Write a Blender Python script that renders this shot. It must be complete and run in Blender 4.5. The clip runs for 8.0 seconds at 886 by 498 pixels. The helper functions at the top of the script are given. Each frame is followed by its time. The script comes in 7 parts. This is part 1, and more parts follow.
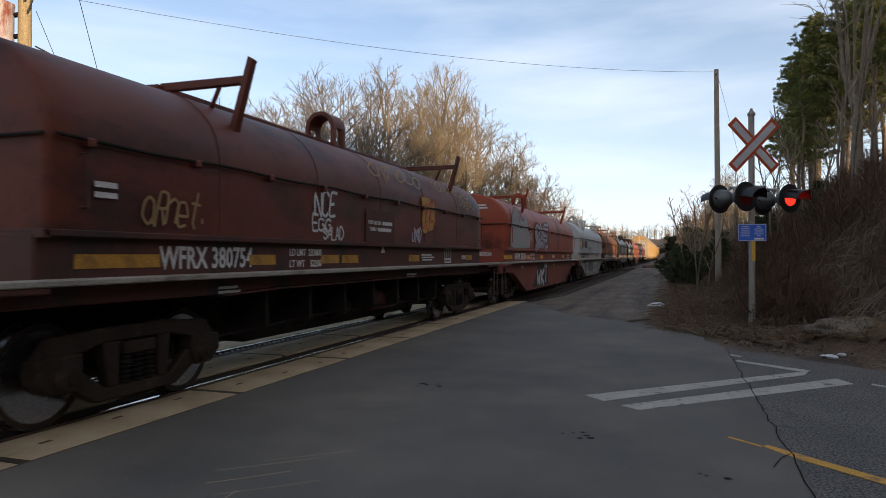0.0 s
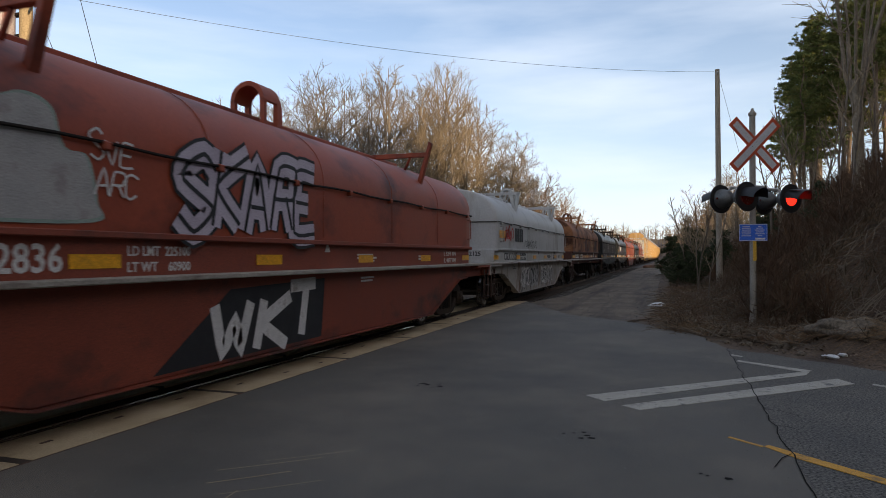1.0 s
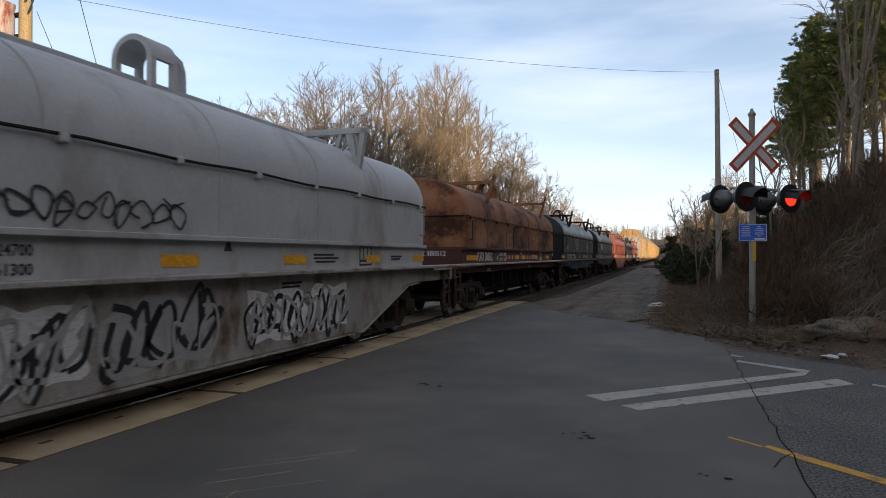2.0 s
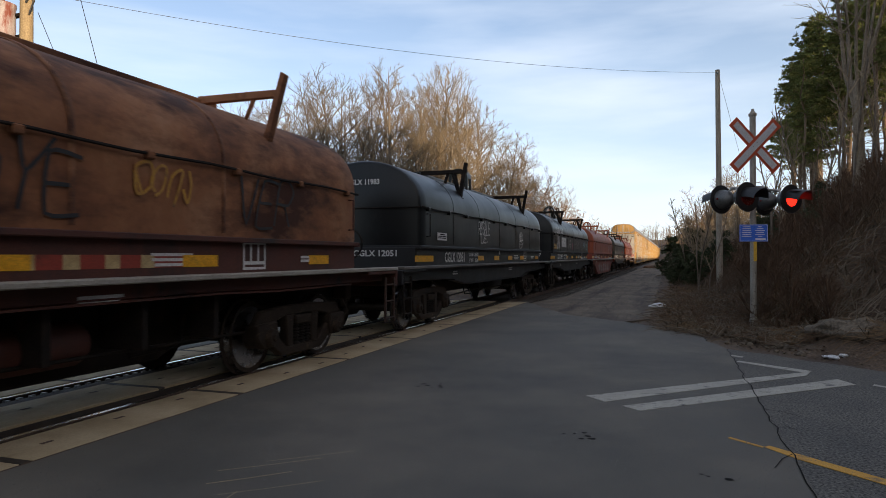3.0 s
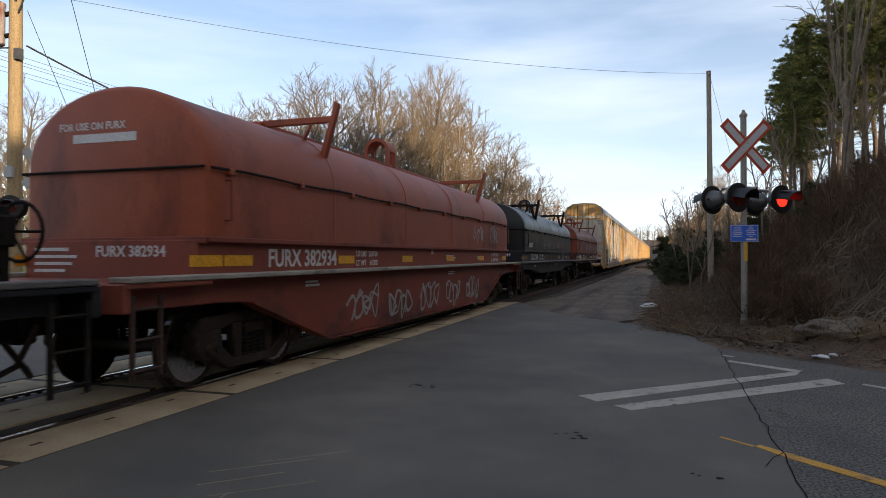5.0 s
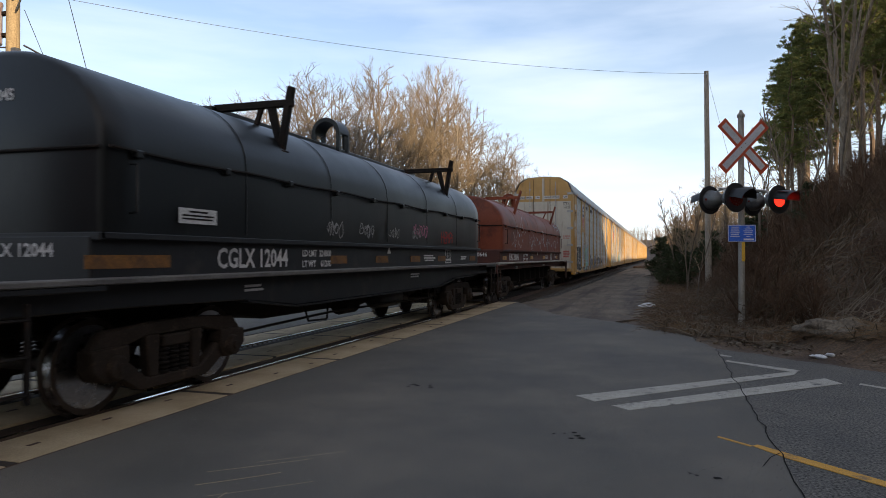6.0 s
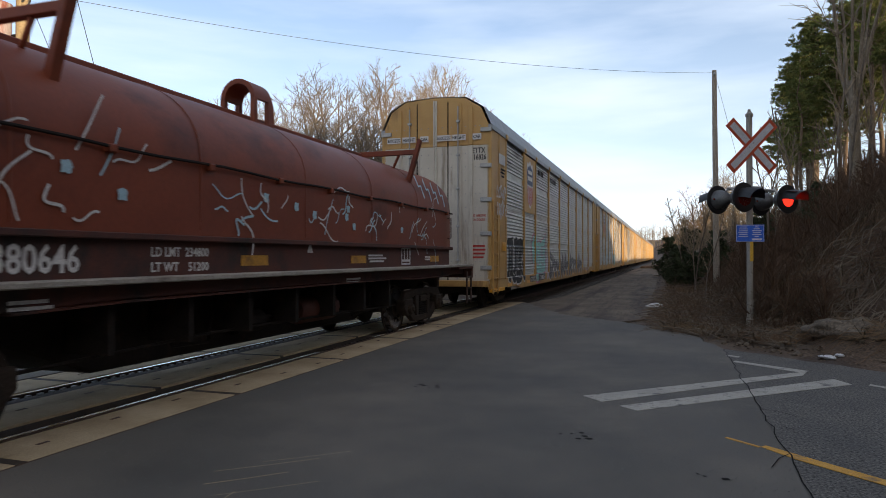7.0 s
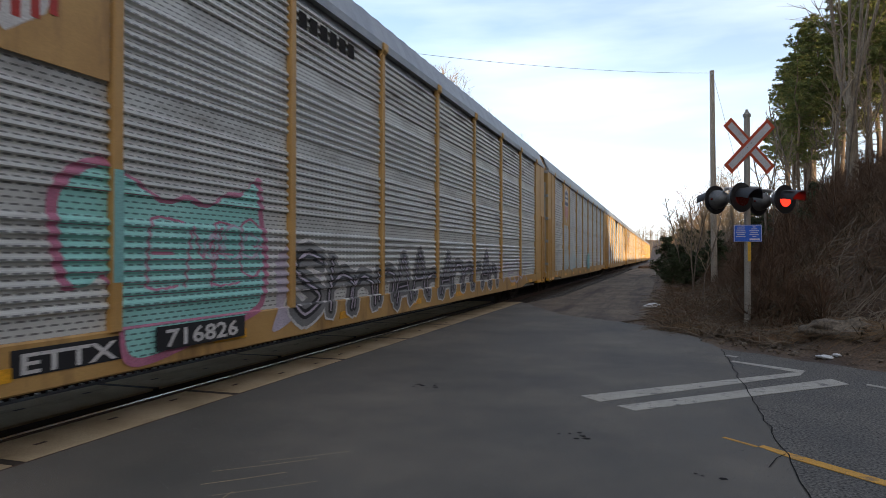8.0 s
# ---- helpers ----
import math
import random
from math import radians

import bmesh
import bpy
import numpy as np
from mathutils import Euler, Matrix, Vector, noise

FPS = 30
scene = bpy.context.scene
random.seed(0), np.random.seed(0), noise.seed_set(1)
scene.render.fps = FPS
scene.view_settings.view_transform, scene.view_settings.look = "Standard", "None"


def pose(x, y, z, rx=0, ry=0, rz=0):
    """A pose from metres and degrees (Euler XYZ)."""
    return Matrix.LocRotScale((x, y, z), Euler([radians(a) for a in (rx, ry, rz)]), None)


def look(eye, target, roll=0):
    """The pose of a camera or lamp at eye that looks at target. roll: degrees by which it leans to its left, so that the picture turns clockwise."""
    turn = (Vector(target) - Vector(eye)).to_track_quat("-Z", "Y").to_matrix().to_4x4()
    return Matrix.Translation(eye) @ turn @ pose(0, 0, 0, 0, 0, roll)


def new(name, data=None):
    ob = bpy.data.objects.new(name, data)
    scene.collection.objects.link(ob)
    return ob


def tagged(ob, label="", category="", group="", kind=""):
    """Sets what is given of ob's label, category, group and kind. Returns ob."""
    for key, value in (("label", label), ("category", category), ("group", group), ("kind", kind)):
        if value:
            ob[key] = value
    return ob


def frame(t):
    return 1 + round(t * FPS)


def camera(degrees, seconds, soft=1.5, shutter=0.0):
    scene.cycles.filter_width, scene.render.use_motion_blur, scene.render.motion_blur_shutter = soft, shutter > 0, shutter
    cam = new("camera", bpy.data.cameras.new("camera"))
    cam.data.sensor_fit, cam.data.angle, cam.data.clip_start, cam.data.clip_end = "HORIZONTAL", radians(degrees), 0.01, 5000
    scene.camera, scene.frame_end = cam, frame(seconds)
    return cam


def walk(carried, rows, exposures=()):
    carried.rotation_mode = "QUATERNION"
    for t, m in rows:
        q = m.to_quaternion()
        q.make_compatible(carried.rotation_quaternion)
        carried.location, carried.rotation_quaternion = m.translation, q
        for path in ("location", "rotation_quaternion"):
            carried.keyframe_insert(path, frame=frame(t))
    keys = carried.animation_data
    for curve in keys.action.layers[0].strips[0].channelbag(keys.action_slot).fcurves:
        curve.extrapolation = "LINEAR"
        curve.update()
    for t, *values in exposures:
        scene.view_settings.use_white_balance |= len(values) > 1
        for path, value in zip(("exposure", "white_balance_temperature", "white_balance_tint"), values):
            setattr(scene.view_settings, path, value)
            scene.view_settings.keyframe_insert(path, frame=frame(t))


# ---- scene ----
# The track runs along +Y with its rail tops at z = 0; the camera stands beside the crossing, 5.93 m from the track's centre.
cam = camera(66.35, 8.0, soft=0.6, shutter=0.06)
LENS = 1200.0
TURN, TILT = 18.1, 0.62
# small sways of the camera: seconds, sideways and upward shift in lens units
SWAY = [(0.0, 6.5, -1.2), (0.5, 7.0, -1.5), (1.0, 8.0, -1.2), (1.5, 7.5, -1.5), (1.7, 7.2, -1.2), (2.8, 8.3, -0.6), (3.0, 8.5, -0.3),
        (3.2, 7.5, 0.0), (3.5, 4.2, 0.0), (4.0, 3.0, 0.0), (4.5, 0.0, 0.0), (4.7, -2.0, 0.0), (5.8, -9.8, 0.0), (6.0, -8.7, 0.0),
        (6.2, -7.0, 0.0), (6.35, 2.0, 0.0), (6.5, 7.0, 0.0), (7.0, 3.5, 0.0), (7.5, 0.0, 0.0), (8.0, 0.0, 0.0)]
EYE_Z = 1.5
walk(cam, [(t, pose(0, 0, EYE_Z, 90 + TILT + math.degrees(dy / LENS), 0, TURN + math.degrees(dx / LENS))) for t, dx, dy in SWAY],
     [(0.0, 0.07, 7550, 15), (1.0, 0.02, 7550, 15), (1.5, 0.13, 7550, 15), (3.0, 0.05, 7550, 15), (3.5, 0.08, 7550, 15), (4.0, 0.20, 7550, 15), (4.5, 0.13, 7550, 15), (6.5, 0.24, 7550, 15), (7.0, 0.20, 7550, 15), (7.5, 0.30, 7550, 15), (8.0, 0.52, 7550, 15)])

# ---- sky and sun: a low evening sun over the wooded bank, thin high cloud ----
SUN_EL, SUN_AZ = 14.0, 125.0
world = bpy.data.worlds.new("sky")
scene.world = world
world.use_nodes = True
wn, wl = world.node_tree.nodes, world.node_tree.links
for n in list(wn):
    wn.remove(n)
w_out = wn.new("ShaderNodeOutputWorld")
w_bg = wn.new("ShaderNodeBackground")
w_sky = wn.new("ShaderNodeTexSky")
w_sky.sky_type = "NISHITA"
w_sky.sun_disc = False
w_sky.sun_elevation, w_sky.sun_rotation = radians(SUN_EL), radians(SUN_AZ)
w_sky.air_density, w_sky.dust_density, w_sky.ozone_density = 1.0, 0.5, 1.3
w_co = wn.new("ShaderNodeTexCoord")
w_map = wn.new("ShaderNodeMapping")
w_map.inputs["Scale"].default_value = (1.6, 1.0, 9.0)
w_map.inputs["Rotation"].default_value = (0.10, 0.06, 0.3)
w_noise = wn.new("ShaderNodeTexNoise")
w_noise.inputs["Scale"].default_value, w_noise.inputs["Detail"].default_value = 1.6, 7.0
w_ramp = wn.new("ShaderNodeValToRGB")
w_ramp.color_ramp.elements[0].position, w_ramp.color_ramp.elements[1].position = 0.42, 0.84
w_mix = wn.new("ShaderNodeMixRGB")
# the cloud veil: bluish white away from the sun, warm around it
w_veil = wn.new("ShaderNodeMixRGB")
w_veil.inputs["Color1"].default_value = (5.8, 7.2, 9.0, 1)
w_veil.inputs["Color2"].default_value = (9.8, 8.0, 5.2, 1)
w_dot = wn.new("ShaderNodeVectorMath")
w_dot.operation = "DOT_PRODUCT"
w_dot.inputs[1].default_value = (math.sin(radians(SUN_AZ)), math.cos(radians(SUN_AZ)), 0.25)
w_near = wn.new("ShaderNodeMapRange")
w_near.inputs["From Min"].default_value, w_near.inputs["From Max"].default_value = 0.15, 0.85
wl.new(w_co.outputs["Generated"], w_dot.inputs[0])
wl.new(w_dot.outputs["Value"], w_near.inputs["Value"])
wl.new(w_near.outputs["Result"], w_veil.inputs["Fac"])
wl.new(w_veil.outputs["Color"], w_mix.inputs["Color2"])
# haze: the veil thickens towards the horizon
w_sep = wn.new("ShaderNodeSeparateXYZ")
w_low = wn.new("ShaderNodeMapRange")
w_low.inputs["From Min"].default_value, w_low.inputs["From Max"].default_value = 0.02, 0.33
w_low.inputs["To Min"].default_value, w_low.inputs["To Max"].default_value = 0.52, 0.15
wl.new(w_co.outputs["Generated"], w_sep.inputs["Vector"])
wl.new(w_sep.outputs["Z"], w_low.inputs["Value"])
w_fac = wn.new("ShaderNodeMath")
w_fac.operation = "MULTIPLY_ADD"
w_fac.inputs[1].default_value, w_fac.inputs[2].default_value = 0.55, 0.12
wl.new(w_low.outputs["Result"], w_fac.inputs[2])
w_fac.use_clamp = True
wl.new(w_co.outputs["Generated"], w_map.inputs["Vector"])
wl.new(w_map.outputs["Vector"], w_noise.inputs["Vector"])
wl.new(w_noise.outputs["Fac"], w_ramp.inputs["Fac"])
wl.new(w_ramp.outputs["Color"], w_fac.inputs[0])
wl.new(w_fac.outputs[0], w_mix.inputs["Fac"])
w_blue = wn.new("ShaderNodeMixRGB")
w_blue.blend_type = "MULTIPLY"
w_blue.inputs["Fac"].default_value = 1.0
w_blue.inputs["Color2"].default_value = (0.96, 1.13, 1.38, 1)
wl.new(w_sky.outputs["Color"], w_blue.inputs["Color1"])
wl.new(w_blue.outputs["Color"], w_mix.inputs["Color1"])
wl.new(w_mix.outputs["Color"], w_bg.inputs["Color"])
w_bg.inputs["Strength"].default_value = 0.15
wl.new(w_bg.outputs["Background"], w_out.inputs["Surface"])

sun = new("sun", bpy.data.lights.new("sun", "SUN"))
sun.data.energy, sun.data.angle, sun.data.color = 5.0, radians(0.6), (1.0, 0.86, 0.67)
az, el = radians(SUN_AZ), radians(SUN_EL)
sun_way = Vector((math.sin(az) * math.cos(el), math.cos(az) * math.cos(el), math.sin(el)))
sun.matrix_world = look(sun_way * 60, (0, 0, 0))
# ---- materials ----
def mat(name, cols, scale=3.0, rough=0.6, metal=0.0, bump=0.15, fine=70.0, stain=None, stretch=(1, 1, 1), contrast=0.25, spread=0.35, dist=0.01, spec=0.5, trans=0.0):
    """Two scales of colour variation, an optional stain (colour, amount, scale, stretch) and a fine relief."""
    m = bpy.data.materials.new(name)
    m.use_nodes = True
    nt = m.node_tree
    n, l = nt.nodes, nt.links
    b = n["Principled BSDF"]
    b.inputs["Metallic"].default_value = metal
    b.inputs["Specular IOR Level"].default_value = spec
    co = n.new("ShaderNodeTexCoord")
    mp = n.new("ShaderNodeMapping")
    mp.inputs["Scale"].default_value = stretch
    l.new(co.outputs["Object"], mp.inputs["Vector"])
    n1 = n.new("ShaderNodeTexNoise")
    n1.inputs["Scale"].default_value, n1.inputs["Detail"].default_value, n1.inputs["Roughness"].default_value = scale, 6, 0.6
    l.new(mp.outputs["Vector"], n1.inputs["Vector"])
    r = n.new("ShaderNodeValToRGB")
    e = r.color_ramp.elements
    k = len(cols)
    for i, c in enumerate(cols):
        p = 0.5 if k == 1 else 0.5 - spread / 2 + spread * i / (k - 1)
        q = e[i] if i < 2 else e.new(p)
        q.position, q.color = p, (*c, 1)
    if k == 1:
        e[1].color, e[1].position = (*cols[0], 1), 0.9
    l.new(n1.outputs["Fac"], r.inputs["Fac"])
    n2 = n.new("ShaderNodeTexNoise")
    n2.inputs["Scale"].default_value, n2.inputs["Detail"].default_value = fine, 3
    l.new(co.outputs["Object"], n2.inputs["Vector"])
    mr = n.new("ShaderNodeMapRange")
    mr.inputs["From Min"].default_value, mr.inputs["From Max"].default_value = 0.3, 0.7
    mr.inputs["To Min"].default_value, mr.inputs["To Max"].default_value = 1 - contrast, 1 + contrast
    l.new(n2.outputs["Fac"], mr.inputs["Value"])
    mul = n.new("ShaderNodeMixRGB")
    mul.blend_type = "MULTIPLY"
    mul.inputs["Fac"].default_value = 1
    l.new(r.outputs["Color"], mul.inputs["Color1"])
    l.new(mr.outputs["Result"], mul.inputs["Color2"])
    top = mul.outputs["Color"]
    if stain:
        sc, amount, sscale, sst = stain
        m3 = n.new("ShaderNodeMapping")
        m3.inputs["Scale"].default_value = sst
        n3 = n.new("ShaderNodeTexNoise")
        n3.inputs["Scale"].default_value, n3.inputs["Detail"].default_value, n3.inputs["Roughness"].default_value = sscale, 8, 0.65
        l.new(co.outputs["Object"], m3.inputs["Vector"])
        l.new(m3.outputs["Vector"], n3.inputs["Vector"])
        r3 = n.new("ShaderNodeMapRange")
        r3.inputs["From Min"].default_value, r3.inputs["From Max"].default_value = 0.66 - 0.3 * amount, 0.82 - 0.3 * amount
        l.new(n3.outputs["Fac"], r3.inputs["Value"])
        mx = n.new("ShaderNodeMixRGB")
        mx.inputs["Color2"].default_value = (*sc, 1)
        l.new(r3.outputs["Result"], mx.inputs["Fac"])
        l.new(top, mx.inputs["Color1"])
        top = mx.outputs["Color"]
    l.new(top, b.inputs["Base Color"])
    rr = n.new("ShaderNodeMapRange")
    rr.inputs["To Min"].default_value, rr.inputs["To Max"].default_value = max(0.02, rough - 0.15), min(1, rough + 0.15)
    l.new(n1.outputs["Fac"], rr.inputs["Value"])
    l.new(rr.outputs["Result"], b.inputs["Roughness"])
    if bump:
        bp = n.new("ShaderNodeBump")
        bp.inputs["Strength"].default_value, bp.inputs["Distance"].default_value = bump, dist
        l.new(n2.outputs["Fac"], bp.inputs["Height"])
        l.new(bp.outputs["Normal"], b.inputs["Normal"])
    if trans:
        b.inputs["Transmission Weight"].default_value = trans
    return m


def glow(name, col, power):
    m = bpy.data.materials.new(name)
    m.use_nodes = True
    b = m.node_tree.nodes["Principled BSDF"]
    b.inputs["Base Color"].default_value = (*col, 1)
    b.inputs["Emission Color"].default_value = (*col, 1)
    b.inputs["Emission Strength"].default_value = power
    return m


ASPHALT = mat("asphalt", [(0.062, 0.057, 0.048), (0.103, 0.092, 0.076), (0.150, 0.132, 0.107)], 0.55, 0.85, bump=0.35, fine=170, contrast=0.8, stain=((0.096, 0.090, 0.078), 0.5, 0.5, (1, 0.45, 1)), dist=0.004)
ASPHALT_OLD = mat("old_asphalt", [(0.068, 0.063, 0.055), (0.112, 0.102, 0.087)], 1.2, 0.9, bump=0.8, fine=48, contrast=1.0, dist=0.008)
SEALANT = mat("crack_filler", [(0.012, 0.011, 0.010)], 8, 0.9, bump=0.2, spec=0.1)
DIRT = mat("dirt", [(0.066, 0.038, 0.021), (0.108, 0.068, 0.040), (0.150, 0.106, 0.068)], 0.6, 0.95, bump=0.8, fine=25, contrast=0.5, stain=((0.055, 0.034, 0.022), 0.6, 0.5, (1, 1, 1)), dist=0.03)
LANE = mat("gravel_lane", [(0.085, 0.060, 0.040), (0.135, 0.100, 0.070), (0.19, 0.148, 0.107)], 0.7, 0.95, bump=0.9, fine=40, contrast=0.45, stain=((0.045, 0.032, 0.022), 0.62, 0.8, (1.9, 0.14, 1)), dist=0.02)
BERM = mat("pale_dirt", [(0.10, 0.074, 0.050), (0.16, 0.124, 0.088)], 2.0, 0.95, bump=0.9, fine=22, contrast=0.45, dist=0.03)
BALLAST = mat("ballast", [(0.045, 0.043, 0.042), (0.10, 0.095, 0.09), (0.16, 0.15, 0.14)], 7.0, 0.9, bump=0.6, fine=60, contrast=0.35)
CONCRETE = mat("panel_concrete", [(0.32, 0.23, 0.130), (0.42, 0.315, 0.19), (0.50, 0.39, 0.25)], 1.1, 0.88, bump=0.3, fine=90, contrast=0.16, stain=((0.20, 0.135, 0.08), 0.35, 1.2, (2, 0.5, 1)))
RUST_EDGE = mat("rusted_edge", [(0.05, 0.026, 0.014), (0.095, 0.048, 0.026)], 6, 0.8, bump=0.3)
RUBBER = mat("flangeway_rubber", [(0.022, 0.014, 0.009), (0.050, 0.032, 0.020)], 5, 0.8, bump=0.3)
RAIL_TOP = mat("polished_rail", [(0.62, 0.63, 0.66)], 3, 0.22, 1.0, bump=0.03, contrast=0.06)
RAIL = mat("rusted_rail", [(0.05, 0.03, 0.02), (0.10, 0.058, 0.038)], 5, 0.8, bump=0.3)
TIE = mat("tie_wood", [(0.035, 0.027, 0.021), (0.085, 0.068, 0.055)], 3, 0.9, bump=0.5, fine=40, stretch=(1, 6, 6))
WHITE_LINE = mat("worn_white_paint", [(0.30, 0.28, 0.235), (0.42, 0.395, 0.335)], 3, 0.8, bump=0.4, fine=120, contrast=0.25, stain=((0.07, 0.07, 0.072), 0.42, 6.0, (1, 1, 1)))
YELLOW_LINE = mat("worn_yellow_paint", [(0.50, 0.24, 0.03), (0.62, 0.32, 0.05)], 3, 0.8, bump=0.4, fine=120, stain=((0.07, 0.07, 0.07), 0.35, 5.0, (1, 1, 1)))
STEEL_DARK = mat("grimy_steel", [(0.010, 0.008, 0.007), (0.022, 0.017, 0.014)], 4, 0.8, 0.1, spec=0.2, bump=0.25, fine=45, stain=((0.05, 0.030, 0.02), 0.3, 3.0, (1, 1, 1)))
TRUCK = mat("truck_steel", [(0.020, 0.015, 0.011), (0.045, 0.032, 0.024)], 3, 0.8, 0.1, spec=0.2, bump=0.3, fine=40, stain=((0.11, 0.075, 0.05), 0.3, 5.0, (1, 1, 1)))
WHEEL = mat("wheel_steel", [(0.030, 0.022, 0.017), (0.06, 0.042, 0.032)], 6, 0.7, 0.35, bump=0.15)
TREAD = mat("wheel_tread", [(0.50, 0.50, 0.52)], 6, 0.28, 1.0, bump=0.03)
AMBER = mat("reflector_amber", [(0.75, 0.34, 0.02), (0.85, 0.42, 0.03)], 8, 0.35, bump=0.05, stain=((0.25, 0.11, 0.03), 0.25, 3.0, (1, 1, 1)))
AMBER_OLD = mat("faded_reflector", [(0.42, 0.20, 0.03), (0.55, 0.27, 0.03)], 8, 0.5, bump=0.1, stain=((0.12, 0.06, 0.03), 0.4, 3.0, (1, 1, 1)))
WHITE_PAINT = mat("stencil_white", [(0.55, 0.54, 0.52), (0.70, 0.69, 0.67)], 5, 0.7, bump=0.05, stain=((0.28, 0.24, 0.21), 0.35, 5, (1, 1, 1)))
BLACK_PAINT = mat("stencil_black", [(0.015, 0.015, 0.017)], 5, 0.6, bump=0.05)
RED_PAINT = mat("stencil_red", [(0.45, 0.035, 0.025)], 5, 0.6, bump=0.05)
TEAL_PAINT = mat("spray_teal", [(0.16, 0.44, 0.42), (0.26, 0.56, 0.53)], 2, 0.6, bump=0.05)
PALE_PAINT = mat("spray_grey", [(0.30, 0.30, 0.29), (0.42, 0.41, 0.40)], 2, 0.7, bump=0.05, stain=((0.2, 0.16, 0.15), 0.4, 2, (1, 1, 1)))
LILAC_PAINT = mat("spray_lilac", [(0.42, 0.36, 0.44), (0.55, 0.50, 0.57)], 2, 0.6, bump=0.05)
PINK_PAINT = mat("spray_pink", [(0.45, 0.14, 0.22), (0.55, 0.2, 0.3)], 2, 0.6, bump=0.05)
BLUE_PAINT = mat("spray_blue", [(0.30, 0.48, 0.55), (0.45, 0.62, 0.68)], 2, 0.6, bump=0.05)
NAVY = mat("shield_blue", [(0.02, 0.035, 0.12)], 4, 0.5, bump=0.05)
SPRAYS = {"w": WHITE_PAINT, "k": BLACK_PAINT, "r": RED_PAINT, "t": TEAL_PAINT, "g": PALE_PAINT, "l": LILAC_PAINT, "p": PINK_PAINT, "b": BLUE_PAINT}
YELLOW_CAR = mat("autorack_yellow", [(0.46, 0.255, 0.078), (0.56, 0.335, 0.12)], 1.2, 0.55, bump=0.08, contrast=0.1, stain=((0.20, 0.10, 0.035), 0.4, 1.6, (1, 1, 0.25)))
WHITE_CAR = mat("autorack_door_white", [(0.46, 0.42, 0.35), (0.60, 0.56, 0.48)], 0.9, 0.55, bump=0.06, contrast=0.08, stain=((0.26, 0.20, 0.15), 0.45, 1.2, (3, 3, 0.35)))
ROOF_CAR = mat("galvanised_roof", [(0.22, 0.23, 0.24), (0.34, 0.35, 0.36)], 1.5, 0.5, 0.5, bump=0.08)
WOOD_POLE = mat("weathered_pole", [(0.26, 0.215, 0.165), (0.38, 0.32, 0.26)], 3, 0.9, bump=0.5, fine=30, stretch=(8, 8, 0.6))
WOOD_POLE_TAN = mat("tan_pole", [(0.30, 0.21, 0.11), (0.42, 0.31, 0.17)], 3, 0.9, bump=0.5, fine=30, stretch=(8, 8, 0.6))
WIRE = mat("wire_black", [(0.03, 0.03, 0.035)], 3, 0.6, bump=0)
GALV = mat("galvanised", [(0.30, 0.30, 0.295), (0.42, 0.42, 0.41)], 5, 0.5, 0.4, bump=0.08)
POST = mat("aged_post", [(0.24, 0.215, 0.18), (0.34, 0.31, 0.27)], 2.5, 0.6, 0.1, bump=0.1, stain=((0.13, 0.10, 0.07), 0.3, 2, (3, 3, 0.4)))
SIGN_RED = mat("sign_red", [(0.42, 0.055, 0.02), (0.50, 0.08, 0.03)], 4, 0.5, bump=0.03)
SIGN_WHITE = mat("sign_white", [(0.42, 0.43, 0.45), (0.50, 0.51, 0.53)], 3, 0.45, bump=0.03)
SIGN_BLUE = mat("sign_blue", [(0.012, 0.12, 0.58)], 4, 0.4, bump=0.02)
SIGN_YELLOW = mat("strip_yellow", [(0.62, 0.33, 0.02)], 4, 0.5, bump=0.03)
LAMP_BLACK = mat("lamp_black", [(0.010, 0.010, 0.011), (0.018, 0.018, 0.019)], 5, 0.5, bump=0.06)
LAMP_ALU = mat("lamp_back_grey", [(0.10, 0.10, 0.10), (0.16, 0.16, 0.155)], 5, 0.45, 0.5, bump=0.06)
LENS_DARK = mat("unlit_red_lens", [(0.10, 0.006, 0.004), (0.16, 0.010, 0.006)], 30, 0.25, bump=0.1)
LENS_LIT = glow("lit_red_lens", (1.0, 0.030, 0.018), 2.0)
TRANSFORMER = mat("rusting_transformer", [(0.40, 0.34, 0.32), (0.52, 0.46, 0.44)], 2, 0.6, bump=0.1, stain=((0.25, 0.06, 0.035), 0.6, 2.2, (2, 2, 0.6)))
BARK = mat("bark_grey_brown", [(0.10, 0.075, 0.055), (0.19, 0.15, 0.115)], 4, 0.95, bump=0.7, fine=25, stretch=(4, 4, 0.8))
BARK_DARK = mat("bark_dark", [(0.15, 0.115, 0.08), (0.26, 0.205, 0.15)], 4, 0.95, bump=0.8, fine=22, stretch=(4, 4, 0.7), dist=0.03)
BIRCH = mat("bark_birch", [(0.26, 0.21, 0.16), (0.40, 0.34, 0.27)], 4, 0.9, bump=0.4, fine=20, stretch=(2, 2, 5))
TWIG = mat("twigs_tan", [(0.19, 0.14, 0.088), (0.28, 0.215, 0.14)], 1, 0.95, bump=0)
TWIG_RED = mat("twigs_reddish", [(0.20, 0.12, 0.07), (0.29, 0.18, 0.11)], 1, 0.95, bump=0)
TWIG_GREY = mat("twigs_grey", [(0.13, 0.102, 0.075), (0.22, 0.18, 0.138)], 1, 0.95, bump=0)
PINE_BARK = mat("pine_bark", [(0.13, 0.085, 0.055), (0.24, 0.17, 0.115)], 4, 0.95, bump=0.7, fine=20, stretch=(4, 4, 1))
NEEDLES = mat("pine_needles", [(0.080, 0.108, 0.028), (0.16, 0.18, 0.048), (0.27, 0.25, 0.075)], 0.9, 0.8, bump=0)
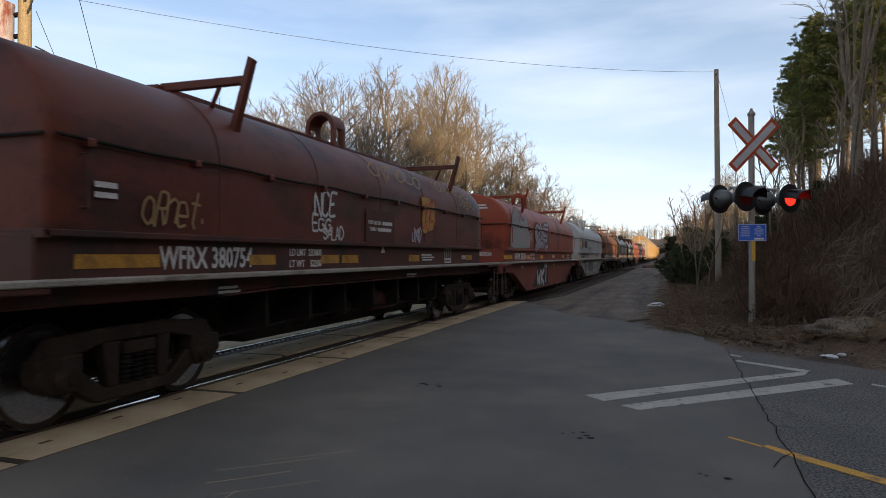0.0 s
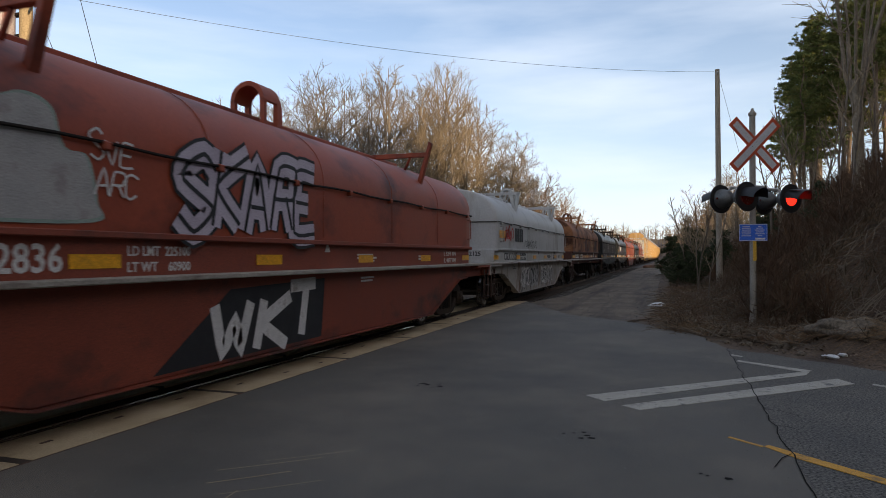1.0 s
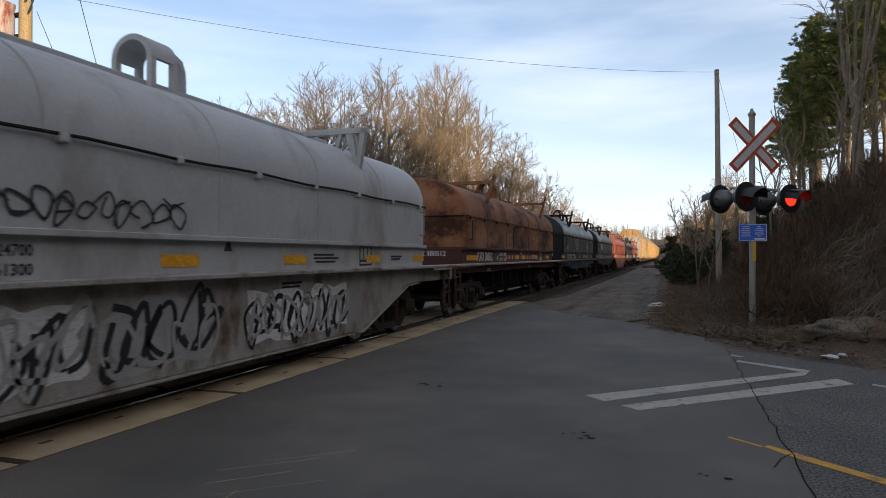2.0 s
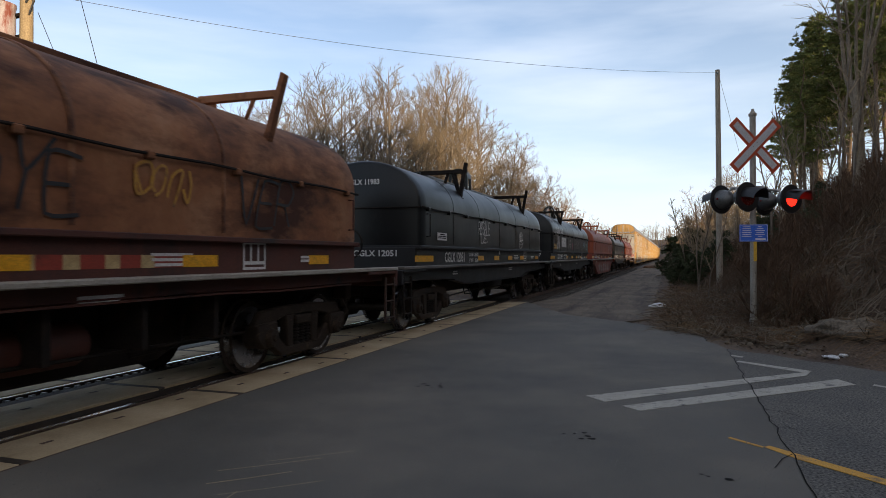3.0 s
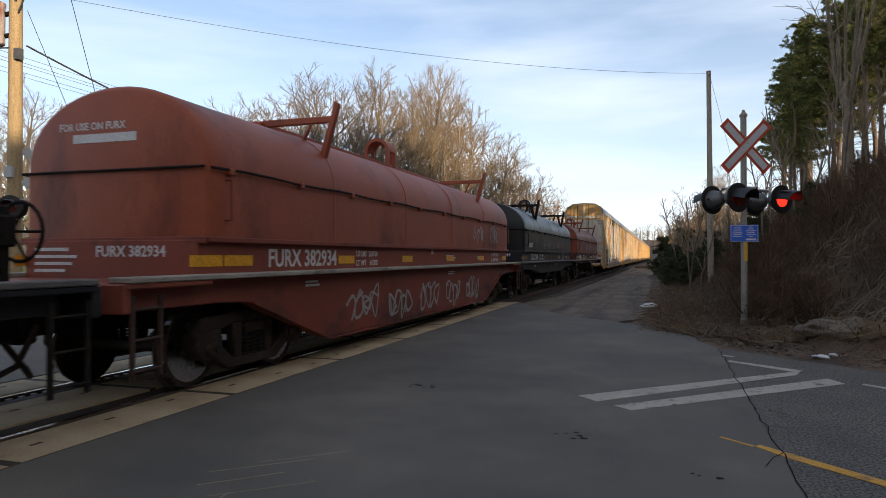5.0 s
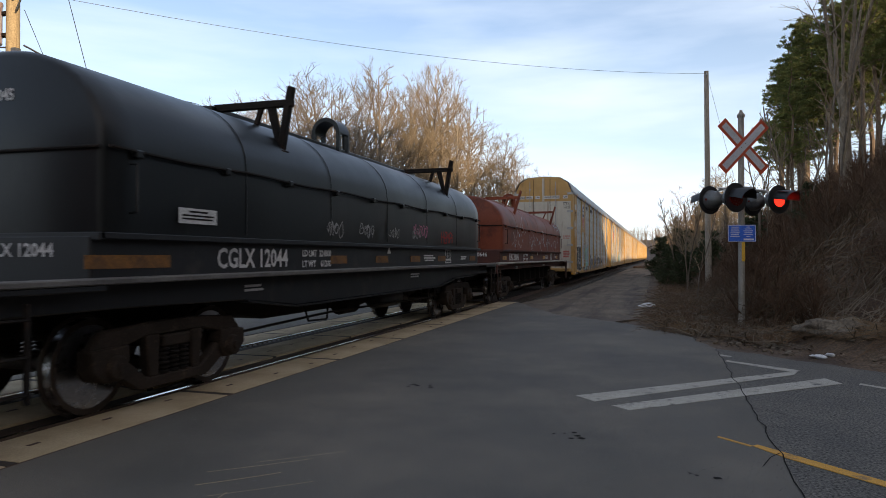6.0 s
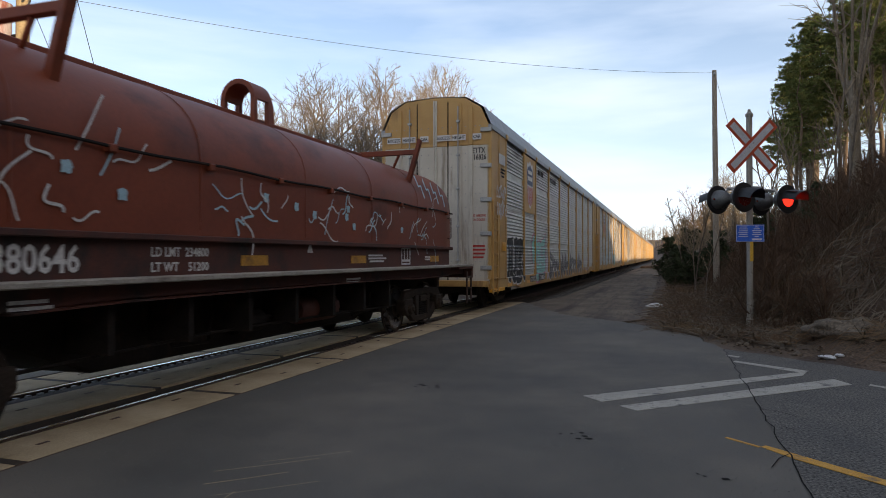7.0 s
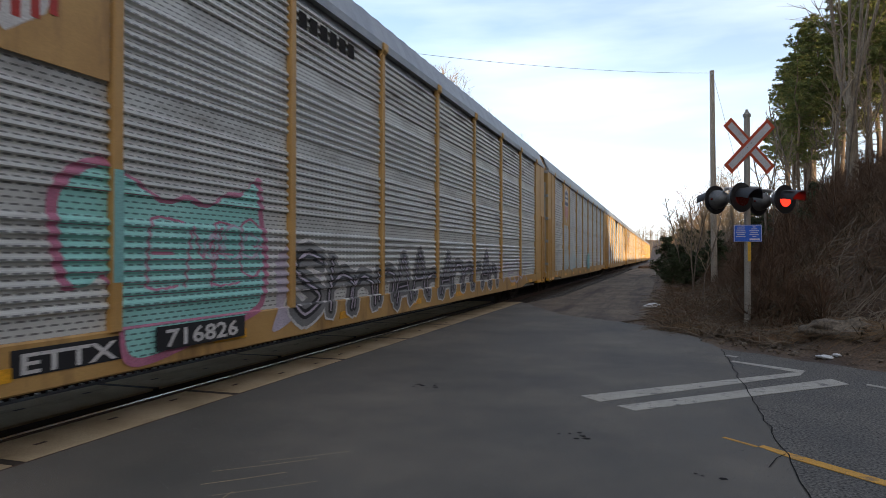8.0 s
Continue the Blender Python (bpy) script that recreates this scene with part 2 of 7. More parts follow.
CEDAR = mat("cedar_leaves", [(0.030, 0.042, 0.016), (0.060, 0.075, 0.028)], 2, 0.85, bump=0)
DEADGRASS = mat("dead_grass", [(0.060, 0.044, 0.022), (0.13, 0.092, 0.048)], 0.7, 0.95, bump=0)
LAWN = mat("spring_grass", [(0.07, 0.12, 0.025), (0.13, 0.19, 0.045)], 0.8, 0.95, bump=0.5, fine=30, contrast=0.4, stain=((0.16, 0.13, 0.06), 0.4, 0.6, (1, 1, 1)), dist=0.03)
BRUSH = mat("dead_brush", [(0.066, 0.033, 0.016), (0.135, 0.073, 0.038)], 0.6, 0.95, bump=0)
GRIT = mat("grit", [(0.13, 0.13, 0.125), (0.24, 0.235, 0.225)], 30, 0.9, bump=0)
LEAF = mat("fallen_leaves", [(0.060, 0.036, 0.020), (0.12, 0.078, 0.045), (0.20, 0.145, 0.095)], 9.0, 0.9, bump=0, contrast=0.4)
STALK = mat("flattened_stalks", [(0.085, 0.043, 0.020), (0.15, 0.085, 0.042), (0.22, 0.145, 0.08)], 1.1, 0.95, bump=0)
STICK = mat("bleached_sticks", [(0.09, 0.065, 0.044), (0.20, 0.155, 0.11)], 1, 0.95, bump=0)
ROCK = mat("boulder", [(0.13, 0.10, 0.068), (0.20, 0.155, 0.108)], 3, 0.9, bump=0.6, fine=20, dist=0.02)
LITTER = mat("white_plastic", [(0.55, 0.55, 0.54), (0.7, 0.7, 0.69)], 6, 0.5, bump=0.3)
# ---- mesh tools ----
class Shape:
    """Collects vertices and faces of one mesh."""

    def __init__(self):
        self.v, self.f = [], []

    def add(self, v, f):
        o = len(self.v)
        self.v += [tuple(p) for p in v]
        self.f += [tuple(i + o for i in q) for q in f]
        return self

    def box(self, x0, x1, y0, y1, z0, z1):
        v = [(x, y, z) for z in (z0, z1) for y in (y0, y1) for x in (x0, x1)]
        return self.add(v, [(0, 2, 3, 1), (4, 5, 7, 6), (0, 1, 5, 4), (2, 6, 7, 3), (0, 4, 6, 2), (1, 3, 7, 5)])

    def prism(self, pts, a, b, axis="x"):
        """A polygon drawn in the two other axes (y, z for x; x, z for y; x, y for z), from a to b."""
        def place(p, q, d):
            return {"x": (d, p, q), "y": (p, d, q), "z": (p, q, d)}[axis]
        k = len(pts)
        v = [place(p, q, a) for p, q in pts] + [place(p, q, b) for p, q in pts]
        f = [tuple(range(k)), tuple(range(2 * k - 1, k - 1, -1))] + [(i, i + k, (i + 1) % k + k, (i + 1) % k) for i in range(k)]
        return self.add(v, f)

    def tube(self, pts, r, seg=6, r1=None, cap=True):
        pts = [Vector(p) for p in pts]
        k = len(pts)
        r1 = r if r1 is None else r1
        v, f = [], []
        side = None
        for i, p in enumerate(pts):
            d = (pts[min(i + 1, k - 1)] - pts[max(i - 1, 0)]).normalized()
            if side is None:
                side = d.orthogonal().normalized()
            side = (side - d * side.dot(d)).normalized()
            up = d.cross(side)
            rr = r + (r1 - r) * i / max(1, k - 1)
            for j in range(seg):
                a = math.tau * j / seg
                v.append(p + (side * math.cos(a) + up * math.sin(a)) * rr)
        for i in range(k - 1):
            for j in range(seg):
                f.append((i * seg + j, i * seg + (j + 1) % seg, (i + 1) * seg + (j + 1) % seg, (i + 1) * seg + j))
        if cap:
            f += [tuple(range(seg - 1, -1, -1)), tuple((k - 1) * seg + j for j in range(seg))]
        return self.add(v, f)

    def lathe(self, prof, centre=(0, 0, 0), axis="x", seg=20):
        """prof: (along, radius) pairs."""
        v, f = [], []
        for h, r in prof:
            for j in range(seg):
                a = math.tau * j / seg
                p, q = r * math.cos(a), r * math.sin(a)
                w = {"x": (h, p, q), "y": (q, h, p), "z": (p, q, h)}[axis]
                v.append((w[0] + centre[0], w[1] + centre[1], w[2] + centre[2]))
        for i in range(len(prof) - 1):
            for j in range(seg):
                f.append((i * seg + j, i * seg + (j + 1) % seg, (i + 1) * seg + (j + 1) % seg, (i + 1) * seg + j))
        f += [tuple(range(seg - 1, -1, -1)), tuple((len(prof) - 1) * seg + j for j in range(seg))]
        return self.add(v, f)

    def mesh(self, name, material, smooth=True, bevel=0.0):
        m = bpy.data.meshes.new(name)
        m.from_pydata(self.v, [], self.f)
        if bevel:
            b = bmesh.new()
            b.from_mesh(m)
            bmesh.ops.recalc_face_normals(b, faces=b.faces)
            sharp = [e for e in b.edges if len(e.link_faces) == 2 and e.calc_face_angle(0) > 0.5]
            bmesh.ops.bevel(b, geom=sharp, offset=bevel, segments=1, affect="EDGES", clamp_overlap=True)
            b.to_mesh(m)
            b.free()
        m.update()
        if smooth:
            m.polygons.foreach_set("use_smooth", [True] * len(m.polygons))
            m.set_sharp_from_angle(angle=radians(35))
        m.materials.append(material)
        return m


CACHE = {}


def shared(key, make):
    """The mesh kept under key, made on first use."""
    if key not in CACHE:
        CACHE[key] = make()
    return CACHE[key]


def part(name, shape, material, parent=None, label="", smooth=True, bevel=0.0, at=None):
    """Links a shape (or a ready mesh) as one object, under its thing."""
    me = shape if isinstance(shape, bpy.types.Mesh) else shape.mesh(name, material, smooth, bevel)
    ob = new(name, me)
    if parent is not None:
        ob.parent = parent
    if at is not None:
        ob.matrix_basis = at
    return tagged(ob, label)


def thing(name, label, category, group="", at=None):
    ob = new(name)
    ob.empty_display_size = 0.2
    if at is not None:
        ob.matrix_basis = at
    return tagged(ob, label, category, group)


def setting(name, shape, material, label="", smooth=True):
    return tagged(part(name, shape, material, None, label, smooth), category="", kind="structure")


SIDE = Matrix(((0, 0, 1, 0), (1, 0, 0, 0), (0, 1, 0, 0), (0, 0, 0, 1)))   # writing on a wall that faces +x
FRONT = Matrix(((1, 0, 0, 0), (0, 0, -1, 0), (0, 1, 0, 0), (0, 0, 0, 1)))  # writing on a wall that faces -y


def writing(text, size, material, parent, at, width=None, name="lettering", bold=0.02):
    """Flat letters from the built-in font, 3 mm thick; width: the length that the line is fitted to."""
    def make():
        c = bpy.data.curves.new("letters", "FONT")
        c.body, c.size, c.extrude, c.resolution_u, c.offset = text, size, 0.0015, 2, bold * size
        o = new("letters", c)
        m = bpy.data.meshes.new_from_object(o.evaluated_get(bpy.context.evaluated_depsgraph_get()))
        bpy.data.objects.remove(o)
        if width:
            xs = [v.co.x for v in m.vertices]
            k = width / (max(xs) - min(xs))
            for v in m.vertices:
                v.co.x = (v.co.x - min(xs)) * k
        m.materials.clear()
        m.materials.append(material)
        return m
    return part(name, shared(("text", text, size, width, material.name), make), None, parent, at=at)


def bars(rows, material, parent, at, name="small_print"):
    """Lines of small print as plain bars: (x, y, length, height)."""
    s = Shape()
    for x, y, w, h in rows:
        s.box(x, x + w, y, y + h, 0, 0.003)
    return part(name, s, material, parent, at=at, smooth=False)


def ribbon(s, pts, w, lift=0.0):
    """A painted stroke of width w through flat points."""
    k = len(pts)
    v = []
    for i in range(k):
        a, b = Vector(pts[max(0, i - 1)]), Vector(pts[min(k - 1, i + 1)])
        d = (b - a)
        d = d.normalized() if d.length > 1e-6 else Vector((1, 0))
        nrm = Vector((-d.y, d.x)) * (w / 2)
        p = Vector(pts[i])
        v += [(p.x + nrm.x, p.y + nrm.y, lift), (p.x - nrm.x, p.y - nrm.y, lift)]
    s.add(v, [(2 * i, 2 * i + 1, 2 * i + 3, 2 * i + 2) for i in range(k - 1)])


def scrawl(seed, width, height, stroke, letters, material, parent, at, name="graffiti", label=""):
    """A sprayed scrawl: as many looping strokes as it has letters, none of them a word."""
    r = random.Random(seed)
    s = Shape()
    cell = width / letters
    for i in range(letters):
        c, turn = Vector(((i + r.uniform(0.3, 0.7)) * cell, height * r.uniform(0.4, 0.6))), r.uniform(0, 6.28)
        spin, p = r.choice((-1, 1)) * r.uniform(1.3, 2.3), []
        for j in range(r.randint(4, 7)):
            k = r.uniform(0.25, 0.62)
            p.append(c + Vector((math.cos(turn) * cell * k * 1.2 + 0.2 * height * k * math.sin(turn), math.sin(turn) * height * k)))
            turn += spin * r.uniform(0.6, 1.3)
        pts = []
        for j in range(len(p) - 1):
            a, b, c, d = p[max(0, j - 1)], p[j], p[j + 1], p[min(len(p) - 1, j + 2)]
            for q in range(5):
                u = q / 5
                pts.append(tuple(0.5 * (2 * b + (c - a) * u + (2 * a - 5 * b + 4 * c - d) * u * u + (3 * b - a - 3 * c + d) * u ** 3)))
        ribbon(s, pts, stroke * r.uniform(0.8, 1.2), 0.002 + 0.0002 * i)
    return part(name, s, material, parent, label, at=at, smooth=False)


def blob(seed, width, height, lobes, material, parent, at, lift=0.001, name="graffiti", label="", wob=0.10):
    """A filled patch of spray paint with a bumpy outline."""
    r = random.Random(seed)
    ph = [r.uniform(0, 6.28) for _ in range(4)]
    pts = []
    for i in range(56):
        a = math.tau * i / 56
        k = 1 + wob * math.sin(lobes * a + ph[0]) + 0.5 * wob * math.sin((lobes * 2 + 1) * a + ph[1])
        c, q = math.cos(a), math.sin(a)
        sq = 1 / max(abs(c), abs(q)) ** 0.75
        pts.append((width / 2 + width / 2 * k * c * sq * 0.9, height / 2 + height / 2 * k * q * sq * 0.9))
    s = Shape()
    s.add([(x, y, lift) for x, y in pts], [tuple(range(56))])
    return part(name, s, material, parent, label, at=at, smooth=False), pts


def squiggle(seed, length, wave, stroke, material, parent, at):
    """One short sprayed curve."""
    r = random.Random(seed)
    a, b, c = r.uniform(0, 6.28), r.uniform(2, 7), r.uniform(-1.2, 1.2)
    pts = [(length * u * math.cos(c) - wave * math.sin(a + b * u) * math.sin(c), length * u * math.sin(c) + wave * math.sin(a + b * u) * math.cos(c)) for u in np.linspace(0, 1, 13)]
    s = Shape()
    ribbon(s, pts, stroke, 0.002)
    return part("graffiti", s, material, parent, at=at, smooth=False)


# hand-drawn letters: strokes on a grid 4 wide and 6 high
STROKES = {"A": "00 26 40/12 32", "B": "00 06 36 44 33 03/33 41 30 00", "C": "45 26 05 01 20 41", "D": "00 06 26 44 42 20 00", "E": "46 06 00 40/03 33", "F": "00 06 46/03 33", "G": "45 26 05 01 20 41 43 23",
           "H": "00 06/40 46/03 43", "I": "20 26", "J": "46 41 20 01", "K": "00 06/46 03 40", "L": "06 00 40", "M": "00 06 23 46 40", "N": "00 06 40 46", "O": "20 01 05 26 45 41 20", "P": "00 06 36 45 44 33 03",
           "R": "00 06 36 45 44 33 03/23 40", "S": "45 26 05 04 42 41 20 01", "T": "06 46/26 20", "U": "06 01 20 41 46", "V": "06 20 46", "W": "06 10 24 30 46", "X": "00 46/06 40", "Y": "06 23 46/23 20", "Z": "06 46 00 40",
           "a": "41 20 01 03 24 43 40", "e": "02 42 34 14 02 10 40", "h": "00 06/03 24 43 40", "i": "20 24/25 26", "l": "20 26", "n": "00 04/03 24 43 40", "o": "20 02 24 42 20", "r": "00 04/02 24 44", "t": "26 21 30/04 44", ".": "20 21", " ": ""}


def handstyle(text, width, height, seed, sag=0.25):
    """Smooth polylines of a sprayed word, each letter a little off its line."""
    r = random.Random(seed)
    cell, out = width / len(text), []
    for i, ch in enumerate(text):
        dy, k, lean = r.uniform(-0.08, 0.08) * height, r.uniform(0.85, 1.1), r.uniform(-0.05, 0.28) * height
        for line in STROKES[ch].split("/"):
            p = [Vector((i * cell + cell * 0.86 * (int(q[0]) / 4) + lean * int(q[1]) / 6 + r.uniform(-0.07, 0.07) * cell, dy + height * k * int(q[1]) / 6 + r.uniform(-0.03, 0.03) * height)) for q in line.split()]
            pts = []
            for j in range(len(p) - 1):
                a, b, c, d = p[max(0, j - 1)], p[j], p[j + 1], p[min(len(p) - 1, j + 2)]
                for n in range(4):
                    u = n / 4
                    soft = 0.5 * (2 * b + (c - a) * u + (2 * a - 5 * b + 4 * c - d) * u * u + (3 * b - a - 3 * c + d) * u ** 3)
                    pts.append(b.lerp(c, u).lerp(soft, sag * 2.4))
            if p:
                out.append(pts + [p[-1]])
    return out


def tag(text, width, height, stroke, material, parent, at, seed=1, label=""):
    """A sprayed word in one-line letters."""
    s = Shape()
    for i, pts in enumerate(handstyle(text, width, height, seed)):
        ribbon(s, [tuple(q) for q in pts], stroke, 0.002 + 0.0003 * i)
    return part("graffiti", s, material, parent, label, at=at, smooth=False)


def closed_curve(pts, n=6):
    """A smooth closed outline through a few corners."""
    p, out = [Vector(q) for q in pts], []
    for j in range(len(p)):
        a, b, c, d = p[j - 1], p[j], p[(j + 1) % len(p)], p[(j + 2) % len(p)]
        for i in range(n):
            u = i / n
            out.append(tuple(0.5 * (2 * b + (c - a) * u + (2 * a - 5 * b + 4 * c - d) * u * u + (3 * b - a - 3 * c + d) * u ** 3)))
    return out


def patch(pts, material, parent, at, lift=0.001, label=""):
    """A filled patch of paint with a smooth outline."""
    c = closed_curve(pts)
    return part("graffiti", Shape().add([(x, y, lift) for x, y in c], [tuple(range(len(c)))]), material, parent, label, at=at, smooth=False)


def side_at(x, y, z):
    return Matrix.Translation((x, y, z)) @ SIDE


def front_at(x, y, z):
    return Matrix.Translation((x, y, z)) @ FRONT


def arc_at(y, deg, lift=0.012):
    """A place on the curved cover, 'deg' up from its shoulder."""
    a = radians(deg)
    up = Vector((-1.27 * math.sin(a), 0, 0.94 * math.cos(a))).normalized()
    nrm = Vector((0, 1, 0)).cross(up)
    p = Vector((1.27 * math.cos(a), y, 2.5 + 0.94 * math.sin(a) ** 0.92)) + nrm * lift
    return Matrix(((0, up.x, nrm.x, p.x), (1, up.y, nrm.y, p.y), (0, up.z, nrm.z, p.z), (0, 0, 0, 1)))
# ---- the setting ----
TRACK_X, GAUGE = -5.93, 0.7525


def ease(t):
    t = min(1.0, max(0.0, t))
    return t * t * (3 - 2 * t)


def ground_z(x, y):
    """Height of the ground: flat by the track, a wooded bank in the angle between lane and road, an added unseen ridge
    behind it.
    """
    n1 = noise.noise((x * 0.35, y * 0.35, 1.0))
    n2 = noise.noise((x * 1.3, y * 1.3, 5.0))
    d = min(x + 0.45, (x + y - 13.7) / 1.414)
    z = 0.0
    if d > 0:
        up = 0.06 * min(d, 1.9) + 0.80 * max(0.0, d - 1.9)
        up = up if up < 3.0 else 3.0 + 3.2 * (1 - math.exp(-(up - 3.0) / 3.2))
        z += up + ease(d / 2) * (0.30 * n1 + 0.12 * n2)
        z += 0.36 * math.exp(-((d - 0.75) / 0.5) ** 2) * ease((x - 1.9) / 0.7) * (1 + 0.6 * n2)
    # Added high ground, out of view: it blocks the low sun from road and train.
    shade_ridge = 17.0 * ease((x - 12) / 16) * (1 - 0.75 * ease((y - 11) / 20)) * max(ease((x + y - 12) / 10), ease((x - 16) / 8))
    z += shade_ridge
    # Added rise across the road behind the camera, also unseen and against the sun.
    other = -x - y - 8
    if other > 0 and x > -3:
        z += 5.0 * ease(other / 14) * ease((x + 3) / 6)
    if x < -9.5:
        z += 0.05 * n1 - 0.35 * ease((-9.5 - x) / 4) + 1.6 * ease((-16 - x) / 22)
    far = max(0.0, y - 260)
    z += 14 * ease(far / 260) + 10 * ease((abs(x) - 150) / 200)
    road = abs(x + y - 5.5) < 9.2 and -45 < x < 12
    if not road:
        z += -0.05 + 0.025 * n2
        if -8.9 < x < -3.3:
            z -= 0.22 * ease((x + 8.9) / 0.9) * ease((-3.3 - x) / 1.0)
    else:
        z -= 0.05
    return z


def steps(lo, hi, fine_lo, fine_hi, fine, growth=1.25):
    out = list(np.arange(fine_lo, fine_hi + 1e-6, fine))
    s, p = fine, fine_hi
    while p < hi:
        s *= growth
        p += s
        out.append(p)
    s, p = fine, fine_lo
    while p > lo:
        s *= growth
        p -= s
        out.insert(0, p)
    return out


def build_ground():
    xs, ys = steps(-700, 700, -11, 13, 0.33), steps(-200, 1200, -3, 45, 0.4)
    v = [(x, y, ground_z(x, y)) for y in ys for x in xs]
    w = len(xs)
    f = [(j * w + i, j * w + i + 1, (j + 1) * w + i + 1, (j + 1) * w + i) for j in range(len(ys) - 1) for i in range(w - 1)]
    setting("ground", Shape().add(v, f), DIRT, "brown dirt and leaf litter")


def ragged(pts, step, amount, seed):
    r = random.Random(seed)
    out = []
    for (ax, ay), (bx, by) in zip(pts, pts[1:]):
        k = max(1, int(math.hypot(bx - ax, by - ay) / step))
        for i in range(k):
            u = i / k
            out.append((ax + (bx - ax) * u + r.uniform(-amount, amount), ay + (by - ay) * u + r.uniform(-amount, amount)))
    return out + [pts[-1]]


SEAM_X = 0.87


def build_road():
    edge = ragged([(SEAM_X, 12.0), (0.45, 13.7), (-0.35, 15.1), (-1.1, 16.2), (-2.5, 17.4), (-4.42, 21.9)], 0.25, 0.07, 3)
    new_patch = [(SEAM_X, -4.9), (SEAM_X, 11.9)] + edge[1:-1] + [(-4.41, 21.9), (-4.41, 0.4)]
    setting("road", Shape().prism(new_patch, -0.10, 0.0, "z"), ASPHALT, "dark grey asphalt road", smooth=False)
    right = ragged([(SEAM_X, 11.95), (1.76, 11.05), (2.71, 10.1), (5, 7.8)], 0.22, 0.05, 4) + [(12, 0.9), (40, -27)]
    setting("road_old_lane", Shape().prism([(SEAM_X + 0.002, -4.8)] + [(30, -35)] + right[::-1], -0.10, -0.002, "z"), ASPHALT_OLD, "coarse worn grey asphalt", smooth=False)
    setting("road_beyond_track", Shape().prism([(-7.47, 5.6), (-7.47, 22.0), (-11, 26.5), (-40, 56), (-40, 33), (-11, 7.5)], -0.10, 0.0, "z"), ASPHALT, "dark grey asphalt road", smooth=False)
    lane = [(-4.3, 21.3)] + ragged([(-2.5, 17.3), (-1.0, 16.1), (-0.45, 17.0), (-0.5, 30)], 0.5, 0.12, 6) + [(-0.7, 80), (-0.8, 230), (-3.6, 230), (-3.5, 60), (-3.7, 26)]
    s = Shape().prism(lane, -0.2, -0.012, "z")
    setting("gravel_lane", s, LANE, "pale packed gravel lane beside the track", smooth=False)
    r = random.Random(8)
    s = Shape()
    pts = [(SEAM_X + r.uniform(-0.022, 0.022), y) for y in np.arange(1.5, 12.0, 0.22)]
    ribbon(s, pts, 0.011, 0.0055)
    for y0, x1, y1 in ((7.3, 1.15, 7.05), (5.7, 0.7, 5.3), (6.6, 1.05, 6.5)):
        ribbon(s, [(SEAM_X, y0), ((SEAM_X + x1) / 2, (y0 + y1) / 2 + 0.06), (x1, y1)], 0.009, 0.0058)
    setting("road_crack", s, SEALANT, "dark ragged crack along the paving seam", smooth=False)
    s = Shape()
    for cx, cy, n in ((-2.62, 7.45, 8), (-0.7, 5.75, 6), (0.2, 4.9, 3)):
        for i in range(n):
            x, y, a, q = cx + r.gauss(0, 0.10), cy - r.gauss(0, 0.10), r.uniform(0, 6), r.uniform(0.015, 0.04)
            s.add([(x + q * math.cos(a + t) * (1.4 if t < 2 else 0.8), y + q * math.sin(a + t), 0.003) for t in (0, 1.2, 2.3, 3.6, 4.9)], [(0, 1, 2, 3, 4)])
    setting("tar_spots", s, SEALANT, "small dark tar spots on the road", smooth=False)
    s = Shape()
    for x0, y0, x1, y1, w in ((-2.9, 3.75, -2.5, 4.15, 0.012), (-3.0, 4.0, -2.45, 4.5, 0.008), (-2.7, 3.6, -2.2, 4.05, 0.006), (-2.6, 3.3, -2.62, 3.7, 0.007), (-2.8, 4.3, -2.3, 4.75, 0.006)):
        ribbon(s, [(x0, y0), ((x0 + x1) / 2 + 0.01, (y0 + y1) / 2), (x1, y1)], w, 0.0025)
    setting("road_scratch", s, CONCRETE, "pale scrape marks on the asphalt", smooth=False)
    grit = Shape()
    for i in range(26000):
        y = 1.8 + 12.5 * r.random() ** 1.4
        x = r.uniform(-4.3, 2.6)
        if x + y > 12.6 and x > SEAM_X:
            continue
        q, a = 0.002 + 0.005 * r.random() ** 2, r.uniform(0, 6.28)
        grit.add([(x + q * math.cos(a + t), y + q * math.sin(a + t), 0.0025) for t in (0, 2.0, 4.1)] + [(x, y, 0.0025 + q)], [(0, 1, 3), (1, 2, 3), (2, 0, 3)])
    tagged(part("road_grit", grit, GRIT, None, "tiny pale grit scattered on the asphalt", smooth=False), category="gravel", kind="stuff")
    stop = Shape()
    for (ax, ay), (bx, by), (cx, cy), (dx, dy) in (((-0.86, 7.40), (1.73, 9.87), (1.62, 9.52), (-0.64, 7.16)), ((-0.46, 7.01), (1.93, 9.36), (2.05, 9.03), (-0.28, 6.85))):
        stop.prism([(ax, ay), (bx, by), (cx, cy), (dx, dy)], 0.0, 0.004, "z")
    setting("stop_line", stop, WHITE_LINE, "worn white stop lines", smooth=False)
    thin = Shape().prism([(0.89, 10.44), (0.93, 10.56), (1.76, 9.90), (1.66, 9.72)], 0.0, 0.0045, "z")
    thin.prism([(2.22, 9.03), (2.26, 9.12), (6.0, 5.3), (5.94, 5.24)], 0.0, 0.004, "z")
    thin.prism([(0.84, 11.05), (0.9, 11.15), (1.04, 11.0), (1.0, 10.92)], 0.0, 0.004, "z")
    setting("edge_line", thin, WHITE_LINE, "thin white edge line", smooth=False)
    mid = Shape().prism([(0.70, 5.86), (0.74, 5.91), (1.42, 5.22), (2.6, 4.05), (9.0, -2.35), (8.9, -2.45), (2.52, 3.97), (1.34, 5.14), (0.9, 5.58)], 0.0, 0.004, "z")
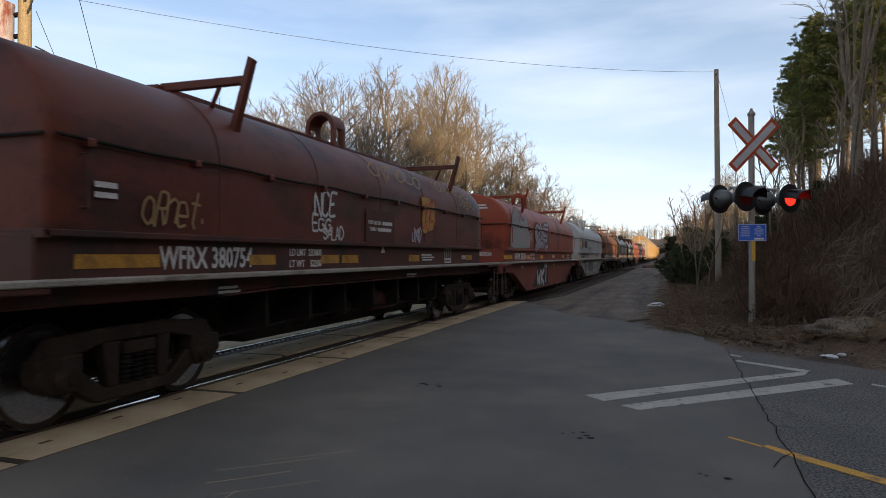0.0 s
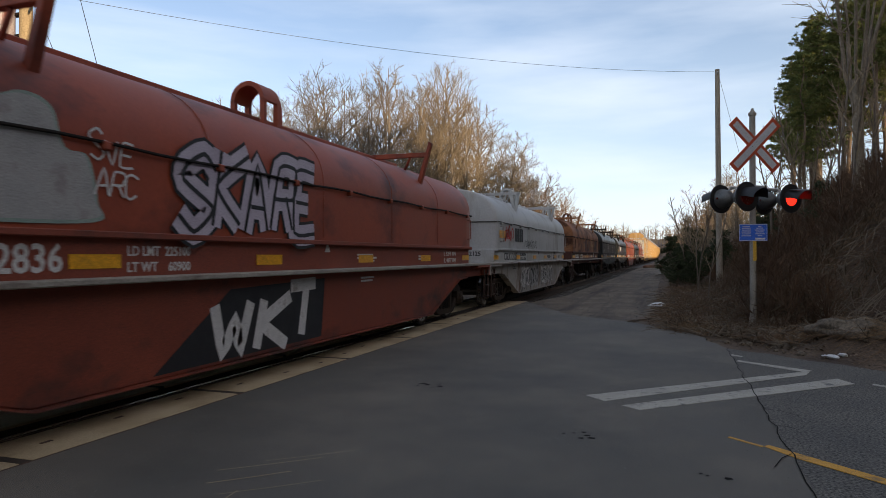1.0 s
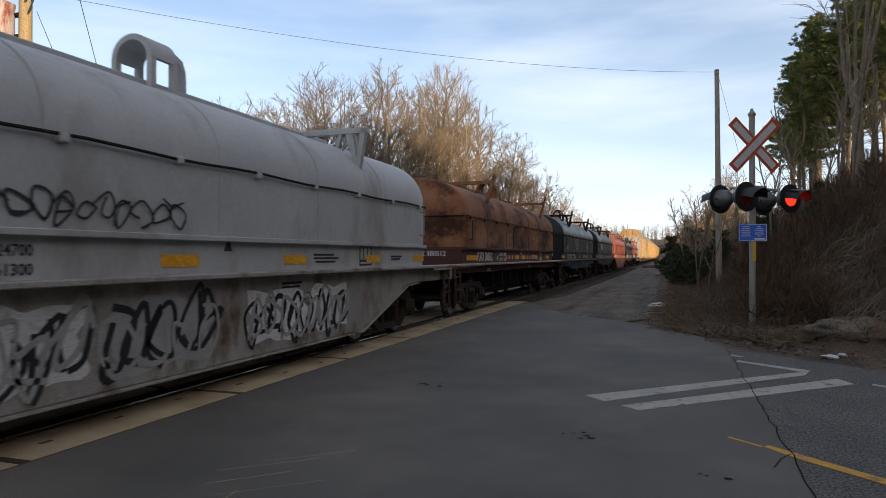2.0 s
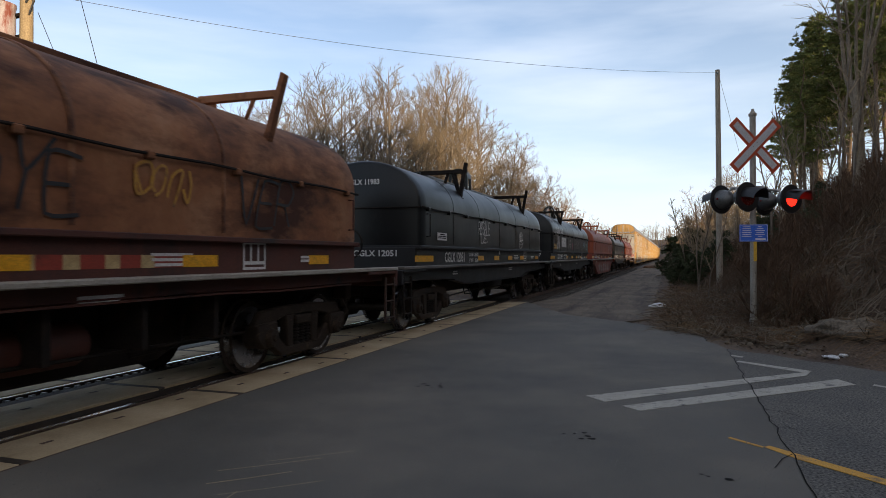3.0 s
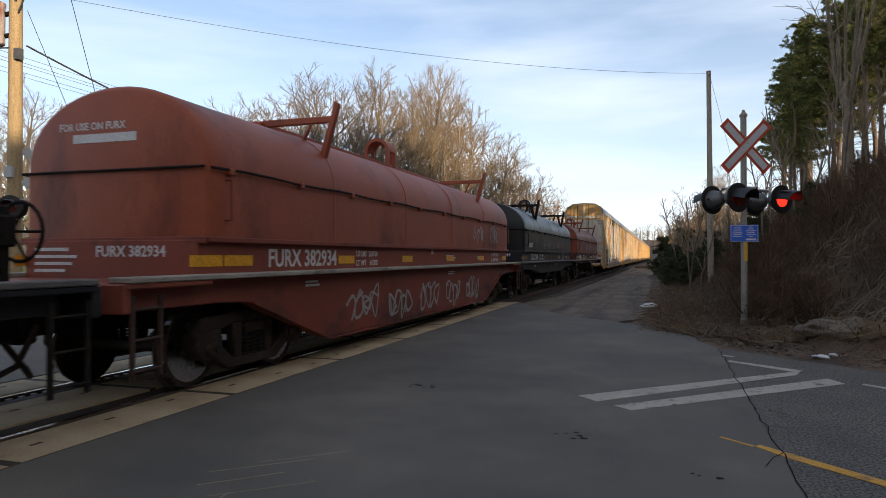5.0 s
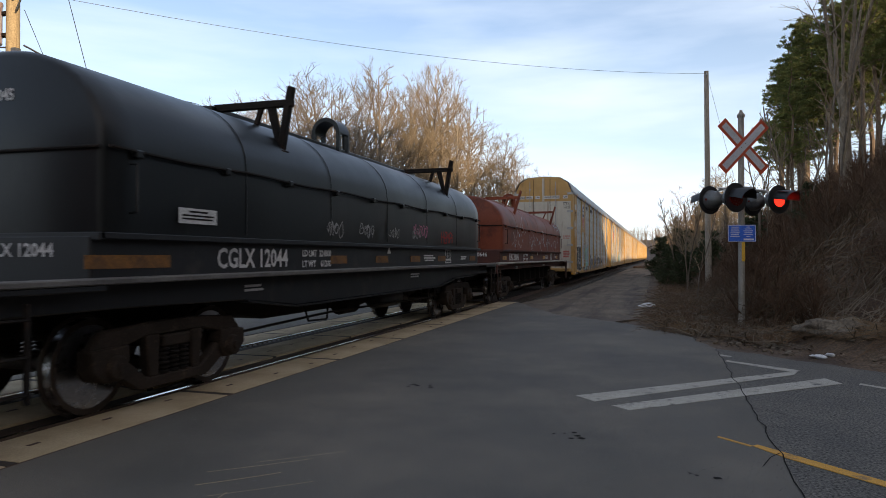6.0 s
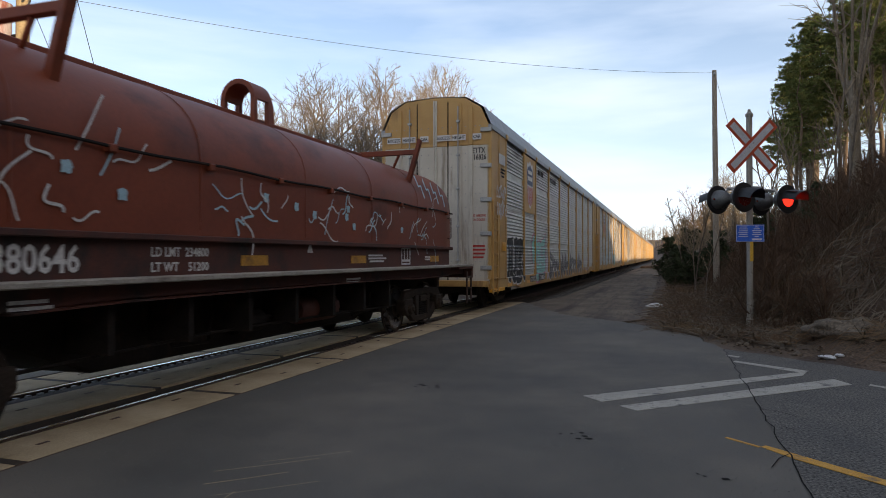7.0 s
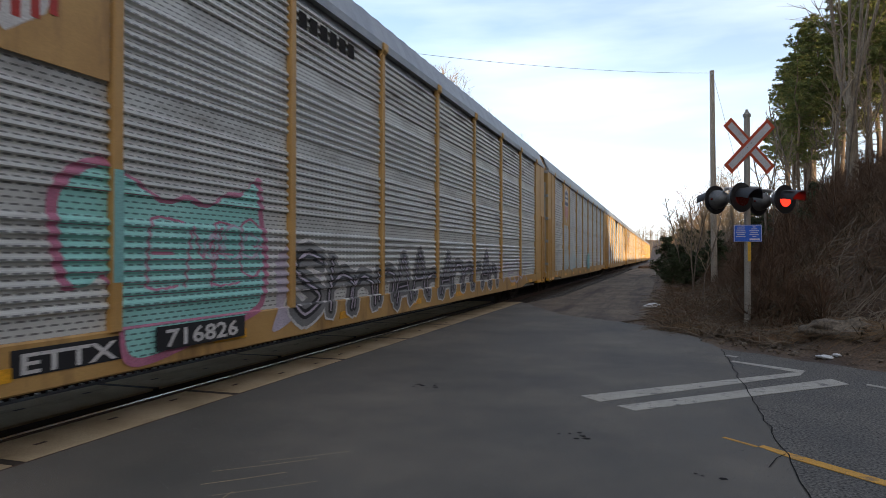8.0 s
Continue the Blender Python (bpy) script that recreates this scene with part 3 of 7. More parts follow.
    mid.prism([(0.45, 6.06), (0.47, 6.09), (0.70, 5.87), (0.68, 5.84)], 0.0, 0.003, "z")
    setting("centre_line", mid, YELLOW_LINE, "worn yellow centre line", smooth=False)


def rail_profile(cx):
    h = [(-0.07, -0.18), (0.07, -0.18), (0.07, -0.165), (0.012, -0.15), (0.009, -0.05), (0.036, -0.036), (0.036, -0.004), (0.030, 0.0), (-0.030, 0.0), (-0.036, -0.004), (-0.036, -0.036), (-0.009, -0.05), (-0.012, -0.15), (-0.07, -0.165)]
    return [(cx + p, q) for p, q in h]


def build_track():
    for k, cx in enumerate((TRACK_X + GAUGE, TRACK_X - GAUGE)):
        rail = setting("rail_%d" % (k + 1), Shape().prism(rail_profile(cx), -30, 430, "y"), RAIL, "steel rail with a bright worn top")
        part("running_surface", Shape().box(cx - 0.026, cx + 0.026, -30, 430, -0.004, 0.002), RAIL_TOP, rail, "polished rail head")
    bed = setting("crossing_bed", Shape().box(-7.45, -4.43, -3.8, 22.0, -0.25, -0.07), RUBBER, "dark rubber flangeway bed of the crossing")
    rows = [(-5.10, -4.45), (-6.34, -5.52), (-7.44, -6.78)]
    for k, (x0, x1) in enumerate(rows):
        def make():
            s = Shape()
            s.box(x0, x1, 0.045, 2.575, -0.08, -0.004)
            return s.mesh("panel", CONCRETE, False, 0.012)
        me = shared(("panel", k), make)
        edge = shared(("panel_edge", k), lambda: Shape().box(x1 - 0.005, x1 + 0.034, 0.0, 2.62, -0.09, -0.007).mesh("steel_edge", RUST_EDGE, False) if k == 0 else Shape().box(x0 - 0.02, x0 + 0.004, 0, 2.62, -0.09, -0.007).mesh("steel_edge", RUST_EDGE, False))
        joint = shared(("panel_joint", k), lambda: Shape().box(x0 + 0.002, x1 - 0.008, 2.575, 2.665, -0.09, -0.006).mesh("joint_strip", RUBBER, False))
        slot = shared("slot", lambda: Shape().box(-0.018, 0.018, -0.055, 0.055, -0.01, -0.0015).mesh("lifting_slot", RUST_EDGE, False))
        for i in range(10):
            p = part("panel", me, None, bed, at=pose(0, -4.12 + 2.62 * i, 0))
            part("steel_edge", edge, None, p)
            part("joint_strip", joint, None, p)
            for yy in (0.45, 1.3, 2.15):
                part("lifting_slot", slot, None, p, at=pose((x0 + x1) / 2 + 0.12 * math.sin(i * 3 + yy), yy, 0))
    # ribbed rubber seals along both sides of each rail
    for x0, x1 in ((-5.500, -5.30), (-6.560, -6.36)):
        part("rubber_seal", Shape().prism([(x0, -0.09), (x1, -0.09), (x1, -0.045), ((x0 + x1) / 2, -0.018), (x0, -0.022)], -3.8, 21.9, "y"), RUBBER, bed)
    cleats = shared("cleat", lambda: Shape().box(-0.02, 0.02, -0.03, 0.03, -0.05, -0.02).mesh("seal_cleat", GALV, False))
    for i in range(140):
        part("seal_cleat", cleats, None, bed, at=pose(-6.60, 0.2 + 0.15 * i, 0.006))
    tie = shared("tie", lambda: Shape().box(-1.3, 1.3, -0.11, 0.11, -0.34, -0.17).mesh("tie", TIE, False, 0.015))
    shoulder = [(-8.6, -0.42), (-7.5, -0.20), (-4.5, -0.20), (-3.5, -0.34), (-3.5, -0.5), (-8.6, -0.5)]
    b = Shape()
    b.prism(shoulder, 22.02, 430, "y")
    b.prism([(-8.6, -0.42), (-7.5, -0.20), (-4.5, -0.20), (-4.5, -0.5), (-8.6, -0.5)], -30, -3.85, "y")
    bal = setting("ballast_bed", b, BALLAST, "grey crushed-stone ballast", smooth=False)
    for i in range(120):
        part("tie", tie, None, bal, at=pose(TRACK_X, 22.4 + 0.53 * i, 0.045, 0, 0, random.uniform(-1, 1)))
    r = random.Random(11)
    rocks = Shape()
    base = [(1, 0, 0), (-0.9, 0.2, 0), (0, 1, 0), (0.1, -1, 0), (0, 0, 0.8), (0, 0, -0.8)]
    faces = [(0, 2, 4), (2, 1, 4), (1, 3, 4), (3, 0, 4), (2, 0, 5), (1, 2, 5), (3, 1, 5), (0, 3, 5)]
    for i in range(17000):
        u = r.random()
        if u < 0.62:
            x, y = r.uniform(-4.75, -3.2) if r.random() < 0.8 else r.uniform(-7.3, -4.6), 22 + 75 * r.random() ** 1.7
            z = -0.19 if x < -4.5 else -0.19 + (-4.5 - x) * 0.13
            q = r.uniform(0.02, 0.05)
        elif u < 0.72:
            x, y = r.uniform(-13, -7.6), r.uniform(-1, 7.5)
            z, q = -0.06 + ground_z(x, y) * 0.5, r.uniform(0.02, 0.06)
        else:
            x = r.uniform(-3.9, -0.3)
            y = 16.5 + (r.random() ** 1.6) * 45 - 0.9 * (x + 2.4)
            z, q = -0.012, r.choice((0.006, 0.008, 0.011, 0.02))
        e = Euler((r.uniform(0, 6), r.uniform(0, 6), r.uniform(0, 6))).to_matrix()
        rocks.add([tuple(Vector((x, y, z)) + e @ (Vector(p) * q * r.uniform(0.7, 1.2))) for p in base], faces)
    tagged(part("ballast_stones", rocks, BALLAST, None, "loose grey ballast stones beside the track", smooth=False), category="gravel", kind="stuff")


def build_verge():
    v, f, n = [], [], 24
    for j in range(n + 1):
        for i in range(n + 1):
            x, y = -52 + 30 * i / n, 14 + 40 * j / n
            v.append((x, y, ground_z(x, y) + 0.04 + 0.03 * noise.noise((x, y, 3))))
    f = [(j * (n + 1) + i, j * (n + 1) + i + 1, (j + 1) * (n + 1) + i + 1, (j + 1) * (n + 1) + i) for j in range(n) for i in range(n)]
    setting("grass_verge", Shape().add(v, f), LAWN, "spring-green grass beyond the track")


build_ground()
build_verge()
build_road()
build_track()
# ---- rolling stock ----
WHEEL_R = 0.46
WHEELSETS = []
SPEED = 19.1


def wheelset_mesh():
    s = Shape()
    s.tube([(-1.02, 0, 0), (1.02, 0, 0)], 0.075, 12)
    for k in (1, -1):
        prof = [(0.66, 0.12), (0.66, 0.40), (0.675, 0.485), (0.70, 0.49), (0.715, WHEEL_R), (0.80, 0.452), (0.80, 0.40), (0.755, 0.37), (0.74, 0.2), (0.80, 0.15), (0.82, 0.11)]
        s.lathe([(h * k, r) for h, r in prof], seg=28)
    return s.mesh("wheelset", WHEEL)


def tread_mesh(k):
    return Shape().lathe([(k * 0.790, 0.42), (k * 0.796, 0.4535), (k * 0.76, 0.4575), (k * 0.725, 0.4605)], seg=28).mesh("tread", TREAD)


def sideframe_mesh(k):
    s = Shape()
    a, b = k * 0.93, k * 1.05
    s.prism([(-1.16, 0.62), (-1.0, 0.80), (-0.3, 0.84), (0.3, 0.84), (1.0, 0.80), (1.16, 0.62), (0.84, 0.60), (0.45, 0.70), (-0.45, 0.70), (-0.84, 0.60)], a, b)
    s.prism([(-0.98, 0.44), (-0.52, 0.17), (0.52, 0.17), (0.98, 0.44), (0.78, 0.56), (0.42, 0.29), (-0.42, 0.29), (-0.78, 0.56)], a, b)
    for q in (1, -1):
        s.prism([(q * 0.25, 0.28), (q * 0.40, 0.28), (q * 0.44, 0.71), (q * 0.24, 0.71)], a, b)
        s.prism([(q * 0.70, 0.52), (q * 0.78, 0.33), (q * 1.04, 0.33), (q * 1.17, 0.46), (q * 1.16, 0.64), (q * 0.72, 0.66)], k * 0.9, k * 1.10)
    return s.mesh("sideframe", TRUCK, True, 0.018)


def spring_mesh():
    prof = []
    for i in range(6):
        z = 0.29 + 0.047 * i
        prof += [(z, 0.042), (z + 0.008, 0.066), (z + 0.026, 0.066), (z + 0.034, 0.042)]
    return Shape().lathe(prof, axis="z", seg=12).mesh("spring", STEEL_DARK)


def build_truck(car, y, roll=True):
    t = part("truck", shared("truck_bolster", lambda: Shape().box(-1.07, 1.07, -0.21, 0.21, 0.56, 0.69).box(-0.5, 0.5, -0.3, 0.3, 0.69, 0.80).box(-0.95, 0.95, -0.10, 0.10, 0.30, 0.42).mesh("truck", TRUCK, True, 0.02)), None, car, at=pose(0, y, 0))
    for k in (1, -1):
        part("sideframe", shared(("sideframe", k), lambda: sideframe_mesh(k)), None, t)
        for q in (-0.15, 0.0, 0.15):
            part("spring", shared("spring", spring_mesh), None, t, at=pose(k * 1.0, q, 0))
        for q in (0.89, -0.89):
            part("bearing_cap", shared("cap", lambda: Shape().lathe([(-0.10, 0.12), (0.05, 0.12), (0.08, 0.10), (0.085, 0.05), (0.11, 0.045), (0.112, 0.01)], seg=14).mesh("bearing_cap", TRUCK)), None, t, at=pose(k * 1.08, q, WHEEL_R, 0, 0, 0 if k > 0 else 180))
    for q in (0.89, -0.89):
        w = part("wheelset", shared("wheelset", wheelset_mesh), None, t, at=pose(0, q, WHEEL_R))
        if roll:
            WHEELSETS.append((w, q))
    return t


def tread_rings(car, ys):
    for y in ys:
        for k in (1, -1):
            part("wheel_tread", shared(("tread", k), lambda: tread_mesh(k)), None, car, "bright worn wheel tread", at=pose(0, y, WHEEL_R))


def hood_mesh(cl, material, seams):
    """The arched cover: loft of its section, a little drawn in at both ends."""
    hw, z0, z1, rise, n = 1.27, 1.70, 2.50, 0.94, 22
    def ring(y, inset):
        pts = [(hw - inset, z0), (hw - inset, 2.1), (hw - inset, z1 - 0.02)]
        for i in range(n + 1):
            a = math.pi * i / n
            pts.append(((hw - inset) * math.cos(a), z1 + (rise - inset) * math.sin(a) ** 0.92))
        pts += [(-hw + inset, z1 - 0.02), (-hw + inset, 2.1), (-hw + inset, z0)]
        return [(x, y, z) for x, z in pts]
    ys = [(-cl / 2, 0.07), (-cl / 2 + 0.02, 0.03), (-cl / 2 + 0.07, 0.0)]
    k = 40
    ys += [(-cl / 2 + 0.07 + (cl - 0.14) * i / k, 0.0) for i in range(1, k)]
    ys += [(cl / 2 - 0.07, 0.0), (cl / 2 - 0.02, 0.03), (cl / 2, 0.07)]
    v, f = [], []
    for y, inset in ys:
        for x, yy, z in ring(y, inset):
            d = 0.010 * noise.noise((x * 0.9, yy * 0.8, z * 0.9 + cl)) if inset == 0 else 0
            v.append((x * (1 + d), yy, z + d * 0.6))
    m = len(ring(0, 0))
    for j in range(len(ys) - 1):
        for i in range(m - 1):
            f.append((j * m + i, (j + 1) * m + i, (j + 1) * m + i + 1, j * m + i + 1))
    f.append(tuple(range(m)))
    f.append(tuple((len(ys) - 1) * m + i for i in range(m - 1, -1, -1)))
    return Shape().add(v, f).mesh("cover", material)


def seam_mesh(material):
    s, z0, z1 = Shape(), 1.70, 2.50
    for y in (0.0,):
        arc = [(1.275, z0 + 0.05), (1.275, z1)] + [(1.277 * math.cos(math.pi * i / 20), z1 + 0.947 * math.sin(math.pi * i / 20) ** 0.92) for i in range(1, 20)] + [(-1.275, z1), (-1.275, z0 + 0.05)]
        w = 0.035
        vv = [(x, y - w, z) for x, z in arc] + [(x * 1.006, y - w / 2, z + 0.008) for x, z in arc] + [(x * 1.006, y + w / 2, z + 0.008) for x, z in arc] + [(x, y + w, z) for x, z in arc]
        q = len(arc)
        s.add(vv, [(r * q + i, (r + 1) * q + i, (r + 1) * q + i + 1, r * q + i + 1) for r in range(3) for i in range(q - 1)])
    return s.mesh("seam_band", material)


def weld_mesh(material):
    """A narrow raised weld over the arch."""
    arc = [(1.274, 1.75), (1.274, 2.50)] + [(1.275 * math.cos(math.pi * i / 20), 2.50 + 0.945 * math.sin(math.pi * i / 20) ** 0.92) for i in range(1, 20)] + [(-1.274, 2.50), (-1.274, 1.75)]
    q = len(arc)
    v = [(x, -0.012, z) for x, z in arc] + [(x * 1.004, 0.0, z + 0.006) for x, z in arc] + [(x, 0.012, z) for x, z in arc]
    return Shape().add(v, [(r * q + i, (r + 1) * q + i, (r + 1) * q + i + 1, r * q + i + 1) for r in range(2) for i in range(q - 1)]).mesh("weld_seam", material)


def build_ladder(car, x, y, zs, material, along_y=True, w=0.42):
    s = Shape()
    k = 1 if x > 0 else -1
    for q in (-w / 2, w / 2):
        s.box(x - 0.02, x + 0.02, y + q - 0.022, y + q + 0.022, zs[0] - 0.08, zs[-1] + 0.12)
    ladder = part("ladder", s, material, car, bevel=0.006)
    for z in zs:
        part("rung", shared(("rung", w, material.name), lambda: Shape().tube([(0, -w / 2, 0), (0, w / 2, 0)], 0.013, 6).mesh("rung", material)), None, ladder, at=pose(x + 0.012 * k, y, z))


def build_coil_car(label, number, cl, kind, paint, side, sill, ledge, ink, amber, seams=(), vee=True, lay=None, load=("224700", "61300")):
    """A covered coil wagon: cover 'cl' long, kind 'belly' or 'flat' for its side sill."""
    car = thing("coil_car", label, "railcar", "coil cars of the train")
    h = cl / 2
    yb = h + 1.28
    lay = lay or LAYOUT["black"]
    cover = part("cover", hood_mesh(cl, paint, seams), None, car)
    for y in seams:
        part("seam_band", shared(("seam", paint.name), lambda: seam_mesh(paint)), None, cover, at=pose(0, y, 0))
    for y in () if seams else np.linspace(-h, h, 7)[1:-1]:
        part("weld_seam", shared(("weld", paint.name), lambda: weld_mesh(paint)), None, cover, at=pose(0, y, 0))
    for k in (1, -1):
        part("guide_rod", Shape().tube([(k * 1.31, y, 2.47 + 0.012 * math.sin(y * 2.6)) for y in np.linspace(-h + 0.05, h - 0.05, 26)], 0.017, 6), STEEL_DARK, cover)
    for q in (-1, 1):
        part("end_rod", Shape().tube([(x, q * (h + 0.035), 2.47) for x in np.linspace(-1.28, 1.28, 7)], 0.016, 6), STEEL_DARK, cover)
    for k in (1, -1):
        for y in np.linspace(-h + 0.4, h - 0.4, 10):
            part("rod_clip", shared(("clip", paint.name), lambda: Shape().box(-0.03, 0.055, -0.05, 0.05, -0.05, 0.03).mesh("rod_clip", paint, False, 0.012)), None, cover, at=pose(k * 1.28, y, 2.46, 0, 0, 0 if k > 0 else 180))
    part("ridge_beam", Shape().box(-0.10, 0.10, -h + lay["arms"][0] - 0.15, h - 1.9, 3.40, 3.57).box(-0.16, 0.16, -h + lay["arms"][0] - 0.1, h - 1.95, 3.39, 3.43), paint, cover, bevel=0.012)
    # lifting eye at mid-length: a half pipe on four legs and, behind it, a flat hoop
    mid = lay["eye"] + 0.3
    arc = np.linspace(0, math.pi, 15)
    pipe = [(0.29 * math.cos(q), 3.80 + 0.29 * math.sin(q)) for q in arc] + [(0.22 * math.cos(q), 3.80 + 0.22 * math.sin(q)) for q in arc[::-1]]
    eye = Shape()
    eye.prism(pipe, mid - 0.34, mid + 0.10, "y")
    for x in (-0.255, 0.255):
        for y in (mid - 0.30, mid + 0.06):
            eye.prism([(x - 0.035, 3.42), (x + 0.035, 3.42), (x + 0.035, 3.82), (x - 0.035, 3.82)], y - 0.04, y + 0.04, "y")
    eye.box(-0.30, 0.30, mid - 0.36, mid + 0.12, 3.40, 3.46)
    part("lifting_eye", eye, paint, cover)
    hoop = Shape()
    pts = [(mid + 0.10, 4.02), (mid + 0.36, 4.02), (mid + 0.48, 3.97), (mid + 0.54, 3.84), (mid + 0.56, 3.42)]
    ins = [(mid + 0.10, 3.95), (mid + 0.34, 3.95), (mid + 0.43, 3.91), (mid + 0.475, 3.82), (mid + 0.49, 3.42)]
    hoop.prism(pts + ins[::-1], -0.05, 0.05)
    part("lifting_hoop", hoop, paint, cover)
    for y in (-h + lay["arms"][0], -h + lay["arms"][1]):
        for k in (1, -1):
            s = Shape()
            s.prism([(k * 0.05, 3.50), (k * 0.05, 3.60), (k * 1.27, 3.60), (k * 1.27, 3.51)], y - 0.05, y + 0.05, "y")
            if vee:
                s.prism([(k * 1.05, 2.90), (k * 1.13, 2.88), (k * 1.25, 3.58), (k * 1.16, 3.58)], y - 0.05, y + 0.05, "y")
                s.prism([(k * 1.04, 2.96), (k * 1.12, 2.92), (k * 1.00, 3.52), (k * 0.88, 3.52)], y - 0.035, y + 0.035, "y")
                s.prism([(k * 0.66, 3.24), (k * 0.72, 3.22), (k * 0.82, 3.52), (k * 0.75, 3.52)], y - 0.03, y + 0.03, "y")
                s.box(min(k * 0.96, k * 1.16), max(k * 0.96, k * 1.16), y - 0.09, y + 0.09, 2.88, 2.92)
                if vee == "peaked":
                    s.tube([(k * 0.78, y + 0.02, 3.20), (k * 0.96, y + 0.02, 3.74), (k * 1.02, y + 0.02, 3.74), (k * 1.10, y + 0.02, 2.95)], 0.026, 6)
                else:
                    s.prism([(k * 1.16, 3.56), (k * 1.25, 3.56), (k * 1.29, 3.76), (k * 1.21, 3.78)], y - 0.045, y + 0.045, "y")
            else:
                s.prism([(k * 1.02, 2.90), (k * 1.10, 2.86), (k * 1.36, 3.78), (k * 1.30, 3.82)], y - 0.055, y + 0.055, "y")
                s.tube([(k * 0.75, y, 3.24), (k * 0.88, y, 3.51)], 0.03, 6)
            part("stacking_bracket", s, paint if not vee else STEEL_DARK if paint.name != "cover_white" else paint, cover, bevel=0.006)
    # body: trough wall, lip, ledge, side sills
    part("trough", Shape().box(-1.21, 1.21, -h - 0.06, h + 0.06, 1.20, 1.69), side, car, bevel=0.02)
    lip = Shape()
    for k in (1, -1):
        lip.box(min(k * 1.20, k * 1.30), max(k * 1.20, k * 1.30), -h - 0.03, h + 0.03, 1.655, 1.715)
    lip.box(-1.3, 1.3, -h - 0.05, -h + 0.02, 1.64, 1.715).box(-1.3, 1.3, h - 0.02, h + 0.05, 1.64, 1.715)
    part("trough_lip", lip, side, car, bevel=0.008)
    for k in (1, -1):
        part("walkway", Shape().box(min(k * 1.20, k * 1.45), max(k * 1.20, k * 1.45), -yb, yb, 1.255, 1.31), ledge, car, bevel=0.01)
        if kind == "belly":
            pts = [(-yb + 0.2, 1.255), (yb - 0.2, 1.255), (yb - 0.2, 0.98), (h - 0.3, 0.98), (h - 0.9, 0.95), (h - 2.75, 0.34), (h - 2.9, 0.30), (-h + 2.9, 0.30), (-h + 2.75, 0.34), (-h + 0.9, 0.95), (-h + 0.3, 0.98), (-yb + 0.2, 0.98)]
        elif kind == "shallow":
            pts = [(-yb + 0.2, 1.255), (yb - 0.2, 1.255), (yb - 0.2, 1.08), (h - 0.2, 1.08), (h - 2.2, 1.07), (h - 3.4, 1.10), (-h + 3.4, 1.10), (-h + 2.2, 1.07), (-h + 0.2, 1.08), (-yb + 0.2, 1.08)]
        else:
            pts = [(-yb + 0.2, 1.255), (yb - 0.2, 1.255), (yb - 0.2, 1.02), (h - 0.2, 1.02), (h - 2.2, 0.98), (h - 3.4, 0.84), (-h + 3.4, 0.84), (-h + 2.2, 0.98), (-h + 0.2, 1.02), (-yb + 0.2, 1.02)]
        part("side_sill", Shape().prism(pts, k * 1.16, k * 1.24), sill, car, bevel=0.015)
        fl = Shape()
        for (ay, az), (by, bz) in zip(pts[3:-2], pts[4:-2]):
            fl.prism([(ay, az), (by, bz), (by, bz - 0.02), (ay, az - 0.02)], min(k * 1.10, k * 1.29), max(k * 1.10, k * 1.29))
        part("sill_flange", fl, sill, car)
    part("centre_sill", Shape().box(-0.28, 0.28, -yb - 0.1, yb + 0.1, 0.74, 1.22), STEEL_DARK, car, bevel=0.02)
    deep = 0.62 if kind == "flat" else 0.36
    part("belly_sill", Shape().prism([(-h + 2.3, 1.2), (h - 2.3, 1.2), (h - 2.4, 0.85), (h - 3.6, deep), (-h + 3.6, deep), (-h + 2.4, 0.85)], -0.62, 0.62), STEEL_DARK, car, bevel=0.03)
    bearer = shared(("bearer", kind), lambda: Shape().box(-1.15, 1.15, -0.04, 0.04, 0.90 if kind == "flat" else 0.6, 1.2).mesh("crossbearer", STEEL_DARK, False))
    for y in np.linspace(-h + 3.3, h - 3.3, 7):
        part("crossbearer", bearer, None, car, at=pose(0, y, 0))
    if kind != "belly":
        part("air_tank", Shape().lathe([(-0.62, 0.05), (-0.58, 0.17), (-0.5, 0.21), (0.5, 0.21), (0.58, 0.17), (0.62, 0.05)], (0.72, 1.2, 0.70), "y", 16), sill, car)
        part("brake_cylinder", Shape().lathe([(-0.3, 0.1), (-0.28, 0.15), (0.25, 0.15), (0.3, 0.06), (0.7, 0.03)], (0.75, -0.6, 0.66), "y", 14), STEEL_DARK, car)
        s = Shape()
        s.tube([(0.95, -h + 2.2, 0.55), (0.95, -1.6, 0.62), (0.9, 0, 0.60), (0.95, 2.6, 0.58), (0.9, h - 2.4, 0.55)], 0.018, 6)
        s.tube([(0.8, -2.2, 0.85), (0.85, -2.1, 0.52), (0.85, -1.5, 0.50), (0.8, -1.35, 0.85)], 0.016, 6)
        s.tube([(0.8, 2.2, 0.85), (0.85, 2.3, 0.50), (0.85, 3.0, 0.52), (0.8, 3.15, 0.85)], 0.016, 6)
        part("brake_rigging", s, STEEL_DARK, car)
    # ends: platform, coupler, posts, ladders, hand brake
    for q in (-1, 1):
        part("end_platform", Shape().box(-1.44, 1.44, min(q * (h + 0.1), q * yb), max(q * (h + 0.1), q * yb), 1.20, 1.255).box(-1.42, 1.42, q * yb - 0.05, q * yb + 0.05, 0.98, 1.25), sill, car, bevel=0.012)
        c = Shape().box(-0.12, 0.12, min(q * yb, q * (yb + 0.38)), max(q * yb, q * (yb + 0.38)), 0.72, 0.98).box(-0.24, 0.2, min(q * (yb + 0.3), q * (yb + 0.52)), max(q * (yb + 0.3), q * (yb + 0.52)), 0.66, 1.02)
        part("coupler", c, STEEL_DARK, car, bevel=0.03)
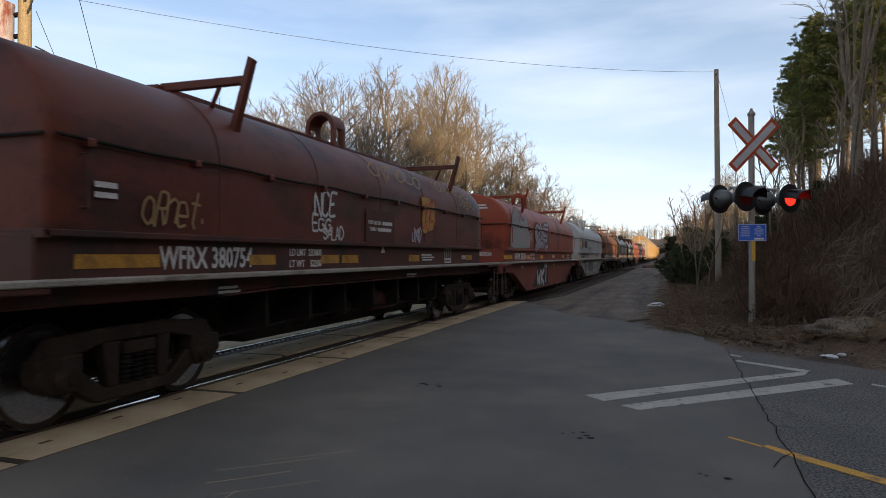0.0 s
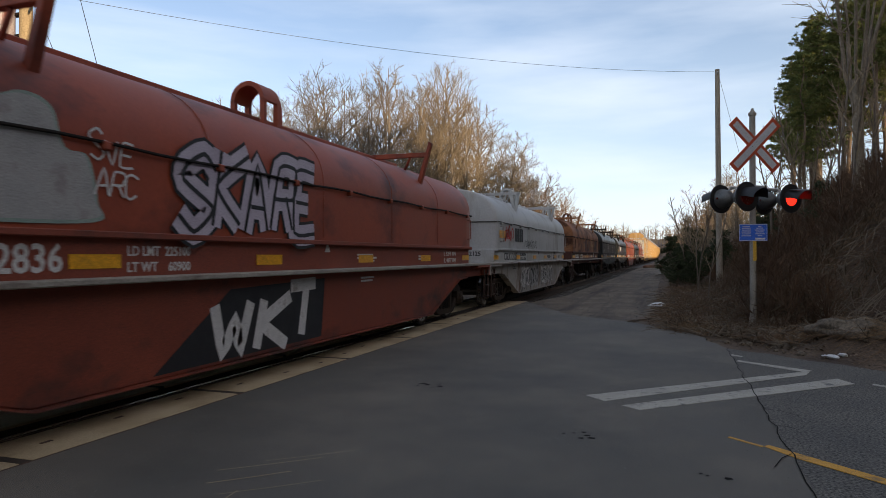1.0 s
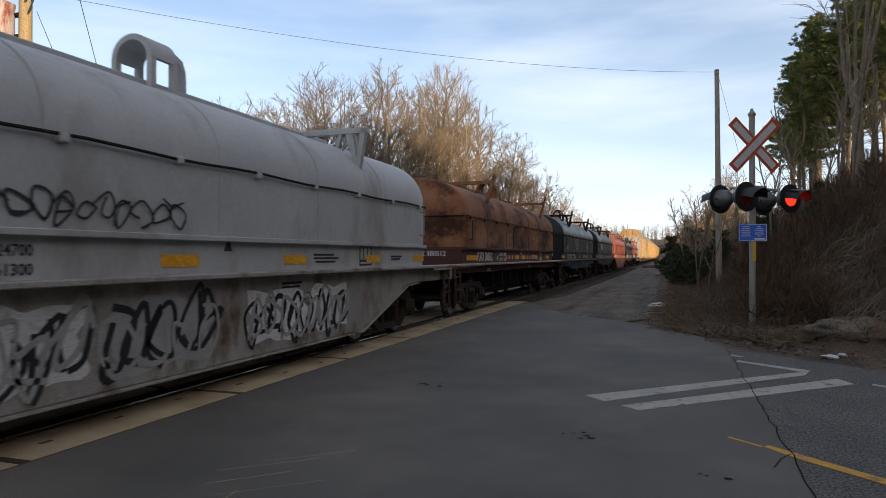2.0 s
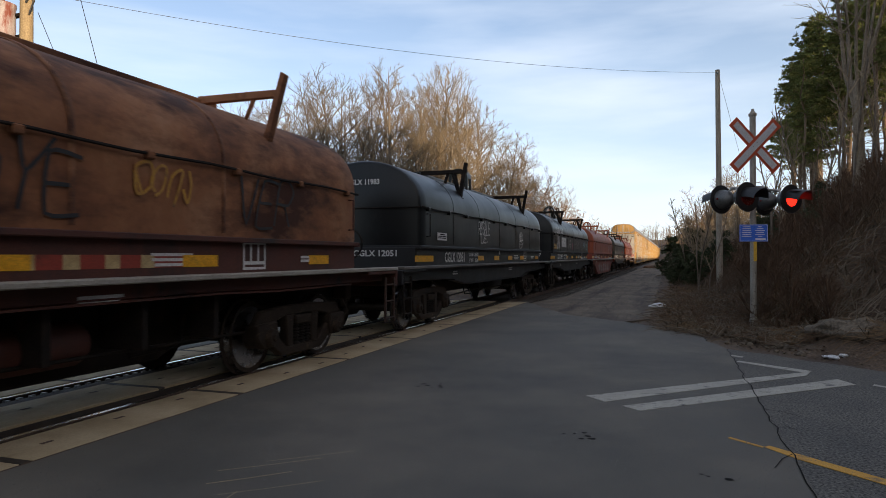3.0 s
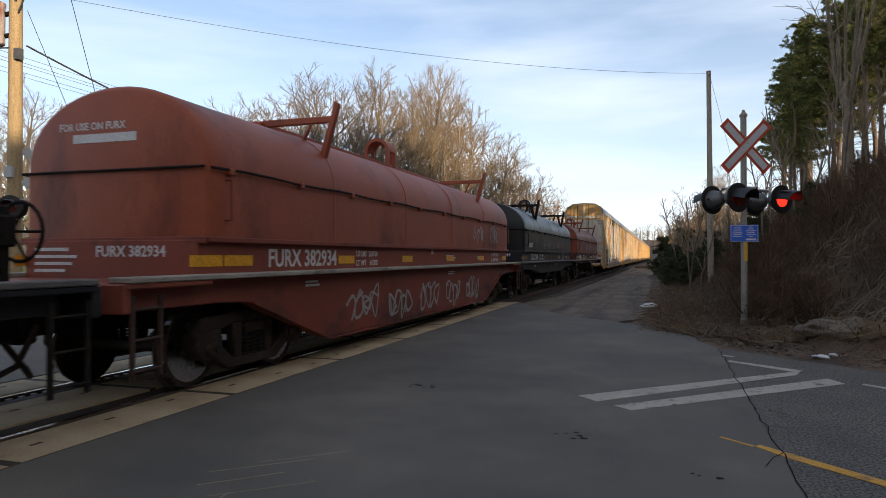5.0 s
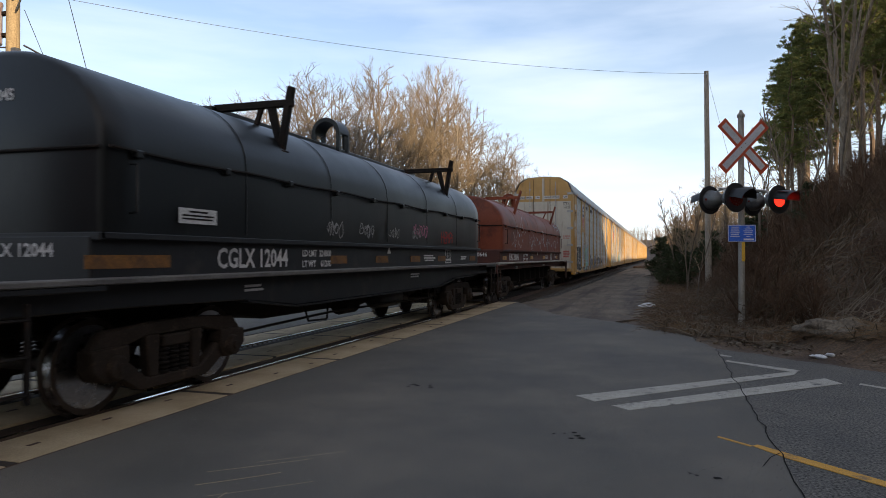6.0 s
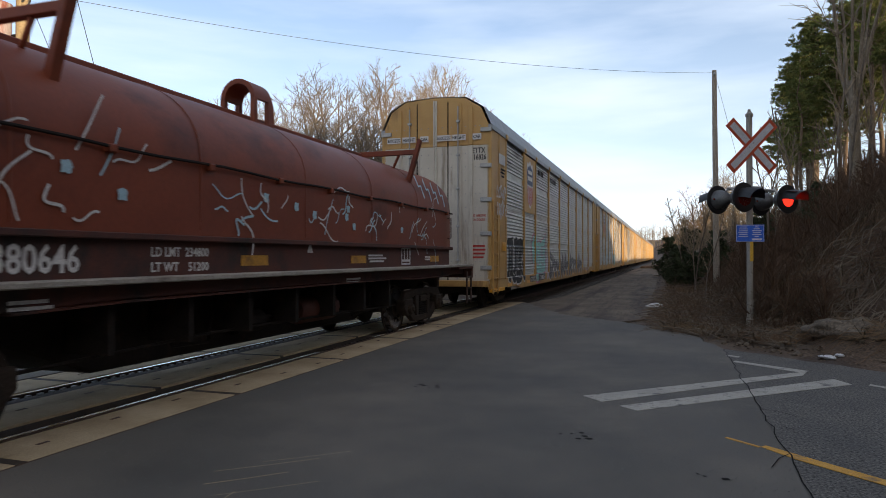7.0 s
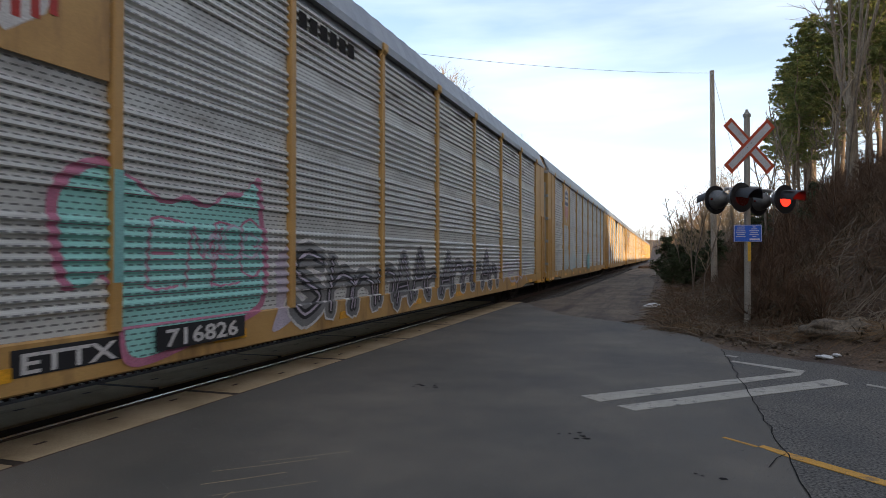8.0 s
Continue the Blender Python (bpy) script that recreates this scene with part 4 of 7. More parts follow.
        s = Shape().tube([(0.32, q * (yb - 0.05), 0.85), (0.36, q * (yb + 0.2), 0.5), (0.2, q * (yb + 0.42), 0.36), (0.05, q * (yb + 0.5), 0.42)], 0.03, 8)
        part("air_hose", s, RUBBER, car)
        build_ladder(car, 1.40, q * (yb - 0.26), (0.46, 0.74, 1.02), STEEL_DARK if sill.name == "sill_black" else SILL_STEEL, w=0.36)
        build_ladder(car, -1.40, q * (yb - 0.26), (0.46, 0.74, 1.02), STEEL_DARK if sill.name == "sill_black" else SILL_STEEL, w=0.36)
        for a, b in ((-0.92, -1.36),):
            s = Shape()
            for x in (a, b):
                s.tube([(x, q * (yb - 0.06), 1.25), (x, q * (yb - 0.06), 2.02)], 0.022, 6)
            s.tube([(a, q * (yb - 0.06), 2.02), ((a + b) / 2, q * (yb - 0.06), 2.08), (b, q * (yb - 0.06), 2.02)], 0.022, 6)
            s.tube([(a, q * (yb - 0.06), 1.65), (b, q * (yb - 0.06), 1.65)], 0.018, 6)
            part("handrail", s, sill, car)
        part("grab_iron", Shape().tube([(1.29, q * (h - 0.32), 1.9), (1.37, q * (h - 0.32), 1.9), (1.37, q * (h - 0.32), 2.35), (1.29, q * (h - 0.32), 2.35)], 0.014, 6), sill, car)
    bw = Shape().box(0.37, 0.51, yb - 0.16, yb - 0.04, 1.25, 1.95).box(0.32, 0.56, yb - 0.18, yb - 0.02, 1.58, 1.86).box(0.30, 0.57, yb - 0.24, yb - 0.04, 0.75, 1.25)
    brake = part("brake_stand", bw, STEEL_DARK if sill.name == "sill_black" else SILL_STEEL, car, bevel=0.02)
    rim = [(0.44 + 0.27 * math.cos(a), yb + 0.10, 1.72 + 0.27 * math.sin(a)) for a in np.linspace(0, math.tau, 19)]
    s = Shape().tube(rim, 0.018, 6, cap=False)
    for a in np.linspace(0, math.tau, 6)[:-1]:
        s.tube([(0.44, yb + 0.02, 1.72), (0.44 + 0.26 * math.cos(a), yb + 0.10, 1.72 + 0.26 * math.sin(a))], 0.013, 5)
    part("brake_wheel", s, STEEL_DARK, brake)
    # reflectors and lettering
    rf = shared(("reflector", amber.name), lambda: Shape().box(0, 0.006, -0.28, 0.28, -0.062, 0.062).mesh("reflector", amber, False))
    for y in lay["refl"]:
        part("reflector", rf, None, car, "amber reflector", at=pose(1.212, y - h, 1.45))
        part("reflector", rf, None, car, "amber reflector", at=pose(-1.218, y - h, 1.45))
    n0, n1 = lay["number"]
    writing(number, 0.32, ink, car, side_at(1.214, n0 - h, 1.37), n1 - n0)
    writing("LD LMT  " + load[0], 0.13, ink, car, side_at(1.214, lay["load"] - h, 1.50), 0.86)
    writing("LT WT    " + load[1], 0.13, ink, car, side_at(1.214, lay["load"] - h, 1.35), 0.86)
    bars([(0, 0.10, 0.6, 0.03), (0, 0.05, 0.75, 0.03), (0.05, 0.0, 0.6, 0.03)], ink, car, side_at(1.214, 8.72 - h, 1.40))
    bars([(0, 0.05, 0.5, 0.035), (0.0, 0.0, 0.42, 0.035)], ink, car, side_at(1.214, 11.5 - h, 1.42))
    bars([(0, 0.05, 0.35, 0.03), (0.0, 0.0, 0.4, 0.03)], ink, car, side_at(1.242, -h + 2.2, 1.08))
    bars([(0, 0.05, 0.5, 0.03), (0.0, 0.0, 0.45, 0.03)], ink, car, side_at(1.242, 1.3, 1.08))
    s = Shape()
    for a, b, c, d in ((0, 0.46, 0, 0.03), (0, 0.46, 0.3, 0.33), (0, 0.03, 0.03, 0.3), (0.43, 0.46, 0.03, 0.3), (0.14, 0.17, 0.1, 0.3), (0.29, 0.32, 0.1, 0.3), (0.03, 0.43, 0.06, 0.1)):
        s.box(a, b, c, d, 0, 0.003)
    if cl < 14:
        part("stencil_frame", s, ink, car, at=side_at(1.214, 10.2 - h, 1.34), smooth=False)
    part("triangle_mark", Shape().prism([(0, 0), (0.16, 0), (0.08, 0.15)], 0, 0.003, "z"), ink, car, at=side_at(1.214, 0.15, 1.55), smooth=False)
    writing(number, 0.17, ink, car, front_at(-0.15, -h - 0.064, 1.5), 0.95)
    bars([(0, 0.24, 0.5, 0.04), (0, 0.16, 0.62, 0.035), (0, 0.08, 0.55, 0.035), (0, 0.0, 0.45, 0.035)], ink, car, front_at(-1.05, -h - 0.064, 1.32))
    tc = h - 1.25
    for q in (-1, 1):
        build_truck(car, q * tc)
    tread_rings(car, [q * tc + p for q in (-1, 1) for p in (-0.89, 0.89)])
    return car


def cover_paint(name, cols, stain, rough=0.5, scale=0.8, bump=0.08):
    return mat(name, cols, scale, rough, bump=bump, fine=24, contrast=0.07, stain=stain, spread=0.45, spec=0.34 if max(cols[0]) < 0.05 else 0.28)


RUST_BROWN = cover_paint("cover_dark_rust", [(0.092, 0.022, 0.011), (0.145, 0.036, 0.018), (0.115, 0.030, 0.020)], ((0.045, 0.016, 0.012), 0.55, 0.7, (1, 0.6, 1.5)))
RUST_RED = cover_paint("cover_oxide_red", [(0.27, 0.052, 0.024), (0.36, 0.074, 0.034)], ((0.085, 0.024, 0.018), 0.55, 0.8, (1, 0.6, 0.8)))
RUST_ORANGE = cover_paint("cover_flaking_orange", [(0.17, 0.060, 0.026), (0.29, 0.120, 0.055), (0.38, 0.19, 0.105)], ((0.065, 0.024, 0.013), 0.72, 1.1, (1, 0.5, 1.3)), 0.75, 1.1, 0.25)
RED_LIGHT = cover_paint("cover_faded_red", [(0.28, 0.066, 0.032), (0.38, 0.10, 0.052)], ((0.11, 0.032, 0.022), 0.45, 0.9, (1, 0.6, 0.4)))
MAROON = cover_paint("cover_maroon", [(0.17, 0.038, 0.017), (0.24, 0.056, 0.025)], ((0.075, 0.02, 0.012), 0.45, 0.8, (1, 0.6, 1)))
BLACK = cover_paint("cover_black", [(0.0045, 0.006, 0.0065), (0.008, 0.010, 0.0105)], ((0.022, 0.022, 0.022), 0.22, 1.2, (1, 0.6, 0.4)), 0.36)
WHITE = cover_paint("cover_white", [(0.38, 0.39, 0.385), (0.48, 0.485, 0.478)], ((0.27, 0.25, 0.22), 0.42, 0.9, (1, 0.8, 0.35)), 0.5)
WHITE_RUSTY = mat("sill_white_rusty", [(0.26, 0.24, 0.215), (0.38, 0.355, 0.32)], 1.5, 0.7, bump=0.15, stain=((0.13, 0.075, 0.045), 0.55, 1.6, (1, 1, 0.6)))
SILL_BROWN = mat("sill_brown", [(0.062, 0.017, 0.010), (0.105, 0.028, 0.016)], 1.5, 0.7, bump=0.12, stain=((0.025, 0.015, 0.012), 0.5, 1.3, (1, 1, 1)))
SILL_STEEL = mat("step_steel", [(0.030, 0.014, 0.010), (0.06, 0.028, 0.019)], 3, 0.75, bump=0.15)
SILL_RED = mat("sill_red", [(0.20, 0.040, 0.019), (0.27, 0.056, 0.027)], 1.5, 0.6, bump=0.1, stain=((0.05, 0.022, 0.017), 0.45, 1.0, (1, 0.6, 1)))
SILL_BLACK = mat("sill_black", [(0.006, 0.006, 0.007), (0.012, 0.012, 0.013)], 1.5, 0.5, bump=0.1, stain=((0.05, 0.042, 0.035), 0.3, 1.5, (1, 1, 1)))
LEDGE_PALE = mat("ledge_pale", [(0.26, 0.23, 0.19), (0.36, 0.33, 0.28)], 2, 0.7, bump=0.1, stain=((0.10, 0.06, 0.045), 0.35, 2, (1, 0.4, 1)))
LEDGE_DARK = mat("ledge_dusty", [(0.09, 0.082, 0.075), (0.15, 0.14, 0.125)], 2, 0.75, bump=0.1)
INK = WHITE_PAINT
INK_DARK = BLACK_PAINT
SPRAY_SLATE = mat("spray_slate", [(0.15, 0.15, 0.15), (0.24, 0.24, 0.235)], 2, 0.7, bump=0.05)
SPRAY_SAGE = mat("spray_sage", [(0.20, 0.28, 0.24), (0.30, 0.38, 0.33)], 2, 0.7, bump=0.05)
TAN_SPRAY = mat("spray_tan", [(0.28, 0.17, 0.07), (0.40, 0.26, 0.12)], 3, 0.7, bump=0.05)
BAND_RED = mat("band_red", [(0.26, 0.030, 0.016), (0.34, 0.045, 0.022)], 3, 0.6, bump=0.05, stain=((0.08, 0.03, 0.02), 0.4, 2.5, (1, 1, 1)))
RUSTY_AMBER = mat("rusty_reflector", [(0.16, 0.07, 0.02), (0.26, 0.11, 0.02)], 8, 0.6, bump=0.1, stain=((0.06, 0.03, 0.02), 0.4, 3.0, (1, 1, 1)))
FADED_TAN = mat("faded_tan_reflector", [(0.42, 0.28, 0.12), (0.55, 0.40, 0.20)], 6, 0.5, bump=0.05)
CARS = []
# distances from the near end of the cover: stacking arms, reflectors, number, load limits; the shift of the lifting eyes from mid-length
LAYOUT = {"black": {"arms": (3.26, 10.6), "refl": (0.15, 0.67, 4.74, 6.46, 8.2, 9.95, 12.6), "number": (1.72, 3.23), "load": 3.62, "eye": 0.10},
          "white": {"arms": (3.2, 10.4), "refl": (0.11, 3.12, 6.0, 8.24, 10.74, 12.9), "number": (1.12, 2.88), "load": 3.45, "eye": 0.10},
          "brown": {"arms": (2.70, 10.9), "refl": (0.6, 1.05, 3.1, 4.84, 5.5, 8.3, 12.1), "number": (1.32, 2.88), "load": 3.72, "eye": 0.22},
          "maroon": {"arms": (2.70, 10.9), "refl": (0.6, 5.45, 8.35, 12.1), "number": (1.32, 2.88), "load": 3.72, "eye": 0.30},
          "orange": {"arms": (2.70, 10.9), "refl": (0.6, 1.05, 6.15, 7.15, 9.45, 12.0), "number": (1.32, 2.88), "load": 3.72, "eye": 0.25},
          "long": {"arms": (3.0, 11.9), "refl": (0.09, 0.68, 3.54, 6.23, 9.05, 11.92, 14.75), "number": (1.32, 3.2), "load": 3.9, "eye": 0.04}}


def scatter_marks(car, h, seed, col, n, z0=1.85, z1=2.6, size=0.14):
    r = random.Random(seed)
    for i in range(n):
        squiggle(seed * 50 + i, r.uniform(0.15, 0.6), r.uniform(0.02, 0.08), r.uniform(0.016, 0.03), SPRAYS[col], car, side_at(1.285, r.uniform(-h * 0.8, h * 0.85), r.uniform(z0, z1 - 0.25)))


def put(car, near_y, cl):
    """near_y: where the near end of its cover is at 0 s."""
    CARS.append((car, near_y + cl / 2))


SHORT, LONG = 13.1, 15.0


def build_coil_cars():
    h, g = SHORT / 2, LONG / 2
    c = build_coil_car("dark rust-brown covered coil railcar with graffiti on the track", "WFRX 380754", SHORT, "shallow", RUST_BROWN, SILL_BROWN, SILL_BROWN, LEDGE_PALE, INK, AMBER_OLD, vee=False, lay=LAYOUT["brown"], load=("233800", "52200"))
    tag("NCE", 0.62, 0.34, 0.045, INK, c, side_at(1.288, 4.25 - h, 2.06), 3)
    tag("EGG", 0.5, 0.2, 0.035, INK, c, side_at(1.288, 4.2 - h, 1.86), 8)
    tag("SALAD", 0.62, 0.17, 0.03, INK, c, side_at(1.288, 4.5 - h, 1.74), 9)
    part("patch_plate", Shape().box(0, 1.2, 0, 0.54, 0, 0.003), SILL_BROWN, c, "dull brown patch plate", at=side_at(1.286, 5.92 - h, 1.72), smooth=False)
    writing("FOR USE ON", 0.09, INK, c, side_at(1.291, 6.02 - h, 2.02), 0.5)
    bars([(0, 0, 0.42, 0.06)], INK, c, side_at(1.291, 6.58 - h, 2.02))
    writing("THRU", 0.09, INK, c, side_at(1.291, 6.06 - h, 1.91), 0.26)
    bars([(0, 0, 0.58, 0.06)], INK, c, side_at(1.291, 6.38 - h, 1.91))
    blob(3, 0.85, 0.75, 3, AMBER_OLD, c, side_at(1.286, 8.5 - h, 1.95))
    scrawl(4, 0.8, 0.7, 0.04, 3, RED_PAINT, c, side_at(1.29, 8.55 - h, 1.97))
    tag("aRnet.", 0.95, 0.36, 0.03, TAN_SPRAY, c, side_at(1.288, -h + 1.0, 1.80), 5)
    scrawl(7, 2.6, 0.30, 0.03, 9, TAN_SPRAY, c, arc_at(9.6 - h, 22))
    scrawl(8, 1.2, 0.22, 0.03, 5, TAN_SPRAY, c, arc_at(11.2 - h, 8))
    scrawl(9, 2.4, 0.35, 0.03, 6, TAN_SPRAY, c, arc_at(6.3 - h, 16))
    scrawl(6, 0.5, 0.3, 0.04, 4, LILAC_PAINT, c, side_at(1.288, 8.0 - h, 1.76))
    bars([(0, 0.09, 0.25, 0.05), (0, 0.0, 0.25, 0.05)], INK, c, side_at(1.288, -h + 0.46, 2.0))
    put(c, 4.08, SHORT)

    c = build_coil_car("oxide-red covered coil railcar with a deep side sill and large graffiti", "WFRX 382836", LONG, "belly", RUST_RED, SILL_RED, SILL_RED, LEDGE_PALE, INK, AMBER, vee=False, lay=LAYOUT["long"], load=("225100", "60900"))
    top = [(0.05, 0.05), (0.0, 0.5), (0.15, 0.85), (0.0, 1.18), (0.30, 0.98), (0.42, 1.22), (0.85, 1.20), (0.95, 0.98), (1.25, 0.80), (1.40, 1.08), (1.55, 0.90), (1.95, 0.86), (2.25, 0.95), (2.5, 0.88), (2.62, 0.6), (2.85, 0.55), (2.95, 0.2), (2.9, 0.03), (1.5, 0.0)]
    patch([(1.45 + (x - 1.45) * 1.025, 0.5 + (y - 0.5) * 1.06) for x, y in top], SPRAY_SAGE, c, side_at(1.285, -g + 0.5, 1.78))
    patch(top, PALE_PAINT, c, side_at(1.2865, -g + 0.5, 1.78), label="pale grey-green graffiti patch")
    for w, m, x in ((0.36, BLACK_PAINT, 1.286), (0.28, LILAC_PAINT, 1.2895), (0.05, BLACK_PAINT, 1.293)):
        s = Shape()
        for i, pts in enumerate(handstyle("SKARE", 2.75, 0.78, 21)):
            ribbon(s, [tuple(q) for q in pts], w, 0.0003 * i)
        part("graffiti", s, m, c, "lilac bubble letters with a black edge" if m is LILAC_PAINT else "", at=side_at(x, 4.5 - g, 1.80), smooth=False)
    tag("SVE", 0.5, 0.25, 0.022, INK, c, side_at(1.288, 3.4 - g, 2.3), 2)
    tag("ARC", 0.5, 0.22, 0.022, INK, c, side_at(1.288, 3.45 - g, 2.02), 6)
    part("graffiti", Shape().prism([(0, 0), (1.2, 0.78), (3.4, 0.84), (3.3, 0.02)], 0, 0.002, "z"), BLACK_PAINT, c, at=side_at(1.242, 4.2 - g, 0.34), smooth=False)
    s = Shape()
    for i, pts in enumerate(handstyle("WKT", 2.3, 0.66, 4, 0.0)):
        ribbon(s, [tuple(q) for q in pts], 0.17, 0.0003 * i)
    part("graffiti", s, INK, c, "tall white block letters", at=side_at(1.246, 5.1 - g, 0.42), smooth=False)
    bars([(0, 0.08, 0.35, 0.05), (0, 0, 0.4, 0.05)], INK, c, front_at(0.25, -g - 0.004, 2.95))
    writing("FOR USE ON", 0.14, INK, c, front_at(-0.62, -g - 0.004, 2.95), 0.75)
    writing("THRU", 0.14, INK, c, front_at(-0.2, -g - 0.004, 2.79), 0.34)
    writing("L 52FT 6IN", 0.13, INK, c, side_at(1.214, g - 1.9, 1.50), 0.85)
    writing("IL 48FT 0IN", 0.13, INK, c, side_at(1.214, g - 1.9, 1.35), 0.85)
    put(c, 20.18, LONG)

    c = build_coil_car("grey-white covered coil railcar with a graffiti-covered side sill", "CGLX 12125", SHORT, "belly", WHITE, WHITE, WHITE_RUSTY, WHITE_RUSTY, INK_DARK, AMBER, vee="peaked", lay=LAYOUT["white"])
    bars([(0.0, 0, 0.28, 0.42), (0.34, 0, 0.28, 0.42), (0.68, 0, 0.26, 0.42), (0.98, 0, 0.26, 0.42)], BLACK_PAINT, c, side_at(1.287, -h + 2.3, 1.95), "logo")
    bars([(0.0, 0, 0.14, 0.16), (0.17, 0, 0.14, 0.16), (0.34, 0, 0.13, 0.16), (0.5, 0, 0.13, 0.16)], BLACK_PAINT, c, front_at(-0.32, -h - 0.004, 2.93), "logo")
    scrawl(21, 1.1, 0.4, 0.05, 5, RED_PAINT, c, side_at(1.287, -h + 0.95, 1.95))
    scrawl(22, 2.2, 0.25, 0.025, 10, BLACK_PAINT, c, side_at(1.287, 3.75 - h, 1.78))
    for k, (y, z, w, hh, m) in enumerate(((-3.2, 0.4, 1.5, 0.75, "k"), (-1.6, 0.38, 1.6, 0.75, "g"), (0.5, 0.4, 1.5, 0.72, "k"), (1.9, 0.42, 1.3, 0.7, "k"))):
        blob(230 + k, w, hh, 5, PALE_PAINT if m == "g" else WHITE_PAINT, c, side_at(1.242, y, z))
        scrawl(240 + k, w, hh * 0.95, 0.06, 5, BLACK_PAINT, c, side_at(1.247, y, z))
        scrawl(250 + k, w, hh * 0.9, 0.05, 4, PALE_PAINT, c, side_at(1.250, y, z))
    bars([(0, 0.09, 0.4, 0.04), (0, 0.0, 0.5, 0.04)], BLACK_PAINT, c, front_at(-0.5, -h - 0.004, 2.1))
    part("notice", Shape().box(0, 0.75, 0, 0.22, 0, 0.004), AMBER, c, "yellow notice plate", at=side_at(1.285, -h + 0.25, 2.02), smooth=False)
    put(c, 37.9, SHORT)

    c = build_coil_car("flaking orange-brown rusty covered coil railcar", "FURX 380512", SHORT, "shallow", RUST_ORANGE, SILL_BROWN, SILL_BROWN, LEDGE_PALE, INK, AMBER, seams=(-4.4, -2.2, 0.0, 1.2, 3.2), vee=False, lay=LAYOUT["orange"], load=("232700", "53300"))
    for k, (y, w, n) in enumerate(((-1.9, 1.2, 3), (0.2, 1.1, 3), (3.4, 1.2, 3))):
        tag(("GHz", "OYe", "Ver")[k].upper(), w, 0.55, 0.035, BLACK_PAINT, c, side_at(1.289, y, 1.85), 31 + k)
    scrawl(35, 0.8, 0.4, 0.03, 4, AMBER_OLD, c, side_at(1.29, 1.9, 2.05))
    part("rust_panel", Shape().box(0, 0.58, 0, 0.62, 0, 0.006), SILL_BROWN, c, "dark brown bare panel", at=side_at(1.284, 5.3 - h, 1.78), smooth=False)
    part("red_band", Shape().box(4.45, 9.2, -0.062, 0.062, 0, 0.003), BAND_RED, c, "red band", at=side_at(1.211, -h, 1.45), smooth=False)
    for y in (3.47, 4.57, 5.01, 5.45, 7.38, 7.81, 8.25, 8.68):
        part("reflector", Shape().box(-0.085, 0.085, -0.062, 0.062, 0, 0.004), FADED_TAN, c, "faded yellow reflector", at=side_at(1.213, y - h, 1.45), smooth=False)
    put(c, 53.85, SHORT)

    c = build_coil_car("black covered coil railcar with white lettering and small tags", "CGLX 12051", SHORT, "flat", BLACK, SILL_BLACK, SILL_BLACK, LEDGE_DARK, INK, AMBER)
    tag("RESALE", 1.15, 0.34, 0.032, INK, c, side_at(1.288, 4.25 - h, 2.06), 41)
    tag("LZE.", 0.7, 0.2, 0.03, INK, c, side_at(1.288, 4.5 - h, 1.86), 43)
    tag("NEO", 0.5, 0.25, 0.035, INK, c, side_at(1.288, 9.2 - h, 2.02), 44)
    tag("EGR", 0.5, 0.22, 0.035, INK, c, side_at(1.288, 9.25 - h, 1.78), 45)
    part("notice", Shape().box(0, 0.62, 0, 0.16, 0, 0.003), INK, c, "white notice plate", at=side_at(1.288, -h + 1.0, 1.84), smooth=False)
    bars([(0.16, 0.115, 0.3, 0.02), (0.05, 0.075, 0.52, 0.018), (0.05, 0.04, 0.5, 0.018)], STEEL_DARK, c, side_at(1.2915, -h + 1.0, 1.84))
    writing("CGLX 11983", 0.15, INK, c, front_at(-0.35, -h - 0.004, 2.95), 0.75)
    put(c, 69.8, SHORT)

    c = build_coil_car("black covered coil railcar with white footprints and tags sprayed on", "CGLX 12047", SHORT, "flat", BLACK, SILL_BLACK, SILL_BLACK, LEDGE_DARK, INK, AMBER, vee="peaked", load=("224800", "61200"))
    bars([(0.0, 0, 0.3, 0.42), (0.36, 0, 0.3, 0.42), (0.74, 0, 0.26, 0.42), (1.06, 0, 0.28, 0.42)], INK, c, side_at(1.287, -h + 2.5, 1.93), "logo")
    bars([(0.0, 0, 0.14, 0.16), (0.17, 0, 0.14, 0.16), (0.34, 0, 0.13, 0.16), (0.5, 0, 0.13, 0.16)], INK, c, front_at(-0.35, -h - 0.004, 3.0), "logo")
    s = Shape()
    for q in (0, 1):
        loop = [(0.42 * q + 0.20 + (0.15 + 0.05 * math.sin(a)) * math.cos(a), 0.42 + 0.36 * math.sin(a)) for a in np.linspace(0, math.tau, 25)]
        ribbon(s, loop, 0.045, 0.002)
        for i in range(5):
            cx, cy, rr = 0.42 * q + 0.02 + 0.09 * i, 0.86 + 0.05 * math.sin(i * 1.2 + q), 0.05
            ribbon(s, [(cx + rr * math.cos(a), cy + rr * math.sin(a)) for a in np.linspace(0, math.tau, 9)], 0.03, 0.002)
    part("graffiti", s, INK, c, "white footprints", at=side_at(1.287, -h + 1.08, 1.76), smooth=False)
    tag("Little Foot", 1.35, 0.22, 0.026, INK, c, arc_at(-h + 0.75, 1.5), 59)
    scrawl(51, 0.7, 0.2, 0.03, 4, INK, c, arc_at(-h + 2.15, 1))
    scrawl(58, 0.8, 0.3, 0.03, 4, INK, c, arc_at(-h + 0.4, 26))
    scrawl(52, 1.2, 0.35, 0.03, 4, INK, c, front_at(-0.75, -h - 0.006, 2.6))
    tag("AFE", 0.5, 0.36, 0.042, INK, c, side_at(1.288, 5.0 - h, 1.92), 53)
    tag("EMORK.TKO", 2.9, 0.40, 0.028, PALE_PAINT, c, side_at(1.288, 7.0 - h, 1.90), 54)
